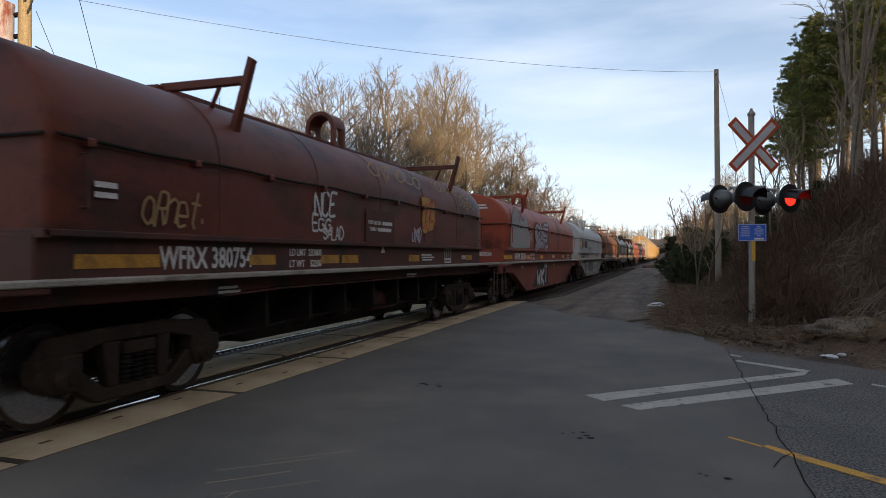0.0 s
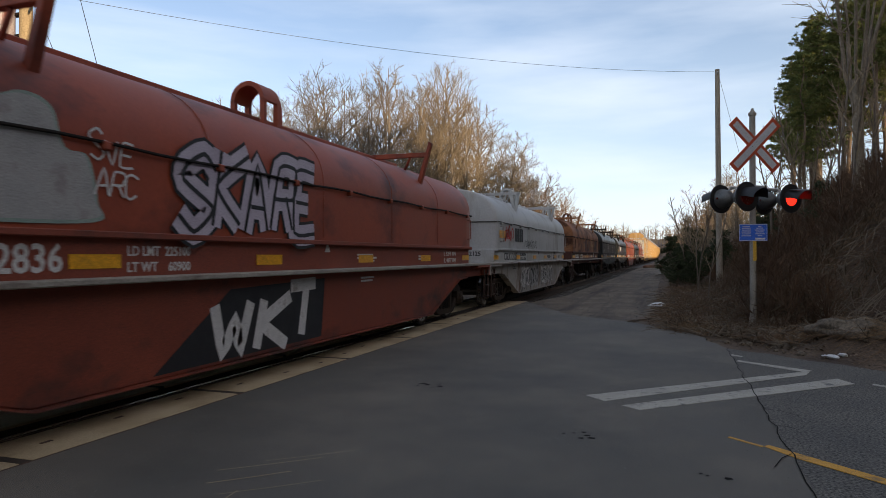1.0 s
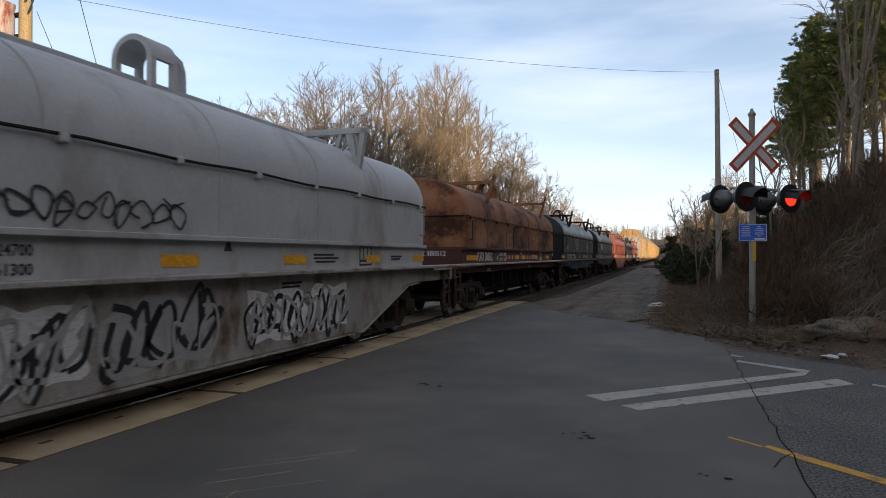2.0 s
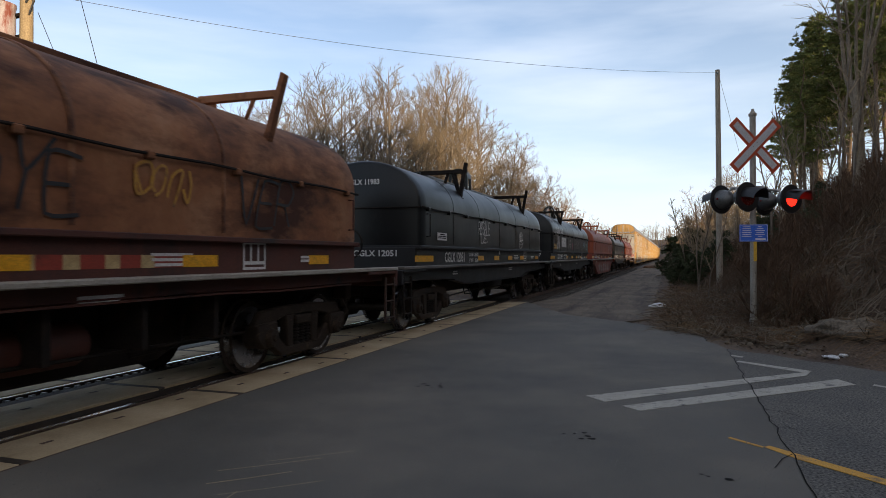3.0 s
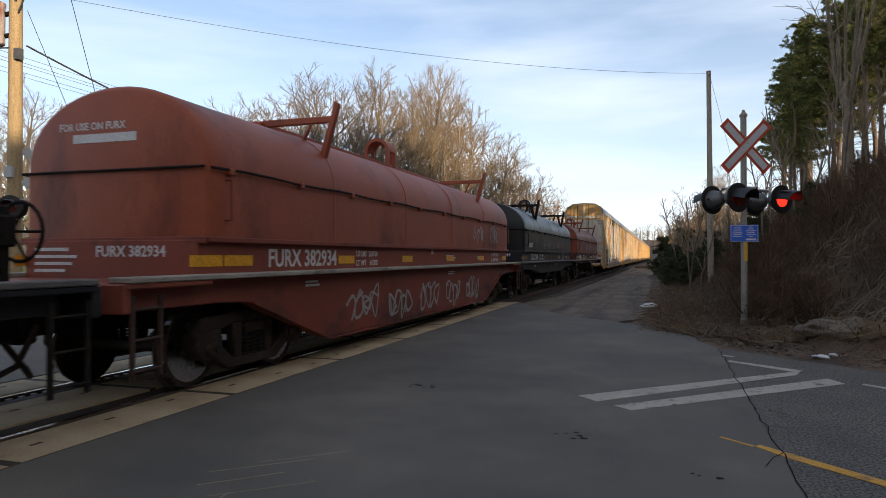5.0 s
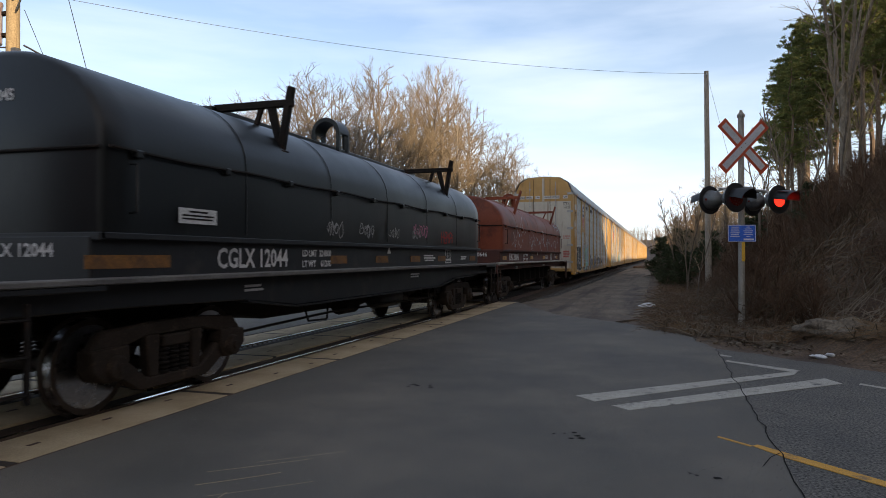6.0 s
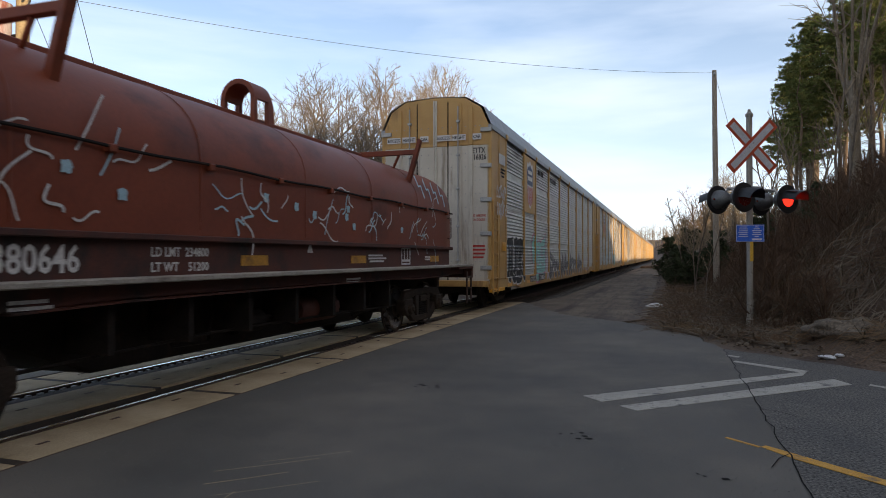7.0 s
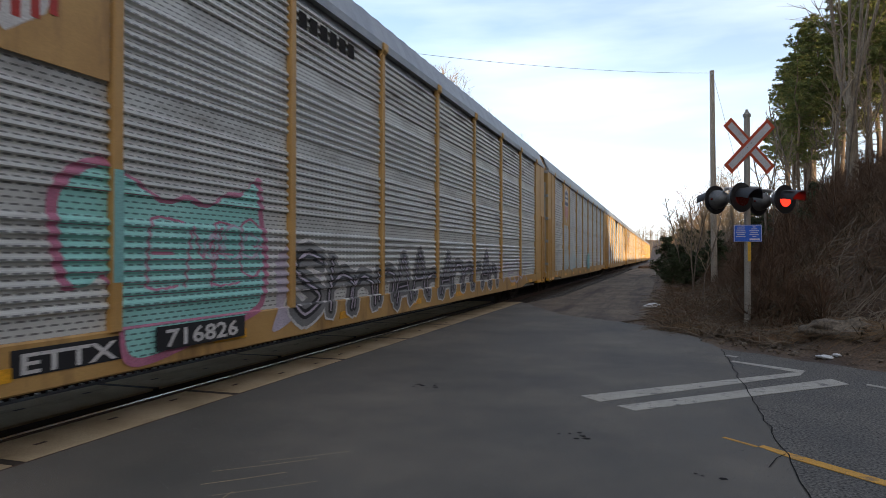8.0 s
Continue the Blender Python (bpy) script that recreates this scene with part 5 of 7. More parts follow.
    tag("LAKAi", 1.05, 0.34, 0.045, BLUE_PAINT, c, side_at(1.288, 10.35 - h, 1.96), 55)
    tag("TKO", 0.7, 0.32, 0.045, BLUE_PAINT, c, side_at(1.288, 11.55 - h, 1.86), 56)
    scrawl(57, 0.35, 0.3, 0.04, 3, PINK_PAINT, c, side_at(1.288, 5.9 - h, 1.85))
    part("notice", Shape().box(0, 0.75, 0, 0.22, 0, 0.004), AMBER_OLD, c, "yellow notice plate", at=side_at(1.285, -h + 0.3, 1.82), smooth=False)
    put(c, 85.65, SHORT)

    c = build_coil_car("faded red covered coil railcar with a deep side sill", "FURX 382934", LONG, "belly", RED_LIGHT, SILL_RED, SILL_RED, LEDGE_PALE, INK, AMBER, seams=(-4.5, -1.5, 1.5, 4.5), vee=False, lay=LAYOUT["long"])
    for k in range(5):
        scrawl(61 + k, 1.2, 0.55, 0.05, 4, PALE_PAINT, c, side_at(1.244, -4.0 + 1.7 * k, 0.42))
    scrawl(66, 1.0, 0.4, 0.05, 4, PALE_PAINT, c, side_at(1.288, 3.4, 1.9))
    writing("FOR USE ON FURX", 0.12, INK, c, front_at(-0.75, -g - 0.004, 2.95), 0.95)
    bars([(0, 0, 0.9, 0.1)], INK, c, front_at(-0.55, -g - 0.004, 2.80))
    scrawl(67, 0.9, 0.5, 0.03, 4, PALE_PAINT, c, side_at(1.288, 5.2, 1.85))
    writing("L 52FT 6IN", 0.13, INK, c, side_at(1.214, g - 1.9, 1.50), 0.85)
    writing("IL 48FT 0IN", 0.13, INK, c, side_at(1.214, g - 1.9, 1.35), 0.85)
    put(c, 101.65, LONG)

    c = build_coil_car("black covered coil railcar with faint tags", "CGLX 12044", SHORT, "flat", BLACK, SILL_BLACK, SILL_BLACK, LEDGE_DARK, INK, RUSTY_AMBER, load=("224800", "61200"))
    for k in range(4):
        scrawl(71 + k, 0.5, 0.22, 0.018, 4, PALE_PAINT, c, side_at(1.288, 4.2 - h + 1.2 * k, 1.82))
    scrawl(75, 0.8, 0.25, 0.022, 5, PINK_PAINT, c, side_at(1.288, 7.9 - h, 1.9))
    tag("HEMRi", 0.95, 0.24, 0.035, RED_PAINT, c, side_at(1.288, 9.7 - h, 1.80), 76)
    part("notice", Shape().box(0, 0.62, 0, 0.16, 0, 0.003), INK, c, "white notice plate", at=side_at(1.288, -h + 0.98, 1.84), smooth=False)
    bars([(0.16, 0.115, 0.3, 0.02), (0.05, 0.075, 0.52, 0.018), (0.05, 0.04, 0.5, 0.018)], STEEL_DARK, c, side_at(1.2915, -h + 0.98, 1.84))
    writing("CGLX 12045", 0.15, INK, c, front_at(-0.5, -h - 0.004, 2.95), 0.75)
    put(c, 119.35, SHORT)

    c = build_coil_car("maroon covered coil railcar with pale scrawls along its side", "FURX 380646", SHORT, "shallow", MAROON, SILL_BROWN, SILL_BROWN, LEDGE_PALE, INK, AMBER_OLD, vee=False, lay=LAYOUT["maroon"], load=("234800", "51200"))
    scatter_marks(c, h, 81, "w", 30, 1.78, 2.75)
    scatter_marks(c, h, 85, "b", 14, 1.78, 2.6)
    scatter_marks(c, h, 82, "b", 9, 1.78, 2.5)
    r = random.Random(84)
    for k in range(10):
        blob(900 + k, 0.12, 0.12, 5, BLUE_PAINT, c, side_at(1.284, r.uniform(-5, 3.5), r.uniform(1.8, 2.2)))
    for k in range(4):
        s = Shape()
        ribbon(s, [(0, 0.45), (0.16, 0.24), (0.30, 0.26), (0.42, 0.02)], 0.05, 0.002)
        part("graffiti", s, BLUE_PAINT, c, at=arc_at(h - 2.2 + 0.42 * k, 8 - 1.5 * k, 0.02), smooth=False)
    bars([(0, 0.1, 0.5, 0.04), (0, 0.0, 0.35, 0.04)], INK, c, front_at(-0.6, -h - 0.004, 2.1))
    put(c, 135.3, SHORT)


build_coil_cars()
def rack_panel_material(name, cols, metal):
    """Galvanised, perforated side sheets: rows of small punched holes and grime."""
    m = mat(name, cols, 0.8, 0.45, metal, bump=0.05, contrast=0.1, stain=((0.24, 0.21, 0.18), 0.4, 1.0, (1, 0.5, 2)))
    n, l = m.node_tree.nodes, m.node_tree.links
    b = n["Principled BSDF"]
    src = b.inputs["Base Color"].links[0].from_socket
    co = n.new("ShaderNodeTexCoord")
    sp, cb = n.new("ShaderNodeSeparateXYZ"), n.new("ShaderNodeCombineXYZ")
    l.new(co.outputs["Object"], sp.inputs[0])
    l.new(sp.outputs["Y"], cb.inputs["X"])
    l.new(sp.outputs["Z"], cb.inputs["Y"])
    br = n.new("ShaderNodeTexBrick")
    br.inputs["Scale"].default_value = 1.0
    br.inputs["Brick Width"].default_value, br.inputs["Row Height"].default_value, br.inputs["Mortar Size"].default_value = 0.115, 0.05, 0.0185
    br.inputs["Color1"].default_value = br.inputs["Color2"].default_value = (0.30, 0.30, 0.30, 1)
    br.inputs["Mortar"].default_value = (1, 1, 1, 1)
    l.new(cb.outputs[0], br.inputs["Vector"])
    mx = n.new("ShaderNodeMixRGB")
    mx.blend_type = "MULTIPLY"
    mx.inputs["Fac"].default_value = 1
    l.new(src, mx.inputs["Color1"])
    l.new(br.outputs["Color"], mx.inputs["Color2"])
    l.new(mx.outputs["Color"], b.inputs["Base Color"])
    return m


PERFORATED = rack_panel_material("perforated_sheet", [(0.52, 0.53, 0.50), (0.69, 0.70, 0.66)], 0.15)
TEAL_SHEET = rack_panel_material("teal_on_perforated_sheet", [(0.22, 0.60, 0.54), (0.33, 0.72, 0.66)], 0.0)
RACK_LEN, RACK_PITCH = 27.6, 28.55
BAYS = [1.70] + [4.36, 6.36] + [6.36 + 2.83 * i for i in range(1, 6)] + [23.2, 25.9]


def rack_profile():
    """The sheet's section: horizontal ribs in four tiers parted by flat bands."""
    prof, z = [], 0.88
    for tier in range(4):
        prof += [(0.0, z), (0.0, z + 0.16)]
        z += 0.16
        for i in range(8):
            prof += [(0.0, z + 0.012), (0.034, z + 0.028), (0.030, z + 0.056), (0.0, z + 0.088)]
            z += 0.1
        z += 0.015
    return prof


RIBS = rack_profile()


def rack_panel_mesh(w):
    s, k = Shape(), len(RIBS)
    s.add([(x, 0, q) for x, q in RIBS] + [(x, w, q) for x, q in RIBS], [(i, k + i, k + i + 1, i + 1) for i in range(k - 1)])
    return s.mesh("side_sheet", PERFORATED, False)


def on_ribs(s, poly, lift, dz=0.014):
    """Fills an outline (y, z) with paint that follows the ribs."""
    zs = [q[1] for q in poly]
    z = min(zs) + 1e-4
    def spans(h):
        cut = []
        for (ay, az), (by, bz) in zip(poly, poly[1:] + poly[:1]):
            if (az > h) != (bz > h):
                cut.append(ay + (by - ay) * (h - az) / (bz - az))
        return sorted(cut)
    def out(h):
        return 1.505 + lift + (float(np.interp(h, [q[1] for q in RIBS], [q[0] for q in RIBS])) if h > 0.88 else 0.042)
    while z < max(zs):
        top = min(z + dz, max(zs) - 1e-4)
        a, b = spans(z), spans(top)
        if len(a) != len(b):
            b = a
        for i in range(0, len(a) - 1, 2):
            s.add([(out(z), a[i], z), (out(z), a[i + 1], z), (out(top), b[i + 1], top), (out(top), b[i], top)], [(0, 1, 2, 3)])
        z += dz


def rib_patch(pts, material, parent, y0, lift, label=""):
    s = Shape()
    on_ribs(s, [(y + y0, z) for y, z in closed_curve(pts)], lift)
    return part("graffiti", s, material, parent, label, smooth=False)


def rib_letters(lines, width, material, parent, y0, z0, lift, label=""):
    """Broad sprayed strokes that follow the ribs."""
    s, n = Shape(), 0
    for pts in lines:
        for a, b in zip(pts, pts[1:]):
            d = (b - a)
            if d.length < 1e-5:
                continue
            d = d.normalized() * width * 0.32
            q = Vector((-d.y, d.x)).normalized() * width / 2
            n += 1
            on_ribs(s, [(p.x + y0, p.y + z0) for p in (a - d + q * 0.6, a + q, b + q, b + d + q * 0.6, b + d - q * 0.6, b - q, a - q, a - d - q * 0.6)], lift + 0.00025 * (n % 12), 0.02)
    return part("graffiti", s, material, parent, label, smooth=False)


def rack_end(y, q):
    """The outline of the end, at y."""
    return [(x, y, z) for x, z in ((-1.5, 0.75), (1.5, 0.75), (1.5, 4.95), (1.28, 5.45), (0.85, 5.72), (0, 5.79), (-0.85, 5.72), (-1.28, 5.45), (-1.5, 4.95))]


def build_autorack(label, shield, number, art, yellow_side=False):
    car = thing("autorack_car", label, "railcar", "autorack cars of the train")
    h = RACK_LEN / 2
    inner = Shape()
    a, b = rack_end(-h + 0.12, -1), rack_end(h - 0.12, 1)
    k = len(a)
    inner.add([(x * 0.985, y, z - 0.03) for x, y, z in a] + [(x * 0.985, y, z - 0.03) for x, y, z in b], [(i, (i + 1) % k, k + (i + 1) % k, k + i) for i in range(k)] + [tuple(range(k - 1, -1, -1)), tuple(range(k, 2 * k))])
    part("body_shell", inner, YELLOW_CAR if yellow_side else ROOF_CAR, car, smooth=False)
    roof = Shape()
    n = 92
    ring = [(1.56, 4.97), (1.34, 5.47), (0.88, 5.745), (0, 5.80), (-0.88, 5.745), (-1.34, 5.47), (-1.56, 4.97)]
    v, f = [], []
    for i in range(n + 1):
        y = -h + RACK_LEN * i / n
        up = 0.018 if i % 2 else 0.0
        v += [(x, y, z + up) for x, z in ring]
    m = len(ring)
    f = [(i * m + j, (i + 1) * m + j, (i + 1) * m + j + 1, i * m + j + 1) for i in range(n) for j in range(m - 1)]
    part("roof", roof.add(v, f), ROOF_CAR, car, "galvanised corrugated roof", smooth=False)
    for side in (1, -1):
        for y0, y1 in zip(BAYS, BAYS[1:]):
            w = round(y1 - y0, 2)
            p = part("side_sheet", shared(("sheet", w), lambda: rack_panel_mesh(w)), None, car, at=pose(side * 1.505, (y0 - h) if side > 0 else (y1 - h), 0, 0, 0, 0 if side > 0 else 180))
            if w < 2.2 and side > 0 and shield:
                part("herald_plate", Shape().box(0.036, 0.048, 0.05, w - 0.08, 2.95, 4.82), YELLOW_CAR, p, smooth=False)
                out = [(0.0, 0.95), (0.12, 1.10), (0.30, 1.06), (0.5, 1.16), (0.70, 1.06), (0.88, 1.10), (1.0, 0.95), (0.93, 0.45), (0.80, 0.16), (0.5, 0.0), (0.20, 0.16), (0.07, 0.45)]
                at = side_at(0.05, 0.42, 3.08)
                part("herald", Shape().prism([(u * 1.10, q * 1.42) for u, q in out], 0, 0.002, "z"), WHITE_PAINT, p, "shield-shaped emblem", at=at, smooth=False)
                part("herald", Shape().prism([(0.06 + u * 0.98, 0.78 + (q - 0.62) * 1.36) for u, q in out if q > 0.9] + [(1.0, 0.80), (0.10, 0.80)], 0.002, 0.004, "z"), NAVY, p, at=at, smooth=False)
                s = Shape()
                for i in range(6):
                    x = 0.12 + 0.158 * i
                    s.box(x, x + 0.075, 0.28 - 0.16 * math.sin(math.pi * (i + 0.5) / 6), 0.76, 0.002, 0.004)
                part("herald", s, RED_PAINT, p, at=at, smooth=False)
                part("herald", Shape().box(0.2, 0.9, 1.18, 1.30, 0.004, 0.006).box(0.16, 0.94, 0.96, 1.10, 0.004, 0.006), WHITE_PAINT, p, at=at, smooth=False)
        for y in BAYS:
            part("side_post", shared("post", lambda: Shape().box(-0.02, 0.075, -0.06, 0.06, 0.86, 4.86).prism([(0.0, 4.72), (0.12, 4.86), (0.12, 4.98), (0.0, 4.98)], -0.09, 0.09, "y").mesh("side_post", YELLOW_CAR, False, 0.012)), None, car, at=pose(side * 1.5, y - h, 0, 0, 0, 0 if side > 0 else 180))
        part("top_rail", Shape().box(min(side * 1.47, side * 1.585), max(side * 1.47, side * 1.585), -h, h, 4.86, 4.985), ROOF_CAR, car, smooth=False)
        sill = [(-h + 0.05, 0.88), (h - 0.05, 0.88), (h - 0.05, 0.62), (h - 3.4, 0.60), (h - 4.0, 0.50), (-h + 4.0, 0.50), (-h + 3.4, 0.60), (-h + 0.05, 0.62)]
        part("side_sill", Shape().prism(sill, side * 1.44, side * 1.54), YELLOW_CAR, car, bevel=0.015)
        for e in (-1, 1):
            part("end_panel", Shape().box(min(side * 1.44, side * 1.56), max(side * 1.44, side * 1.56), min(e * h, e * (h - 1.66)), max(e * h, e * (h - 1.66)), 0.88, 4.9).box(min(side * 1.5, side * 1.58), max(side * 1.5, side * 1.58), min(e * (h - 0.82), e * (h - 0.92)), max(e * (h - 0.82), e * (h - 0.92)), 0.9, 4.9), YELLOW_CAR, car, bevel=0.015)
            lad = part("ladder", Shape().box(min(side * 1.56, side * 1.60), max(side * 1.56, side * 1.60), e * (h - 0.12) - 0.025, e * (h - 0.12) + 0.025, 0.5, 3.0).box(min(side * 1.56, side * 1.60), max(side * 1.56, side * 1.60), e * (h - 0.62) - 0.025, e * (h - 0.62) + 0.025, 0.5, 3.0), YELLOW_CAR, car, bevel=0.008)
            for i in range(8):
                part("rung", shared("rack_rung", lambda: Shape().tube([(0, -0.25, 0), (0, 0.25, 0)], 0.014, 6).mesh("rung", YELLOW_CAR)), None, lad, at=pose(side * 1.59, e * (h - 0.37), 0.6 + 0.32 * i))
            part("sill_step", Shape().box(min(side * 1.46, side * 1.57), max(side * 1.46, side * 1.57), min(e * (h - 0.1), e * (h - 1.5)), max(e * (h - 0.1), e * (h - 1.5)), 0.54, 0.64), AMBER if side > 0 else YELLOW_CAR, car, bevel=0.01)
    for e in (-1, 1):
        y0, y1 = sorted((e * (h - 0.12), e * (h + 0.0)))
        low = Shape().prism([(-1.5, 0.78), (1.5, 0.78), (1.5, 4.45), (-1.5, 4.45)], y0, y1, "y")
        door = part("end_door", low, WHITE_CAR, car, "white end doors with vertical ribs", bevel=0.01)
        top = Shape().prism([(-1.5, 4.452), (1.5, 4.452), (1.5, 4.95), (1.28, 5.45), (0.85, 5.72), (0, 5.78), (-0.85, 5.72), (-1.28, 5.45), (-1.5, 4.95)], y0, y1, "y")
        part("end_door_top", top, YELLOW_CAR, door, "yellow door top", bevel=0.01)
        ye = e * (h + 0.0)
        for x, w, z1 in ((-1.02, 0.06, 5.5), (-0.78, 0.04, 5.6), (-0.03, 0.026, 5.7), (0.03, 0.026, 5.7), (0.72, 0.04, 5.6), (1.0, 0.06, 5.5)):
            part("door_rib", Shape().box(x - w, x + w, min(ye, ye + e * 0.04), max(ye, ye + e * 0.04), 0.82, 4.45), WHITE_CAR, door, bevel=0.012)
            part("door_rib", Shape().box(x - w, x + w, min(ye, ye + e * 0.04), max(ye, ye + e * 0.04), 4.455, z1), YELLOW_CAR if abs(x) > 0.1 else WHITE_CAR, door, bevel=0.012)
        for x in (-0.52, 0.36):
            part("door_gap", Shape().box(x - 0.015, x + 0.015, min(ye, ye + e * 0.004), max(ye, ye + e * 0.004), 0.82, 5.65), STEEL_DARK, door, smooth=False)
        for x in (-0.72, 0.66):
            part("locking_rod", Shape().tube([(x, ye + e * 0.07, 0.9), (x, ye + e * 0.07, 5.5)], 0.018, 6), GALV, door)
            for z in (1.4, 2.3, 3.3, 4.2, 5.1):
                part("rod_bracket", shared("rodb", lambda: Shape().box(-0.05, 0.05, -0.05, 0.05, -0.03, 0.03).mesh("rod_bracket", GALV, False, 0.01)), None, door, at=pose(x, ye + e * 0.05, z))
        for x in (-1.42, 1.42):
            for z in (1.2, 2.1, 3.0, 3.9, 4.85):
                part("hinge", shared("hinge", lambda: Shape().box(-0.15, 0.15, -0.035, 0.035, -0.055, 0.055).mesh("hinge", GALV, False, 0.01)), None, door, at=pose(x, ye + e * 0.02, z))
        riv = Shape()
        for x in (-1.25, -1.12, -0.9, -0.4, -0.2, 0.2, 0.45, 0.85, 1.12, 1.25):
            for z in np.arange(1.0, 5.3, 0.36):
                riv.lathe([(ye, 0.016), (ye + e * 0.012, 0.010)], (x, 0, z), "y", 6)
        part("rivets", riv, GALV, door)
        part("end_sill", Shape().box(-1.5, 1.5, min(ye, ye + e * 0.25), max(ye, ye + e * 0.25), 0.70, 0.86), YELLOW_CAR, car, bevel=0.015)
        part("coupler", Shape().box(-0.13, 0.13, min(ye, ye + e * 0.5), max(ye, ye + e * 0.5), 0.70, 0.96).box(-0.25, 0.2, min(ye + e * 0.28, ye + e * 0.5), max(ye + e * 0.28, ye + e * 0.5), 0.62, 1.02), STEEL_DARK, car, bevel=0.03)
        build_truck(car, e * (h - 3.1), roll=bool(art))
    part("deck", Shape().box(-1.44, 1.44, -h + 0.15, h - 0.15, 0.74, 0.92).box(-0.4, 0.4, -h, h, 0.5, 0.74), STEEL_DARK, car, bevel=0.02)
    s = Shape()
    for y in np.arange(-h + 2.3, h - 2, 2.83):
        part("reflector", shared("rack_refl", lambda: Shape().box(0, 0.006, -0.28, 0.28, -0.05, 0.05).mesh("reflector", AMBER, False)), None, car, at=pose(1.541, y, 0.66))
    if art:
        at = lambda y, z, x=1.60: side_at(x, y - h, z)
        for k, x in enumerate((-1.36, -0.92, -0.40, 0.08, 0.50, 1.08)):
            word = ("EXCESS", "HEIGHT", "CAR")[k % 3]
            part("sign_plate", Shape().box(-0.02, 0.37 if k % 3 < 2 else 0.22, -0.03, 0.13, 0, 0.002), WHITE_PAINT, car, at=front_at(x, -h - 0.05, 4.62), smooth=False)
            writing(word, 0.12, BLACK_PAINT, car, front_at(x, -h - 0.053, 4.63), 0.35 if k % 3 < 2 else 0.2)
        writing("ETTX", 0.2, BLACK_PAINT, car, front_at(1.04, -h - 0.006, 4.24), 0.36)
        writing("716826", 0.2, BLACK_PAINT, car, front_at(1.0, -h - 0.006, 4.06), 0.42)
        writing("NO WELDING", 0.09, RED_PAINT, car, front_at(1.02, -h - 0.006, 2.55), 0.4)
        writing("ON DOORS", 0.09, RED_PAINT, car, front_at(1.05, -h - 0.006, 2.44), 0.33)
        bars([(0, 0.3, 0.38, 0.05), (0, 0.2, 0.4, 0.05), (0.02, 0.1, 0.36, 0.05), (0.05, 0.0, 0.3, 0.05)], RED_PAINT, car, front_at(1.0, -h - 0.006, 1.45))
        part("label_plate", Shape().box(0, 0.75, 0, 0.28, 0, 0.003), WHITE_PAINT, car, at=side_at(1.585, -h + 0.75, 4.05), smooth=False)
        bars([(0, 0.14, 0.5, 0.05), (0, 0.05, 0.45, 0.05), (0.1, -0.05, 0.3, 0.05)], STEEL_DARK, car, side_at(1.585, -h + 0.95, 3.75))
        part("notice", Shape().box(0, 0.42, 0, 0.25, 0, 0.003), AMBER, car, "yellow notice plate", at=side_at(1.585, -h + 1.15, 1.65), smooth=False)
        scrawl(101, 1.05, 0.42, 0.04, 6, WHITE_PAINT, car, side_at(1.585, -h + 0.45, 3.05))
        scrawl(102, 1.1, 0.4, 0.055, 6, WHITE_PAINT, car, side_at(1.587, -h + 0.55, 2.6))
        # black letters with white edge, a teal piece, and a long run of pale outlines
        name = handstyle("TUEK", 2.55, 0.98, 110, 0.1)
        rib_letters(name, 0.50, WHITE_PAINT, car, -h + 1.95, 0.84, 0.008)
        rib_letters(name, 0.40, BLACK_PAINT, car, -h + 1.95, 0.84, 0.012, "black block-letter graffiti with a white edge")
        rib_letters(handstyle("TUEK", 2.55, 0.86, 112, 0.1), 0.035, WHITE_PAINT, car, -h + 2.05, 0.90, 0.017)
        part("number_plate", Shape().box(0, 1.05, 0, 0.2, 0, 0.003), BLACK_PAINT, car, at=side_at(1.542, -h + 5.4, 0.63), smooth=False)
        writing("ETTX", 0.21, WHITE_PAINT, car, side_at(1.548, -h + 5.48, 0.65), 0.9)
        edge = [(0.0, 1.95), (0.2, 2.17), (0.5, 2.24), (0.8, 2.13), (1.15, 1.98), (1.45, 2.04), (1.75, 1.98), (2.05, 2.12), (2.3, 2.14), (2.6, 2.32), (2.68, 2.02), (2.76, 1.6), (2.76, 1.15), (2.6, 0.92), (1.7, 0.74), (0.75, 0.62), (0.62, 1.08), (0.45, 1.34), (0.15, 1.24), (0.02, 1.5)]
        rib_patch([(1.4 + (y - 1.4) * 1.07, 1.45 + (z - 1.45) * 1.09) for y, z in edge], PINK_PAINT, car, -h + 5.82, 0.005)
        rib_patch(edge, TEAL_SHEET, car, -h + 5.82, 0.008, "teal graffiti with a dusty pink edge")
        part("graffiti", Shape().box(0, 0.11, 0, 0.95, 0, 0.002), TEAL_PAINT, car, at=side_at(1.578, -h + 6.305, 1.28), smooth=False)
        rib_letters(handstyle("EMEG", 1.9, 0.62, 121, 0.2), 0.03, PINK_PAINT, car, -h + 6.75, 1.25, 0.012)
        rib_letters(handstyle("oCa", 1.0, 0.4, 122, 0.3), 0.035, LILAC_PAINT, car, -h + 7.5, 1.45, 0.013)
        part("number_plate", Shape().box(0, 1.35, 0, 0.22, 0, 0.003), BLACK_PAINT, car, at=side_at(1.582, -h + 6.8, 0.64), smooth=False)
        writing(number, 0.22, WHITE_PAINT, car, side_at(1.588, -h + 6.92, 0.67), 1.1)
        rib_patch([(0.0, 0.62), (0.15, 0.95), (0.1, 1.4), (0.35, 1.62), (0.75, 1.70), (1.15, 1.62), (1.2, 1.1), (0.7, 0.9), (0.4, 0.7)], LILAC_PAINT, car, -h + 8.75, 0.005)
        run = handstyle("S", 0.75, 0.86, 130, 0.3) + [[Vector((q.x + 0.95, q.y)) for q in line] for line in handstyle("hnnAAnAnnrAn", 9.9, 0.72, 133, 0.3)]
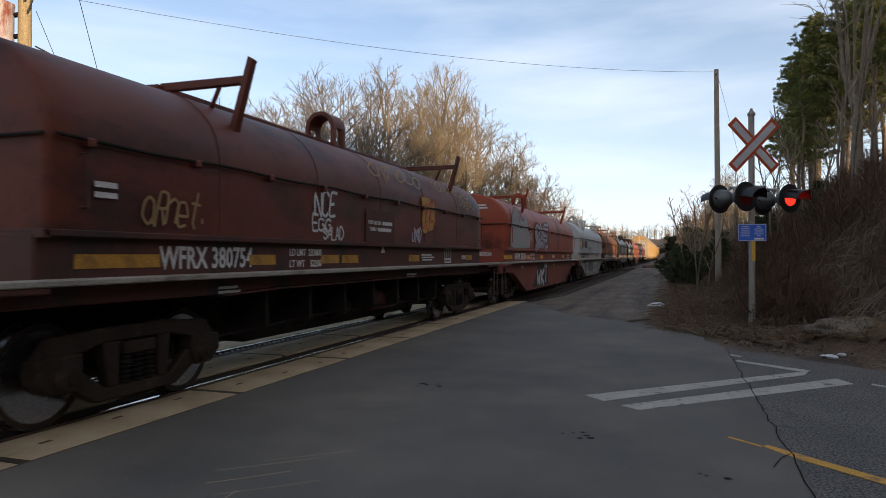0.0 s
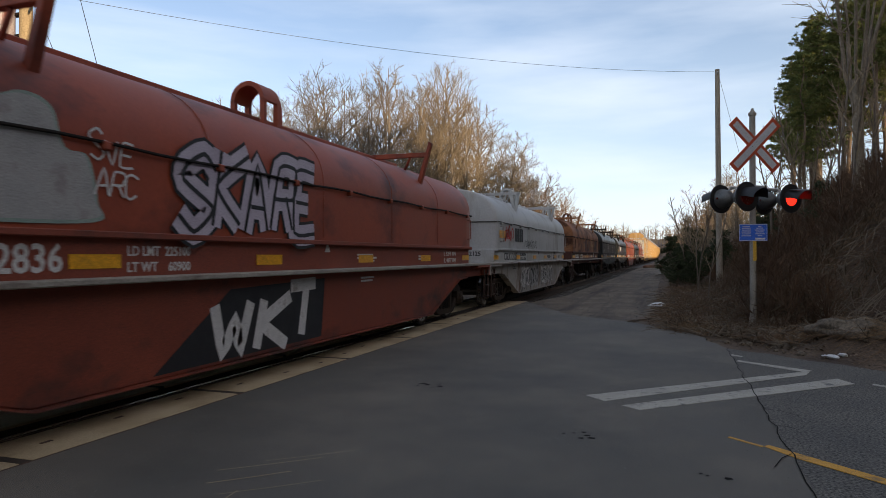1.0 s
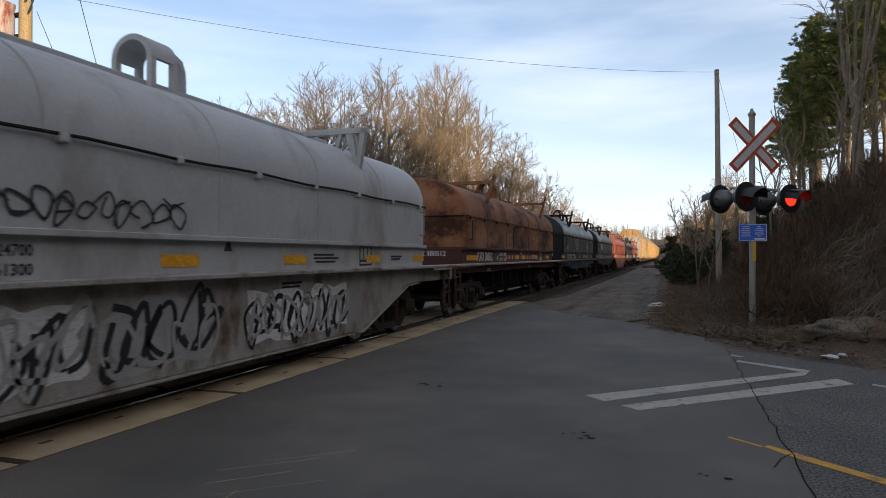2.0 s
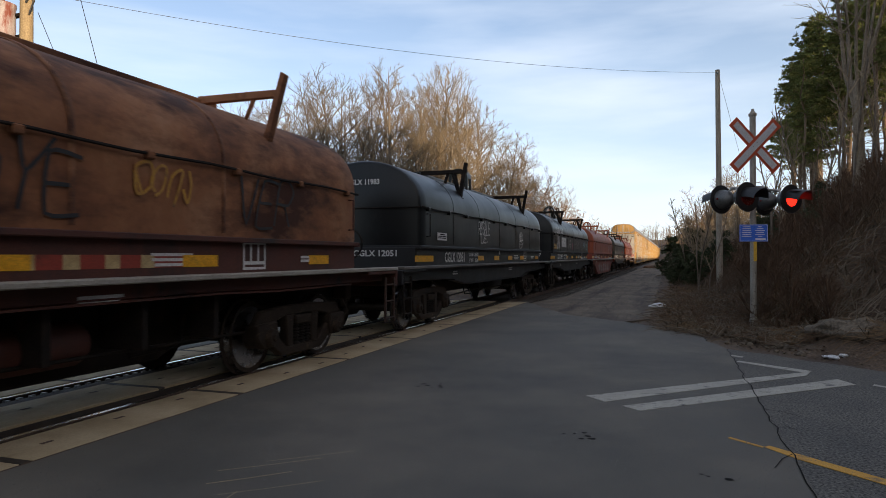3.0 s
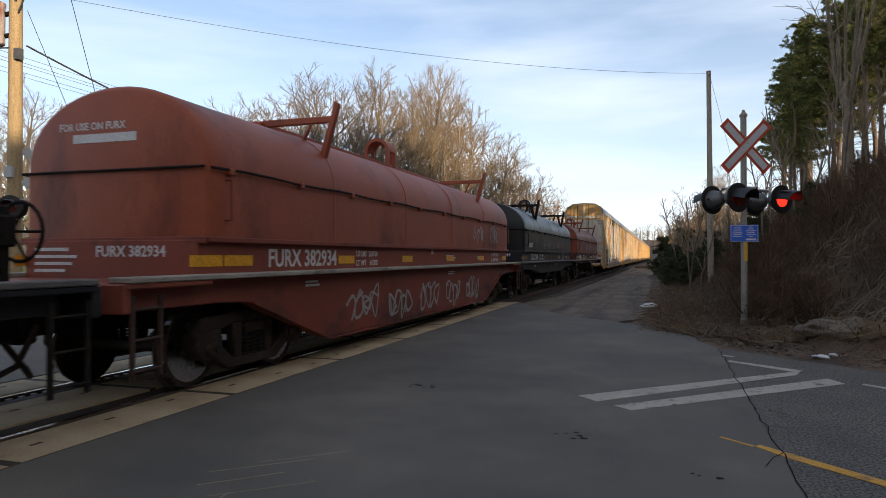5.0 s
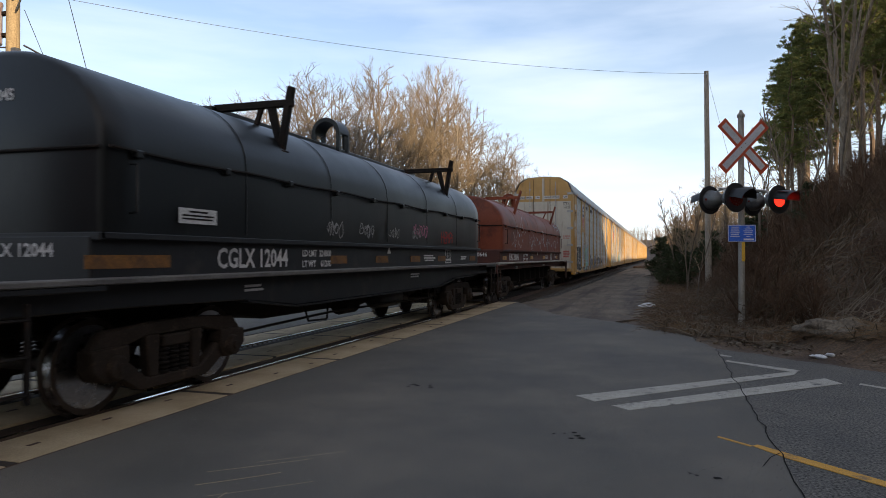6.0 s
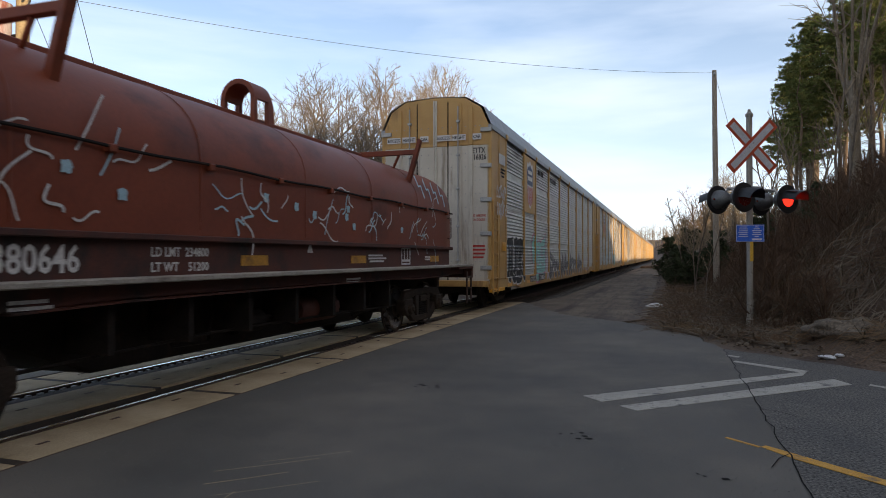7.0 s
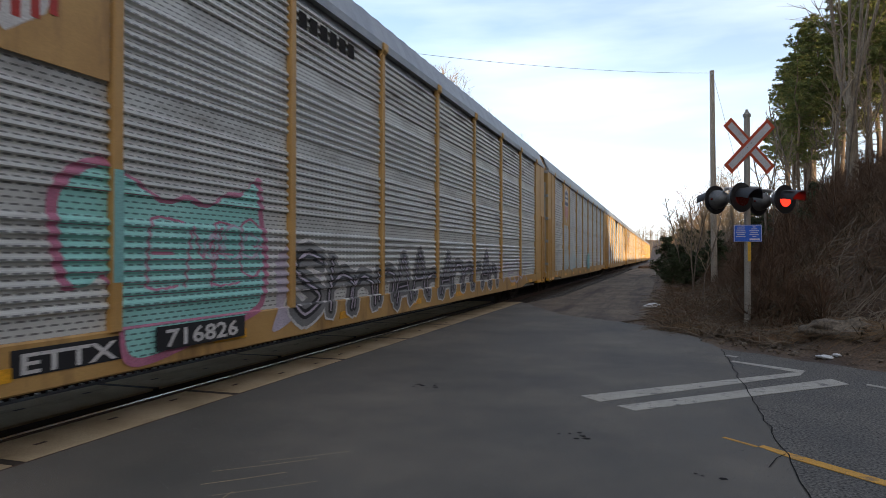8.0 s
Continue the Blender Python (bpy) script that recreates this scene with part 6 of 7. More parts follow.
        rib_letters(run, 0.40, WHITE_PAINT, car, -h + 9.2, 0.76, 0.007)
        rib_letters(run, 0.32, SPRAY_SLATE, car, -h + 9.2, 0.76, 0.0105, "long run of grey letters outlined in white and black")
        rib_letters(run, 0.13, BLACK_PAINT, car, -h + 9.2, 0.76, 0.014)
        rib_letters(run, 0.035, LILAC_PAINT, car, -h + 9.2, 0.76, 0.0175)
        rib_letters(handstyle("RneOSt", 4.2, 0.8, 135, 0.2), 0.07, LILAC_PAINT, car, -h + 20.2, 0.75, 0.009)
        bars([(0, 0, 0.2, 0.2), (0.28, 0, 0.2, 0.2), (0.56, 0, 0.2, 0.2), (0.84, 0, 0.2, 0.2), (1.12, 0, 0.2, 0.2), (1.4, 0, 0.2, 0.2)], STEEL_DARK, car, at(9.35, 4.42, 1.545), "slogan")
        bars([(0, 0, 0.2, 0.2), (0.28, 0, 0.2, 0.2), (0.56, 0, 0.2, 0.2), (0.84, 0, 0.2, 0.2)], STEEL_DARK, car, at(6.9, 4.42, 1.545), "slogan")
    return car


def build_autoracks():
    y = 151.0
    for i in range(8):
        lab = "yellow and galvanised-grey autorack railcar covered in graffiti" if i == 0 else "tall yellow and grey autorack railcar far along the track"
        c = build_autorack(lab, i in (0, 1, 3), "716826", i == 0, yellow_side=i == 2)
        if i == 1:
            scrawl(141, 1.2, 0.9, 0.07, 4, WHITE_PAINT, c, side_at(1.585, -RACK_LEN / 2 + 2.2, 0.8))
            scrawl(142, 5.0, 0.8, 0.06, 12, BLUE_PAINT, c, side_at(1.585, -RACK_LEN / 2 + 4.2, 0.8))
            blob(143, 1.4, 1.0, 5, TEAL_PAINT, c, side_at(1.582, -RACK_LEN / 2 + 14, 0.7))
        CARS.append((c, y + RACK_LEN / 2 + RACK_PITCH * i))


build_autoracks()
# ---- crossing signal ----
SHUTTERS = []
SIGN_AT = Vector((1.58, 14.8, 0.10))


def lamp_unit(parent, at, flap):
    """One flashing lamp: dished housing, round backing plate, hood and lens, with an added swinging flap behind the
    hood that stands in for switching off. It faces -y.
    """
    body = part("lamp", Shape().lathe([(0.30, 0.02), (0.29, 0.07), (0.22, 0.14), (0.10, 0.185), (0.0, 0.20)], axis="y", seg=24), LAMP_ALU, parent, "grey domed lamp housing", at=at)
    part("backing_plate", Shape().lathe([(0.012, 0.0), (0.012, 0.285), (0.0, 0.29), (-0.012, 0.285), (-0.012, 0.0)], axis="y", seg=32), LAMP_BLACK, body, "round black backing plate")
    part("lens", Shape().lathe([(-0.013, 0.150), (-0.017, 0.147), (-0.020, 0.09), (-0.021, 0.01)], axis="y", seg=24), LENS_LIT if flap else LENS_DARK, body, "red signal lens")
    hood = Shape()
    v, n = [], 16
    for j, (dy, tilt) in enumerate(((-0.012, 0.0), (-0.20, -0.01), (-0.42, -0.05))):
        for i in range(n + 1):
            a = math.pi * (0.0 + 1.0 * i / n)
            cut = dy if j < 1 else dy * (1 - 0.22 * abs(math.cos(a)) ** 2)
            v.append((0.185 * math.cos(a), cut, 0.185 * math.sin(a) + tilt))
    w = n + 1
    f = [(j * w + i, j * w + i + 1, (j + 1) * w + i + 1, (j + 1) * w + i) for j in range(2) for i in range(n)]
    hood.add(v, f)
    hood.add([(x * 0.96, y, z * 0.96) for x, y, z in v], [tuple(reversed(q)) for q in f])
    part("hood", hood, LAMP_BLACK, body, "black visor")
    part("side_light", Shape().lathe([(0.0, 0.022), (0.02, 0.02)], (0.195, 0.10, 0.0), "x", 10), LENS_LIT if flap else LENS_DARK, body)
    # No such part in the lamp: its dark red colour imitates the lens gone out.
    if flap:
        fl = part("flap", Shape().lathe([(-0.004, 0.166), (0.0, 0.166)], (0, 0, -0.160), "y", 24), LENS_DARK, body, "added dark red flap that passes for the unlit lens", at=pose(0, -0.024, 0.160))
        SHUTTERS.append((fl, flap))
    return body


def build_signal(label, at, yaw, lamps, size=1.0, foot=0.0):
    """A post with crossbuck, two lamps on each side and a notice. yaw: its turn; lamps: which of the four flash, front pair first."""
    sig = thing("crossing_signal", label, "signal", "crossing signals", at=at @ pose(0, 0, 0, 0, 0, yaw) @ Matrix.Diagonal((size, size, size, 1)))
    part("post", Shape().lathe([(foot - 0.2, 0.062), (4.22, 0.058)], axis="z", seg=16), POST, sig, "weathered steel post")
    part("post_cap", Shape().lathe([(4.20, 0.075), (4.25, 0.078), (4.27, 0.055), (4.31, 0.03), (4.34, 0.03), (4.35, 0.01)], axis="z", seg=16), POST, sig)
    part("base_shoe", Shape().lathe([(foot - 0.25, 0.085), (foot + 0.05, 0.085), (foot + 0.08, 0.075), (foot + 0.16, 0.072), (foot + 0.18, 0.062)], axis="z", seg=14), POST, sig, "weathered cast base")
    face = pose(0, 0, 0, 0, 0, 27)
    for k, tilt in enumerate((45, -45)):
        b = part("crossbuck_blade", Shape().box(-0.67, 0.67, -0.006, 0.006, -0.12, 0.12), SIGN_RED, sig, "white blade with red border", at=face @ pose(0.0, -0.075 - 0.014 * k, 3.60) @ pose(0, 0, 0, 0, tilt, 0), bevel=0.003)
        part("white_field", Shape().box(-0.60, 0.60, -0.010, -0.006, -0.065, 0.065), SIGN_WHITE, b, smooth=False)
        part("blade_back", Shape().box(-0.667, 0.667, 0.006, 0.010, -0.117, 0.117), GALV, b, "bare grey metal back", smooth=False)
        part("back_brace", Shape().box(-0.05, 0.05, 0.010, 0.03, -0.14, 0.14), GALV, b, smooth=False)
        for x in (-0.02, 0.02):
            part("bolt", Shape().lathe([(-0.018, 0.006), (-0.008, 0.010)], (x * 3, 0, 0.02), "y", 8), STEEL_DARK, b)
    turn = 47 - 6
    arm = part("crossarm", Shape().tube([(-0.60, 0, 2.74), (0.72, 0, 2.74)], 0.03, 10).box(-0.14, 0.24, -0.09, 0.09, 2.62, 2.80), GALV, sig, "grey crossarm with junction box", at=pose(0, 0, 0, 0, 0, turn), bevel=0.012)
    for k, x in enumerate((-0.50, 0.66)):
        part("hanger", Shape().tube([(x, 0, 2.74), (x + 0.02, -0.05, 2.70), (x + 0.02, -0.12, 2.56)], 0.022, 8).tube([(x, 0, 2.74), (x, 0.12, 2.70), (x, 0.16, 2.56)], 0.022, 8), GALV, arm)
        lamp_unit(sig, pose(0, 0, 0, 0, 0, turn) @ pose(x, -0.33, 2.54), lamps[k])
        lamp_unit(sig, pose(0, 0, 0, 0, 0, turn) @ pose(x, 0.33, 2.54, 0, 0, 180), lamps[2 + k])
    board = part("notice_board", Shape().box(-0.265, 0.265, -0.004, 0.004, -0.17, 0.17), SIGN_BLUE, sig, "blue emergency notice with white writing", at=pose(0.0, -0.075, 1.86, 0, 0, 8), bevel=0.003)
    s = Shape()
    for u0, u1, z0, z1 in ((-0.258, 0.258, 0.155, 0.163), (-0.258, 0.258, -0.163, -0.155), (-0.258, -0.25, -0.16, 0.16), (0.25, 0.258, -0.16, 0.16)):
        s.box(u0, u1, -0.007, -0.004, z0, z1)
    r = random.Random(5)
    for col in (-0.23, 0.02):
        for i in range(6):
            w = r.uniform(0.06, 0.19)
            s.box(col + 0.1 - w / 2, col + 0.1 + w / 2, -0.007, -0.004, 0.118 - 0.038 * i, 0.131 - 0.038 * i)
    s.box(0.03, 0.22, -0.008, -0.004, -0.14, -0.105)
    part("writing", s, WHITE_PAINT, board, smooth=False)
    part("yellow_strip", Shape().box(0.0, 0.058, -0.068, -0.05, 1.30, 1.72), SIGN_YELLOW, sig, "yellow reflective strip")
    return sig


# lit times: the first lamp and the second take turns
SWAPS = [0.39 + 0.968 * i for i in range(8)]
BACKS = [0.88 + 0.968 * i for i in range(8)]


def flap_rows(which):
    """0 degrees: over the lens, 80 degrees: swung up under the hood."""
    def angle(t):
        first_lit = any(a <= t < b for a, b in zip(SWAPS, BACKS))
        lit = first_lit if which == "first" else not first_lit
        return -82.0 if lit else 0.0
    rows = [(0.0, angle(0.0))]
    for s in sorted(SWAPS + BACKS):
        if 0.05 < s < 7.95:
            rows += [(s - 0.02, angle(s - 0.03)), (s + 0.06, angle(s + 0.07))]
    return rows + [(8.0, angle(8.0))]


build_signal("railway crossing signal post with crossbuck and red flashing lamps", Matrix.Translation(SIGN_AT), 0, ("first", "second", "", ""))
build_signal("crossing signal beyond the track, grey back of its crossbuck showing", Matrix.Translation((-12.94, 11.45, 0.43)), 178, ("", "", "second", "first"), 0.84, -0.85)


# ---- poles and wires ----
def span(a, b, sag, n=24):
    a, b = Vector(a), Vector(b)
    return [a.lerp(b, i / n) - Vector((0, 0, sag * 4 * (i / n) * (1 - i / n))) for i in range(n + 1)]


def build_poles():
    p = thing("utility_pole", "slim weathered wooden utility pole on the bank", "utility pole", at=pose(1.95, 30, 0, 0.3, -0.4, 0))
    part("pole", Shape().lathe([(0.3, 0.13), (9.16, 0.09)], axis="z", seg=12), WOOD_POLE, p)
    part("insulator", Shape().lathe([(0, 0.03), (0.05, 0.05), (0.10, 0.03), (0.12, 0.01)], (0.0, -0.12, 8.95), "z", 8), GALV, p)
    q = thing("utility_pole", "tan wooden utility pole with a rusting transformer", "utility pole", at=pose(-14.15, 11.8, 0))
    part("pole", Shape().lathe([(-0.6, 0.17), (9.6, 0.13)], axis="z", seg=14), WOOD_POLE_TAN, q)
    part("transformer", Shape().lathe([(6.35, 0.20), (6.38, 0.235), (7.22, 0.235), (7.26, 0.25), (7.32, 0.25), (7.36, 0.16), (7.40, 0.05)], (-0.42, -0.22, 0), "z", 20), TRANSFORMER, q, "rust-streaked cylindrical transformer")
    part("bushing", Shape().lathe([(7.36, 0.03), (7.42, 0.055), (7.48, 0.03), (7.54, 0.05), (7.60, 0.03), (7.66, 0.012)], (-0.36, -0.30, 0), "z", 10), LAMP_ALU, q)
    part("mount", Shape().box(-0.32, -0.05, -0.12, 0.0, 6.55, 6.62).box(-0.32, -0.05, -0.12, 0.0, 7.05, 7.12), STEEL_DARK, q)
    s = Shape().tube([(0.1, -0.1, 7.35), (0.32, -0.12, 7.62)], 0.025, 6).tube([(0.2, -0.1, 7.1), (0.38, -0.12, 7.35)], 0.02, 6).tube([(0.38, -0.12, 7.35), (0.36, -0.12, 7.6), (0.52, -0.12, 7.7)], 0.014, 6).box(0.10, 0.24, -0.14, 0.0, 6.0, 6.25)
    part("cutout_fuse", s, LAMP_ALU, q)
    part("tag_box", Shape().box(-0.1, 0.14, -0.2, -0.13, 3.3, 3.55), GALV, q)
    for pts, rad in ((span((-14.0, 11.9, 7.64), (1.93, 29.9, 9.05), 0.5), 0.006), (span((-13.95, 11.9, 6.37), (-11.0, 17.0, 4.4), 0.12), 0.022),
                     (span((-14.1, 11.8, 6.3), (-19, 6, 6.2), 0.3), 0.02)):
        tagged(part("overhead_wire", Shape().tube(pts, rad, 5), WIRE, None, "thin black overhead wire between poles"), category="wire", group="overhead wires")
    for z in (10.75, 10.5, 10.35, 10.05, 9.85):
        tagged(part("overhead_wire", Shape().tube(span((-28, -2, z + 0.3), (-28, 64, z + 0.2), 0.35), 0.010, 4), WIRE, None, "thin black overhead wire between poles"), category="wire", group="overhead wires")
    tagged(part("guy_wire", Shape().tube([(1.95, 30, 8.9), (3.4, 30.5, 3.0)], 0.008, 4), WIRE, None, "thin guy wire running down from the pole"), category="wire")
    tagged(part("guy_wire", Shape().tube([(-13.9, 11.88, 7.17), (-13.9, 15.9, 0)], 0.007, 4), WIRE, None, "thin guy wire running down from the pole"), category="wire")
    tagged(part("guy_wire", Shape().tube([(-13.0, 11.8, 8.7), (-13.0, 14.9, 0)], 0.008, 4), WIRE, None, "thin guy wire running down from the pole"), category="wire")


build_poles()
# ---- trees and brush ----
def limb(r, base, way, length, rad, depth, shape, twig=0.007):
    """A branch with its side branches, down to twigs, all bending upward."""
    n = 4 if depth > 1 else 3 if depth else 2
    pts, p, d = [Vector(base)], Vector(base), Vector(way).normalized()
    for i in range(n):
        d = (d + Vector((r.gauss(0, 0.09), r.gauss(0, 0.09), r.gauss(0.07, 0.07)))).normalized()
        p = p + d * (length / n)
        pts.append(p.copy())
    shape.tube(pts, rad, 5 if depth > 2 else 4 if depth > 1 else 3, max(twig * 0.7, rad * 0.35), cap=False)
    if depth == 0:
        return
    for i in range(r.randint(*((0, 0), (3, 5), (5, 7), (5, 7))[depth])):
        u = (0.25 + 0.75 * r.random() ** 0.8) * n
        j = min(n - 1, int(u))
        q = pts[j].lerp(pts[j + 1], u - j)
        way = (pts[j + 1] - pts[j]).normalized()
        side = Matrix.Rotation(r.uniform(0, math.tau), 3, way) @ way.orthogonal().normalized()
        limb(r, q, way * r.uniform(0.6, 1.0) + side * r.uniform(0.6, 1.1) + Vector((0, 0, 0.1)), length * r.uniform(0.38, 0.58) * (1.15 - 0.4 * u / n), max(twig, rad * 0.5), depth - 1, shape, twig)


def bare_tree_meshes(seed, height, rad, first, spread, count, bark, twig, stems=1, steep=0.9, depth=3):
    r = random.Random(seed)
    trunk, crown = Shape(), Shape()
    for st in range(stems):
        lean = Vector((r.gauss(0, 0.12), r.gauss(0, 0.12), 1)) if stems > 1 else Vector((r.gauss(0, 0.03), r.gauss(0, 0.03), 1))
        base = Vector((r.gauss(0, 0.14), r.gauss(0, 0.14), -0.3)) if stems > 1 else Vector((0, 0, -0.3))
        pts, p, d = [base], base.copy(), lean.normalized()
        n = 10
        hh = height * r.uniform(0.85, 1.0)
        for i in range(n):
            d = (d + Vector((r.gauss(0, 0.06), r.gauss(0, 0.06), 0.03))).normalized()
            p = p + d * (hh / n)
            pts.append(p.copy())
        trunk.tube(pts, rad / stems ** 0.5, 9, 0.015)
        for i in range(count // stems):
            u = first + (0.97 - first) * (i + r.random()) / (count // stems)
            j = min(n - 1, int(u * n))
            q = pts[j].lerp(pts[j + 1], u * n - j)
            a = 2.4 * i + r.uniform(-0.5, 0.5)
            w = Vector((math.cos(a), math.sin(a), steep * r.uniform(0.7, 1.3)))
            ln = height * spread * (1.05 - 0.8 * u) * r.uniform(0.75, 1.15)
            limb(r, q, w, min(ln, (hh - q.z) * 1.2 + 1.2), rad / stems ** 0.5 * 0.45 * (1.1 - u) + 0.014, depth if u < 0.75 else min(2, depth), crown, 0.0045 if height > 6 else 0.005)
    return trunk.mesh("trunk", bark), crown.mesh("crown", twig, False)


def forked_tree_meshes(seed, height, rad, fork):
    """A single stout trunk that parts at 'fork' metres into steep stems."""
    r = random.Random(seed)
    trunk, crown = Shape(), Shape()
    trunk.tube([(0.05, 0, -0.4), (0.02, 0, 0.5), (0, 0, fork * 0.6), (-0.03, 0, fork)], rad * 1.25, 12, rad * 0.95)
    for i in range(6):
        a = math.tau * i / 6 + r.uniform(-0.3, 0.3)
        p, d = Vector((math.cos(a) * rad * 0.45, math.sin(a) * rad * 0.45, fork * r.uniform(0.72, 1.0))), Vector((math.cos(a) * r.uniform(0.14, 0.42), math.sin(a) * r.uniform(0.14, 0.42), 1)).normalized()
        pts = [p - d * 0.3]
        for j in range(8):
            p = p + d * (height - fork) / 8
            d = (d + Vector((r.gauss(0, 0.06), r.gauss(0, 0.06), 0.05))).normalized()
            pts.append(p.copy())
        trunk.tube(pts, rad * r.uniform(0.28, 0.52), 8, 0.02)
        for j in range(7):
            u = r.uniform(1.5, 7.9)
            q = pts[int(u)].lerp(pts[int(u) + 1], u - int(u))
            b = r.uniform(0, math.tau)
            limb(r, q, Vector((math.cos(b), math.sin(b), r.uniform(0.4, 1.4))), r.uniform(0.9, 2.2), 0.026, 1, crown, 0.006)
    return trunk.mesh("trunk", BARK_DARK), crown.mesh("crown", BARK_DARK, False)


TREES = {}


def bare_tree(kind, x, y, turn, label, z=None, size=1.0, group="bare trees"):
    t = thing("bare_tree", label, "tree", group, at=pose(x, y, ground_z(x, y) if z is None else z, 0, 0, turn) @ Matrix.Diagonal((size, size, size, 1)))
    part("trunk", TREES[kind][0], None, t)
    part("crown", TREES[kind][1], None, t, "leafless branches and twigs")
    return t


def clump(s, r, c, size, blades, flat=0.6):
    for i in range(blades):
        d = Vector((r.gauss(0, 1), r.gauss(0, 1), r.gauss(0.25, flat))).normalized()
        o = d.orthogonal().normalized() * size * 0.13
        o = Matrix.Rotation(r.uniform(0, 6.28), 3, d) @ o
        b = c + d * size * 0.1
        s.add([tuple(b - o), tuple(b + o), tuple(c + d * size * r.uniform(0.7, 1.2))], [(0, 1, 2)])


def pine_meshes(seed, height, rad, first, reach, whorls, bark=None, leaf=None, blades=26, size=0.25):
    r = random.Random(seed)
    trunk, crown = Shape(), Shape()
    pts = [Vector((r.gauss(0, 0.04) * i, r.gauss(0, 0.04) * i, -0.3 + height * i / 8)) for i in range(9)]
    trunk.tube(pts, rad, 10, 0.03)
    for i in range(whorls * 2):
        z = height * first * 0.35 + height * first * 0.65 * r.random()
        a = r.uniform(0, 6.28)
        trunk.tube([(0, 0, z), (math.cos(a) * 0.5, math.sin(a) * 0.5, z + 0.02), (math.cos(a) * r.uniform(0.7, 1.4), math.sin(a) * r.uniform(0.7, 1.4), z - 0.1)], 0.02, 4, 0.006, False)
    for w in range(whorls):
        u = first + (1 - first) * (w + r.random() * 0.6) / whorls
        for b in range(r.randint(3, 5)):
            a = r.uniform(0, math.tau)
            ln = reach * (1.05 - u) ** 0.7 * r.uniform(0.6, 1.25) + 0.25
            d = Vector((math.cos(a), math.sin(a), r.uniform(0.05, 0.45)))
            base = Vector((0, 0, height * u))
            tip = base + d * ln
            trunk.tube([base, base.lerp(tip, 0.5) - Vector((0, 0, 0.06 * ln)), tip], 0.035 * (1.2 - u), 4, 0.008, False)
            n = max(5, int(ln * 8.0))
            for i in range(n):
                q = base.lerp(tip, 0.30 + 0.72 * i / n) + Vector((r.gauss(0, 0.16), r.gauss(0, 0.16), r.gauss(0.02, 0.10))) * (0.6 + ln * 0.3)
                clump(crown, r, q, size * r.uniform(0.7, 1.2), blades)
    return trunk.mesh("trunk", bark or PINE_BARK), crown.mesh("crown", leaf or NEEDLES, False)


def pine(kind, x, y, turn, label, size=1.0, name="pine_tree", group="pine trees on the bank"):
    t = thing(name, label, "tree", group, at=pose(x, y, ground_z(x, y), 0, 0, turn) @ Matrix.Diagonal((size, size, size, 1)))
    part("trunk", TREES[kind][0], None, t)
    part("crown", TREES[kind][1], None, t, "dark green needle clumps")


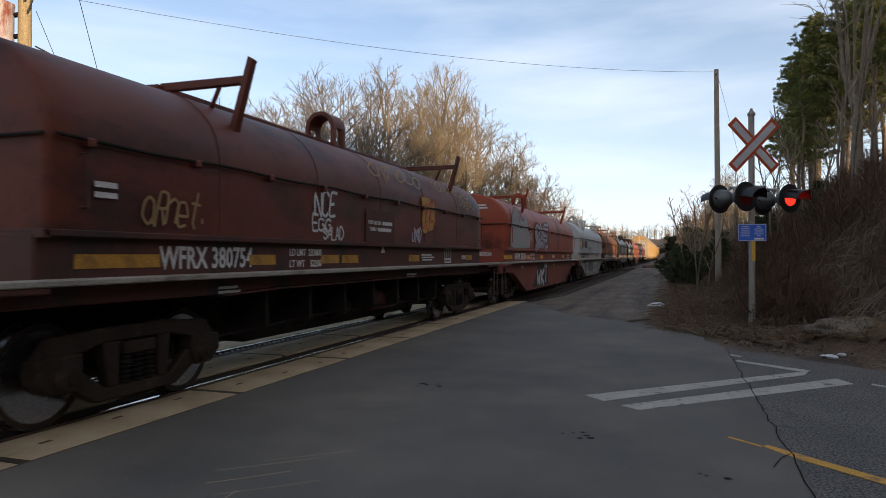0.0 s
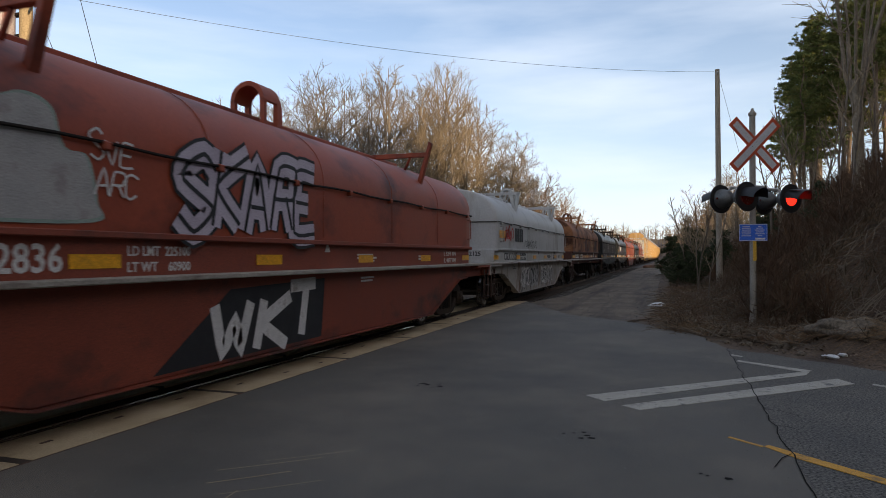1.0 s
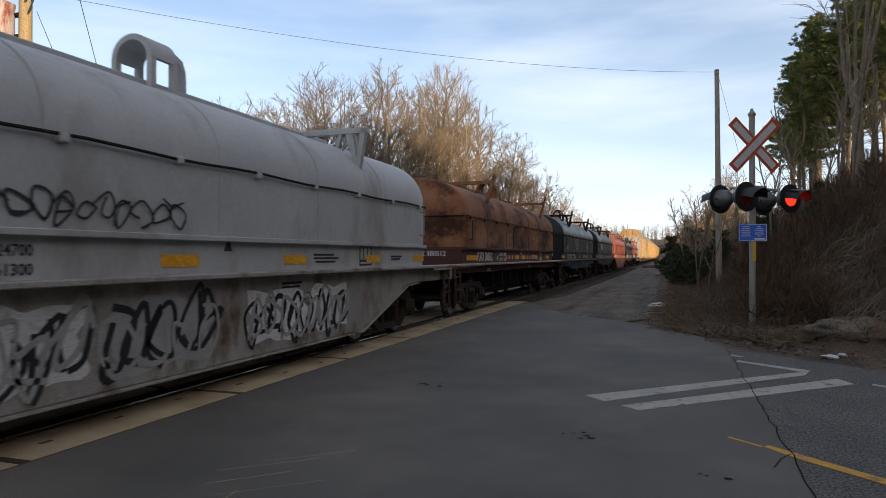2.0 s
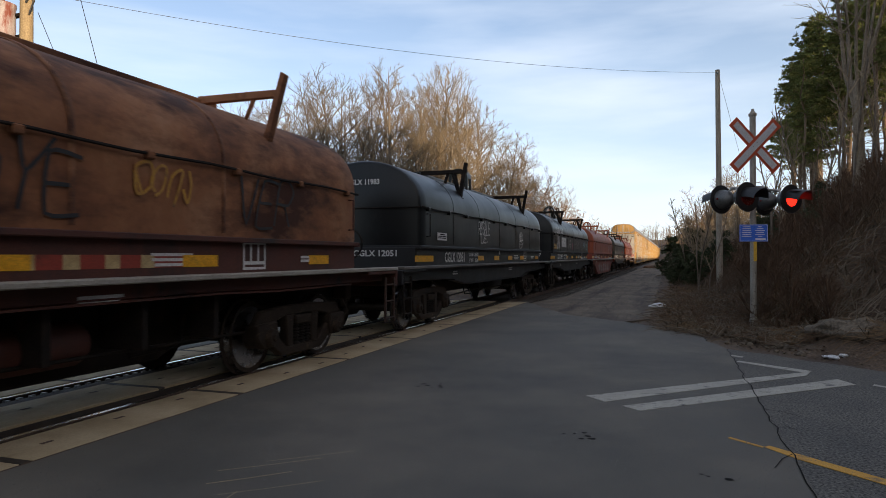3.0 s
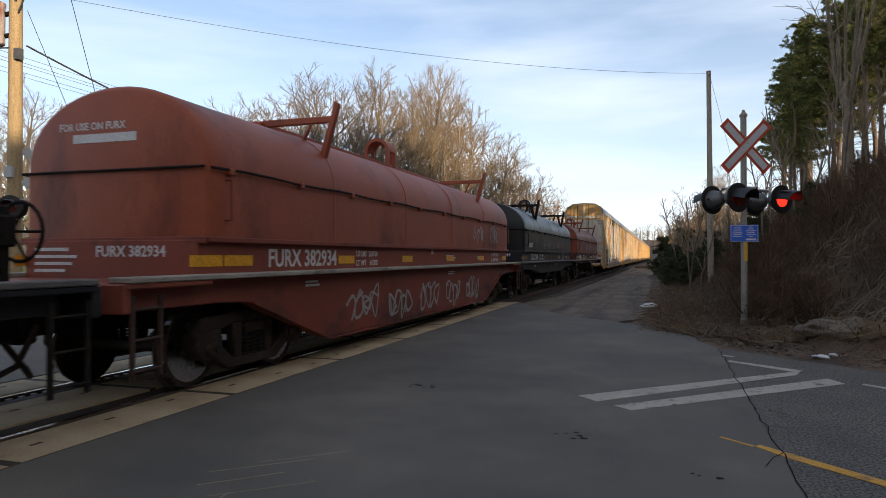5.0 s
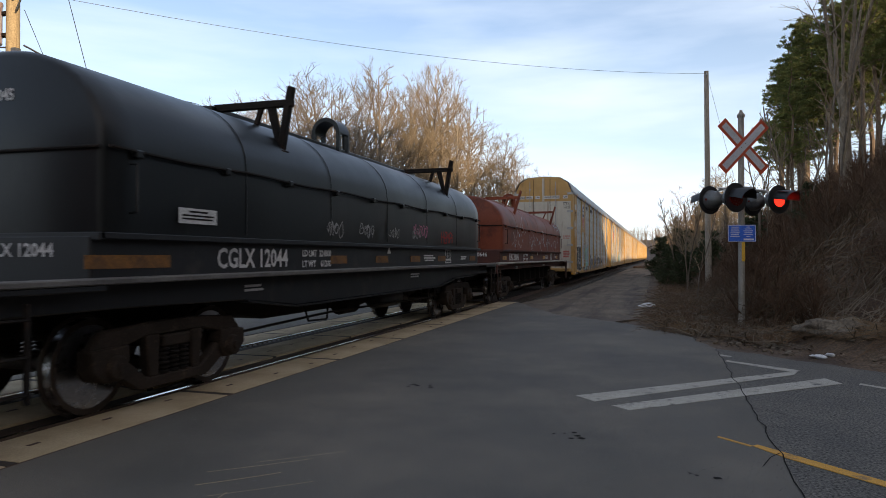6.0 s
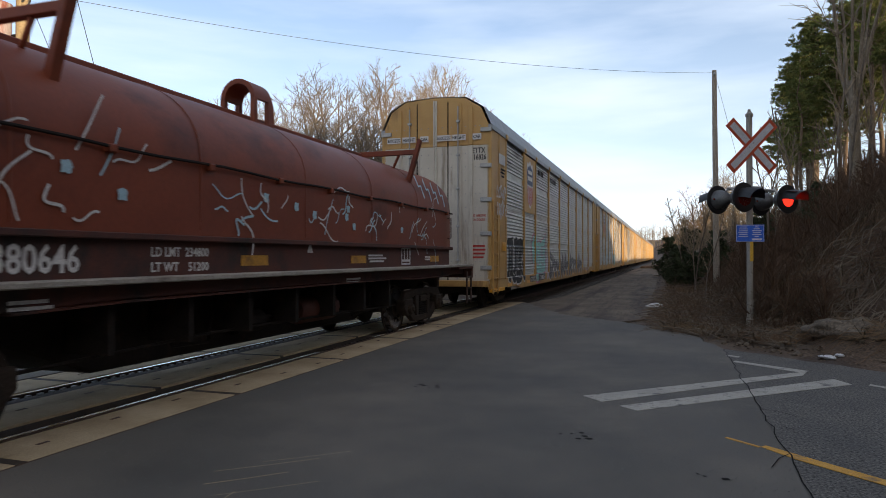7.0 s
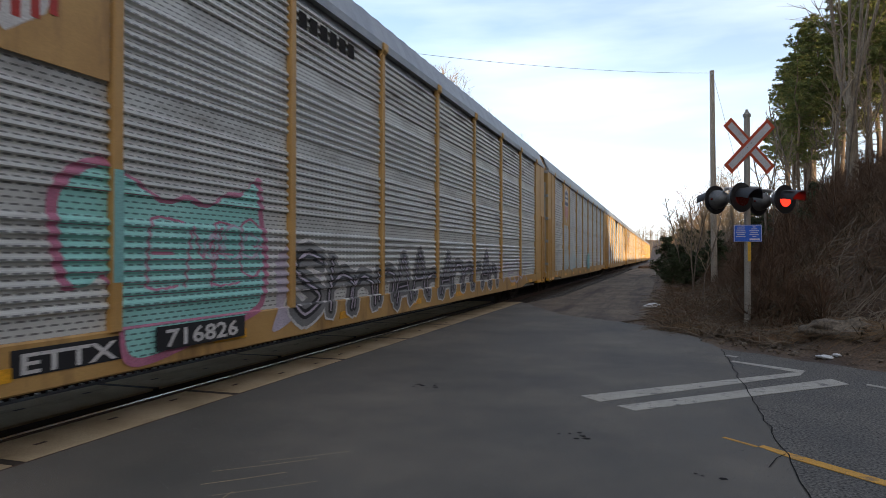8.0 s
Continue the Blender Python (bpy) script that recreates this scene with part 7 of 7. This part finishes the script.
def build_trees():
    TREES["wide"] = bare_tree_meshes(1, 11.5, 0.20, 0.18, 0.52, 20, BARK, TWIG_GREY)
    TREES["wide2"] = bare_tree_meshes(2, 12.5, 0.22, 0.20, 0.48, 22, BARK, TWIG_GREY, stems=2)
    TREES["snag"] = bare_tree_meshes(3, 15.5, 0.20, 0.35, 0.26, 14, BARK_DARK, BARK_DARK, steep=1.3)
    TREES["birch"] = bare_tree_meshes(4, 15.5, 0.17, 0.25, 0.34, 26, BIRCH, TWIG, steep=1.4)
    TREES["birch2"] = bare_tree_meshes(5, 14.5, 0.15, 0.20, 0.34, 26, BIRCH, TWIG, stems=2, steep=1.4)
    TREES["reddish"] = bare_tree_meshes(6, 11.0, 0.16, 0.15, 0.42, 26, BARK, TWIG_RED, stems=2, steep=1.1)
    TREES["tan"] = bare_tree_meshes(7, 12.0, 0.16, 0.15, 0.42, 26, BARK, TWIG, steep=1.1)
    TREES["bush"] = bare_tree_meshes(8, 4.5, 0.07, 0.08, 0.38, 24, BARK, TWIG, stems=3, steep=1.5, depth=2)
    TREES["bigtree"] = forked_tree_meshes(9, 12.0, 0.135, 3.6)
    TREES["sapling"] = bare_tree_meshes(10, 4.2, 0.024, 0.35, 0.25, 10, BARK, TWIG, steep=1.6, depth=1)
    lit = "tall leafless tree in evening light beyond the track"
    # kind, place, turn and height of the top
    rows = [("wide", -18.5, 26, 10, 9.2), ("wide2", -18.5, 30.5, 60, 10.8), ("wide", -17, 34, 130, 12.8), ("wide2", -19, 37, 200, 13.7), ("wide", -22, 31, 250, 10.3), ("snag", -16.2, 39.2, 0, 15.0),
            ("birch", -16.8, 46, 40, 15.9), ("birch2", -15.6, 50, 90, 16.2), ("birch", -17.5, 54, 190, 18.6), ("birch2", -16.5, 60, 20, 17.6), ("tan", -19, 45, 77, 16.3), ("tan", -15.5, 66, 0, 15.0),
            ("birch2", -17.5, 70, 140, 15.4), ("reddish", -15.5, 77, 30, 13.0), ("tan", -17, 84, 80, 13.6), ("reddish", -15, 92, 170, 12.6), ("reddish", -16.5, 104, 240, 14.7), ("tan", -14.5, 116, 100, 10.3),
            ("reddish", -15.5, 132, 300, 10.3), ("tan", -14, 150, 30, 8.9), ("reddish", -15, 172, 90, 9.3), ("tan", -15, 200, 10, 9.7), ("tan", -21, 58, 210, 17.5),
            ("wide2", -20.5, 41, 15, 14.9), ("tan", -17.5, 49, 300, 17.0), ("wide", -21.5, 35, 80, 11.9), ("birch", -18.5, 57, 120, 19.5)]
    rows += [("tan", -17.3, 62, 45, 17.2), ("reddish", -16, 72, 200, 14.0), ("wide", -21, 19.5, 300, 7.5), ("wide2", -27, 22, 20, 9.0), ("wide", -31, 27, 80, 9.5), ("wide2", -37, 36, 140, 8.0), ("tan", -40, 40, 30, 8.5)]
    for k, x, y, a, top in rows:
        bare_tree(k, x, y, a, lit, size=0.97 * top / max(v.co.z for v in TREES[k][1].vertices))
    for k in range(16):
        r = random.Random(300 + k)
        bare_tree("bush", -13.2 - r.random() * 4, 26 + 6.5 * k, r.uniform(0, 360), "low leafless bush beyond the track", size=r.uniform(0.8, 1.3), group="bushes beyond the track")
    bare_tree("bigtree", 5.15, 22.2, 0, "thick dark leafless tree with several upright stems on the bank", group="trees on the bank")
    r = random.Random(77)
    for k in range(26):
        y = r.uniform(21, 60)
        x = r.uniform(0.6, 3.0 + y * 0.13)
        bare_tree("sapling", x, y, r.uniform(0, 360), "thin pale leafless sapling on the bank", size=r.uniform(0.7, 1.35), group="saplings on the bank")
    for k in range(26):
        y = 34 + 5.0 * k + r.uniform(-2, 2)
        bare_tree(r.choice(("bush", "bush", "tan", "reddish")) if y > 60 else "bush", r.uniform(0.6, 4.5 + y * 0.03), y, r.uniform(0, 360), "leafless bush at the foot of the bank", size=r.uniform(0.8, 1.25) if y < 60 else r.uniform(0.55, 0.8), group="bushes along the lane")
    TREES["pine"] = pine_meshes(21, 15.0, 0.20, 0.42, 3.0, 17)
    TREES["pine2"] = pine_meshes(22, 14.0, 0.18, 0.30, 2.8, 18)
    TREES["pine3"] = pine_meshes(23, 16.0, 0.20, 0.50, 2.8, 15)
    dark = "tall pine with a bare lower trunk on the wooded bank"
    for k, x, y, a, q in (("pine2", 9.0, 58, 0, 0.85), ("pine", 11.2, 60, 80, 1.0), ("pine2", 12.2, 55, 160, 0.95), ("pine3", 13.5, 61, 30, 1.0), ("pine", 15.2, 58, 200, 1.05), ("pine3", 13.2, 53, 120, 1.0),
                          ("pine", 16.5, 63, 290, 1.05), ("pine2", 10.4, 66, 60, 0.95), ("pine3", 12.8, 68, 240, 1.1), ("pine", 10.9, 48, 15, 0.72), ("pine2", 6.9, 41, 20, 0.60), ("pine2", 7.9, 43, 130, 0.72), ("pine", 9.0, 42, 220, 0.72), ("pine2", 8.3, 47, 300, 0.82), ("pine", 10.2, 44, 45, 0.80), ("pine2", 11.6, 46, 170, 0.9), ("pine3", 9.6, 38, 10, 0.72), ("pine3", 10.6, 39.5, 100, 0.75), ("pine3", 11.4, 37.5, 200, 0.74), ("pine3", 12.4, 41, 280, 0.78), ("pine2", 7.4, 45, 75, 0.66), ("pine", 12.6, 44, 310, 0.85), ("pine3", 13.6, 39, 140, 0.8)):
        pine(k, x, y, a, dark, q)
    TREES["cedar"] = pine_meshes(31, 2.6, 0.06, 0.05, 0.9, 16, BARK, CEDAR, 14, 0.22)
    for x, y, q in ((0.45, 36, 0.5), (1.1, 35, 0.55), (0.4, 40, 0.62), (0.9, 43, 0.75), (0.6, 47, 0.75), (1.5, 38, 0.6), (1.6, 50, 1.2), (0.2, 54, 1.1), (3.2, 26.5, 0.6), (2.2, 33, 0.8), (4.4, 23.0, 0.5)):
        pine("cedar", x, y, x * 90, "small dark evergreen bush at the foot of the bank", q, "evergreen_bush", "evergreen bushes")
    TREES["thuja"] = pine_meshes(33, 5.0, 0.09, 0.06, 1.5, 22, BARK, NEEDLES, 16, 0.3)
    for k in range(9):
        pine("thuja", -41 - 1.1 * k + 0.6 * math.sin(5 * k), 41 - 2.6 * k + 1.5 * math.sin(3 * k), 70 * k, "yellow-green evergreen shrub along the far verge", 1.0 + 0.25 * math.sin(2.1 * k), "evergreen_shrub", "evergreen shrubs beyond the track")
    TREES["shrub"] = bare_tree_meshes(41, 1.5, 0.022, 0.05, 0.55, 20, BRUSH, BRUSH, stems=4, steep=0.9, depth=2)
    r = random.Random(91)
    for k in range(90):
        y = 12.6 + 20 * r.random() ** 1.2
        x = r.uniform(0.8, 2.0 + 0.36 * y)
        if min(x + 0.45, (x + y - 13.7) / 1.414) < 2.0:
            continue
        bare_tree("shrub", x, y, r.uniform(0, 360), "dead brown shrub on the bank", size=r.uniform(0.5, 1.1), group="dead shrubs on the bank")
    for k in range(8):
        y = r.uniform(17, 26)
        x = y * r.uniform(0.17, 0.33)
        if min(x + 0.45, (x + y - 13.7) / 1.414) > 3.0:
            bare_tree("sapling", x, y, r.uniform(0, 360), "thin pale leafless sapling on the bank", size=r.uniform(0.9, 1.7), group="saplings on the bank")


def build_brush():
    r = random.Random(42)
    stems, grass = Shape(), Shape()
    for i in range(46000):
        y = 10 + 44 * r.random() ** 1.6
        x = r.uniform(-0.3, 3 + 0.36 * y)
        d = min(x + 0.45, (x + y - 13.7) / 1.414)
        if d < 0.5 or (d < 1.7 and r.random() < 0.7):
            continue
        z = ground_z(x, y)
        if noise.noise((x * 0.5, y * 0.5, 9)) + 0.25 * r.random() < -0.02:
            continue
        hgt = r.uniform(0.2, 0.85) * (1.3 if d > 3.2 else 1.0 if d > 2.0 else 0.5)
        if r.random() < 0.55:
            a = r.uniform(0, math.tau)
            tip = Vector((x + math.cos(a) * hgt * 0.5, y + math.sin(a) * hgt * 0.5, z + hgt * r.uniform(0.5, 1.1)))
            mid = Vector((x, y, z)).lerp(tip, 0.5) + Vector((0, 0, 0.12 * hgt))
            stems.tube([(x, y, z - 0.05), mid, tip], 0.005, 3, 0.002, False)
            for q in range(2):
                b = Vector((x, y, z)).lerp(tip, r.uniform(0.4, 0.9))
                stems.tube([b, b + Vector((r.gauss(0, 0.16), r.gauss(0, 0.16), r.uniform(0.05, 0.25)))], 0.004, 3, 0.002, False)
        else:
            for q in range(4):
                a = r.uniform(0, math.tau)
                w, l = 0.008, r.uniform(0.25, 0.6)
                c = Vector((x + r.gauss(0, 0.08), y + r.gauss(0, 0.08), z - 0.02))
                u = Vector((math.cos(a), math.sin(a), 0))
                p = Vector((-u.y, u.x, 0)) * w
                m1 = c + u * l * 0.4 + Vector((0, 0, l * 0.45))
                e = c + u * l * 0.95 + Vector((0, 0, l * r.uniform(0.1, 0.5)))
                grass.add([tuple(c - p), tuple(c + p), tuple(m1 + p * 0.8), tuple(m1 - p * 0.8), tuple(e)], [(0, 1, 2, 3), (3, 2, 4)])
    tagged(part("dead_brush", stems, BRUSH, None, "tangled dead brown brush covering the bank", smooth=False), category="brush", kind="stuff")
    tagged(part("dead_grass", grass, DEADGRASS, None, "flattened dry grass on the bank", smooth=False), category="grass", kind="stuff")
    sticks = Shape()
    for i in range(4200):
        y = 12.5 + 16 * r.random() ** 1.3
        x = r.uniform(-0.4, 2.0 + 0.3 * y)
        d = min(x + 0.45, (x + y - 13.7) / 1.414)
        if d < 0.35 or d > 4:
            continue
        a, l = r.uniform(0, 6.28), r.uniform(0.2, 0.95)
        p0 = Vector((x, y, ground_z(x, y) + 0.03))
        x1, y1 = x + math.cos(a) * l, y + math.sin(a) * l
        p1 = Vector((x1, y1, ground_z(x1, y1) + r.uniform(0.02, 0.25)))
        mid = p0.lerp(p1, 0.5) + Vector((r.gauss(0, 0.06), r.gauss(0, 0.06), r.uniform(0.02, 0.14)))
        sticks.tube([p0, mid, p1], r.uniform(0.006, 0.018), 5, 0.004, False)
    tagged(part("fallen_sticks", sticks, STICK, None, "fallen bleached sticks and cut branches at the foot of the bank"), category="sticks", kind="stuff")
    stalks = Shape()
    for i in range(15000):
        y = 10.5 + 22 * r.random() ** 1.5
        x = r.uniform(-0.2, 2.2 + 0.36 * y)
        d = min(x + 0.45, (x + y - 13.7) / 1.414)
        if d < 0.45 or noise.noise((x * 0.7, y * 0.7, 4)) < -0.25:
            continue
        a, l = r.gauss(2.4, 0.7), r.uniform(0.25, 0.9)
        x1, y1 = x + math.cos(a) * l, y + math.sin(a) * l
        p0, p1 = Vector((x, y, ground_z(x, y) + r.uniform(0.01, 0.12))), Vector((x1, y1, ground_z(x1, y1) + r.uniform(0.0, 0.16)))
        stalks.tube([p0, p0.lerp(p1, 0.5) + Vector((0, 0, r.uniform(0.02, 0.16))), p1], r.uniform(0.003, 0.006), 3, 0.002, False)
    tagged(part("flattened_stalks", stalks, STALK, None, "flattened reddish-brown stalks matting the bank", smooth=False), category="brush", kind="stuff")
    leaves = Shape()
    for i in range(22000):
        y = 10 + 22 * r.random() ** 1.2
        x = r.uniform(-0.5, 2.5 + 0.28 * y)
        d = min(x + 0.45, (x + y - 13.7) / 1.414)
        if d < 0.0 - 0.35 * r.random() or x + y < 13.0:
            continue
        z = ground_z(x, y) + r.uniform(0.005, 0.05)
        q, a = r.uniform(0.012, 0.036), r.uniform(0, 6.28)
        u, w = Vector((math.cos(a), math.sin(a), r.uniform(-0.5, 0.5))) * q, Vector((-math.sin(a), math.cos(a), r.uniform(-0.5, 0.5))) * q * 0.6
        c = Vector((x, y, z))
        leaves.add([tuple(c - u), tuple(c + w), tuple(c + u), tuple(c - w)], [(0, 1, 2, 3)])
    tagged(part("leaf_litter", leaves, LEAF, None, "brown fallen leaves scattered over the dirt", smooth=False), category="leaves", kind="stuff")
    woods = Shape()
    for i in range(900):
        y = r.uniform(240, 420)
        x = r.uniform(-140, 60)
        if -9 < x < -1 and y < 330:
            continue
        z = ground_z(x, y)
        hh = r.uniform(7, 12)
        woods.tube([(x, y, z), (x + r.gauss(0, 0.4), y, z + hh)], 0.16, 3, 0.05, False)
        for q in range(9):
            b = Vector((x, y, z + hh * r.uniform(0.3, 0.95)))
            woods.tube([b, b + Vector((r.gauss(0, 1.6), r.gauss(0, 0.8), r.uniform(0.6, 2.6)))], 0.07, 3, 0.03, False)
    tagged(part("far_woods", woods, TWIG, None, "distant leafless woods on a low rise", smooth=False), category="woods", kind="stuff")


def build_small():
    def lump(name, seed, size, material, at, label, cat, rough=0.25, sub=3):
        b = bmesh.new()
        bmesh.ops.create_icosphere(b, subdivisions=sub, radius=1.0)
        for v in b.verts:
            k = 1 + rough * noise.noise(v.co * 1.3 + Vector((seed, 0, 0))) + rough * 0.5 * noise.noise(v.co * 3.1 + Vector((0, seed, 0)))
            v.co = Vector((v.co.x * size[0] * k, v.co.y * size[1] * k, v.co.z * size[2] * k))
        m = bpy.data.meshes.new(name)
        b.to_mesh(m)
        b.free()
        m.polygons.foreach_set("use_smooth", [True] * len(m.polygons))
        m.materials.append(material)
        return tagged(part(name, m, None, None, label, at=at), category=cat)
    def on(x, y, dz=0.0):
        return pose(x, y, ground_z(x, y) + dz, 0, 0, x * 57)
    lump("boulder", 1, (0.17, 0.14, 0.09), ROCK, pose(2.88, 12.12, ground_z(2.88, 12.12) + 0.13, 0, 0, 30), "pale rounded boulder on the dirt at the road edge", "rock")
    lump("dirt_mound", 5, (0.58, 0.26, 0.17), BERM, pose(2.62, 12.0, ground_z(2.62, 12.0) - 0.03, 0, 0, -43), "pale heap of bare dirt at the road edge", "dirt", 0.35, 4)
    lump("dirt_mound", 8, (0.40, 0.24, 0.10), BERM, pose(1.85, 12.75, ground_z(1.85, 12.75) - 0.02, 0, 0, -30), "low heap of pale dirt beside the signal", "dirt", 0.4, 4)
    r = random.Random(9)
    for k in range(70):
        u = r.random()
        x = 0.9 + 4.0 * u
        y = 13.2 - x * 0.95 + r.uniform(0.3, 2.0)
        q = r.uniform(0.025, 0.09)
        lump("stone", 10 + k, (q, q * 0.8, q * 0.6), ROCK if k % 3 else BERM, on(x, y, 0.02), "small stone in the dirt beside the road", "rock", 0.3, 2)
    for k, (x, y, q) in enumerate(((-0.35, 21.4, 0.16), (-0.28, 21.1, 0.1), (2.30, 11.35, 0.07), (2.42, 11.32, 0.05), (2.2, 11.42, 0.04))):
        lump("plastic_litter", 60 + k, (q * 1.3, q, q * 0.45), LITTER, on(x, y, 0.05), "crumpled white plastic litter on the dirt", "litter", 0.6, 3)
    lump("scrap_heap", 70, (1.5, 1.2, 0.35), BRUSH, on(-1.9, 90, 0.1), "dark heap of brush beside the far track", "debris", 0.5, 3)
    cab = thing("white_crate", "white boxy container beside the far lane", "container", at=pose(-0.9, 92, 0))
    part("body", Shape().box(-0.6, 0.6, -0.5, 0.5, 0, 0.75), LITTER, cab, bevel=0.05)
    part("lid", Shape().box(-0.63, 0.63, -0.53, 0.53, 0.75, 0.84), LITTER, cab, bevel=0.02)


build_trees()
build_brush()
build_small()


# ---- what moves ----
def motions():
    for car, y0 in CARS:
        walk(car, [(t, pose(TRACK_X, y0 - SPEED * t, 0)) for t in (0.0, 2.0, 4.0, 6.0, 8.0)])
    turn = math.degrees(SPEED / FPS / WHEEL_R)
    for w, y in WHEELSETS:
        walk(w, [(i / FPS, pose(0, y, WHEEL_R, turn * i)) for i in range(241)])
    for flap, which in SHUTTERS:
        walk(flap, [(t, pose(0, -0.024, 0.160, a)) for t, a in flap_rows(which)])


motions()
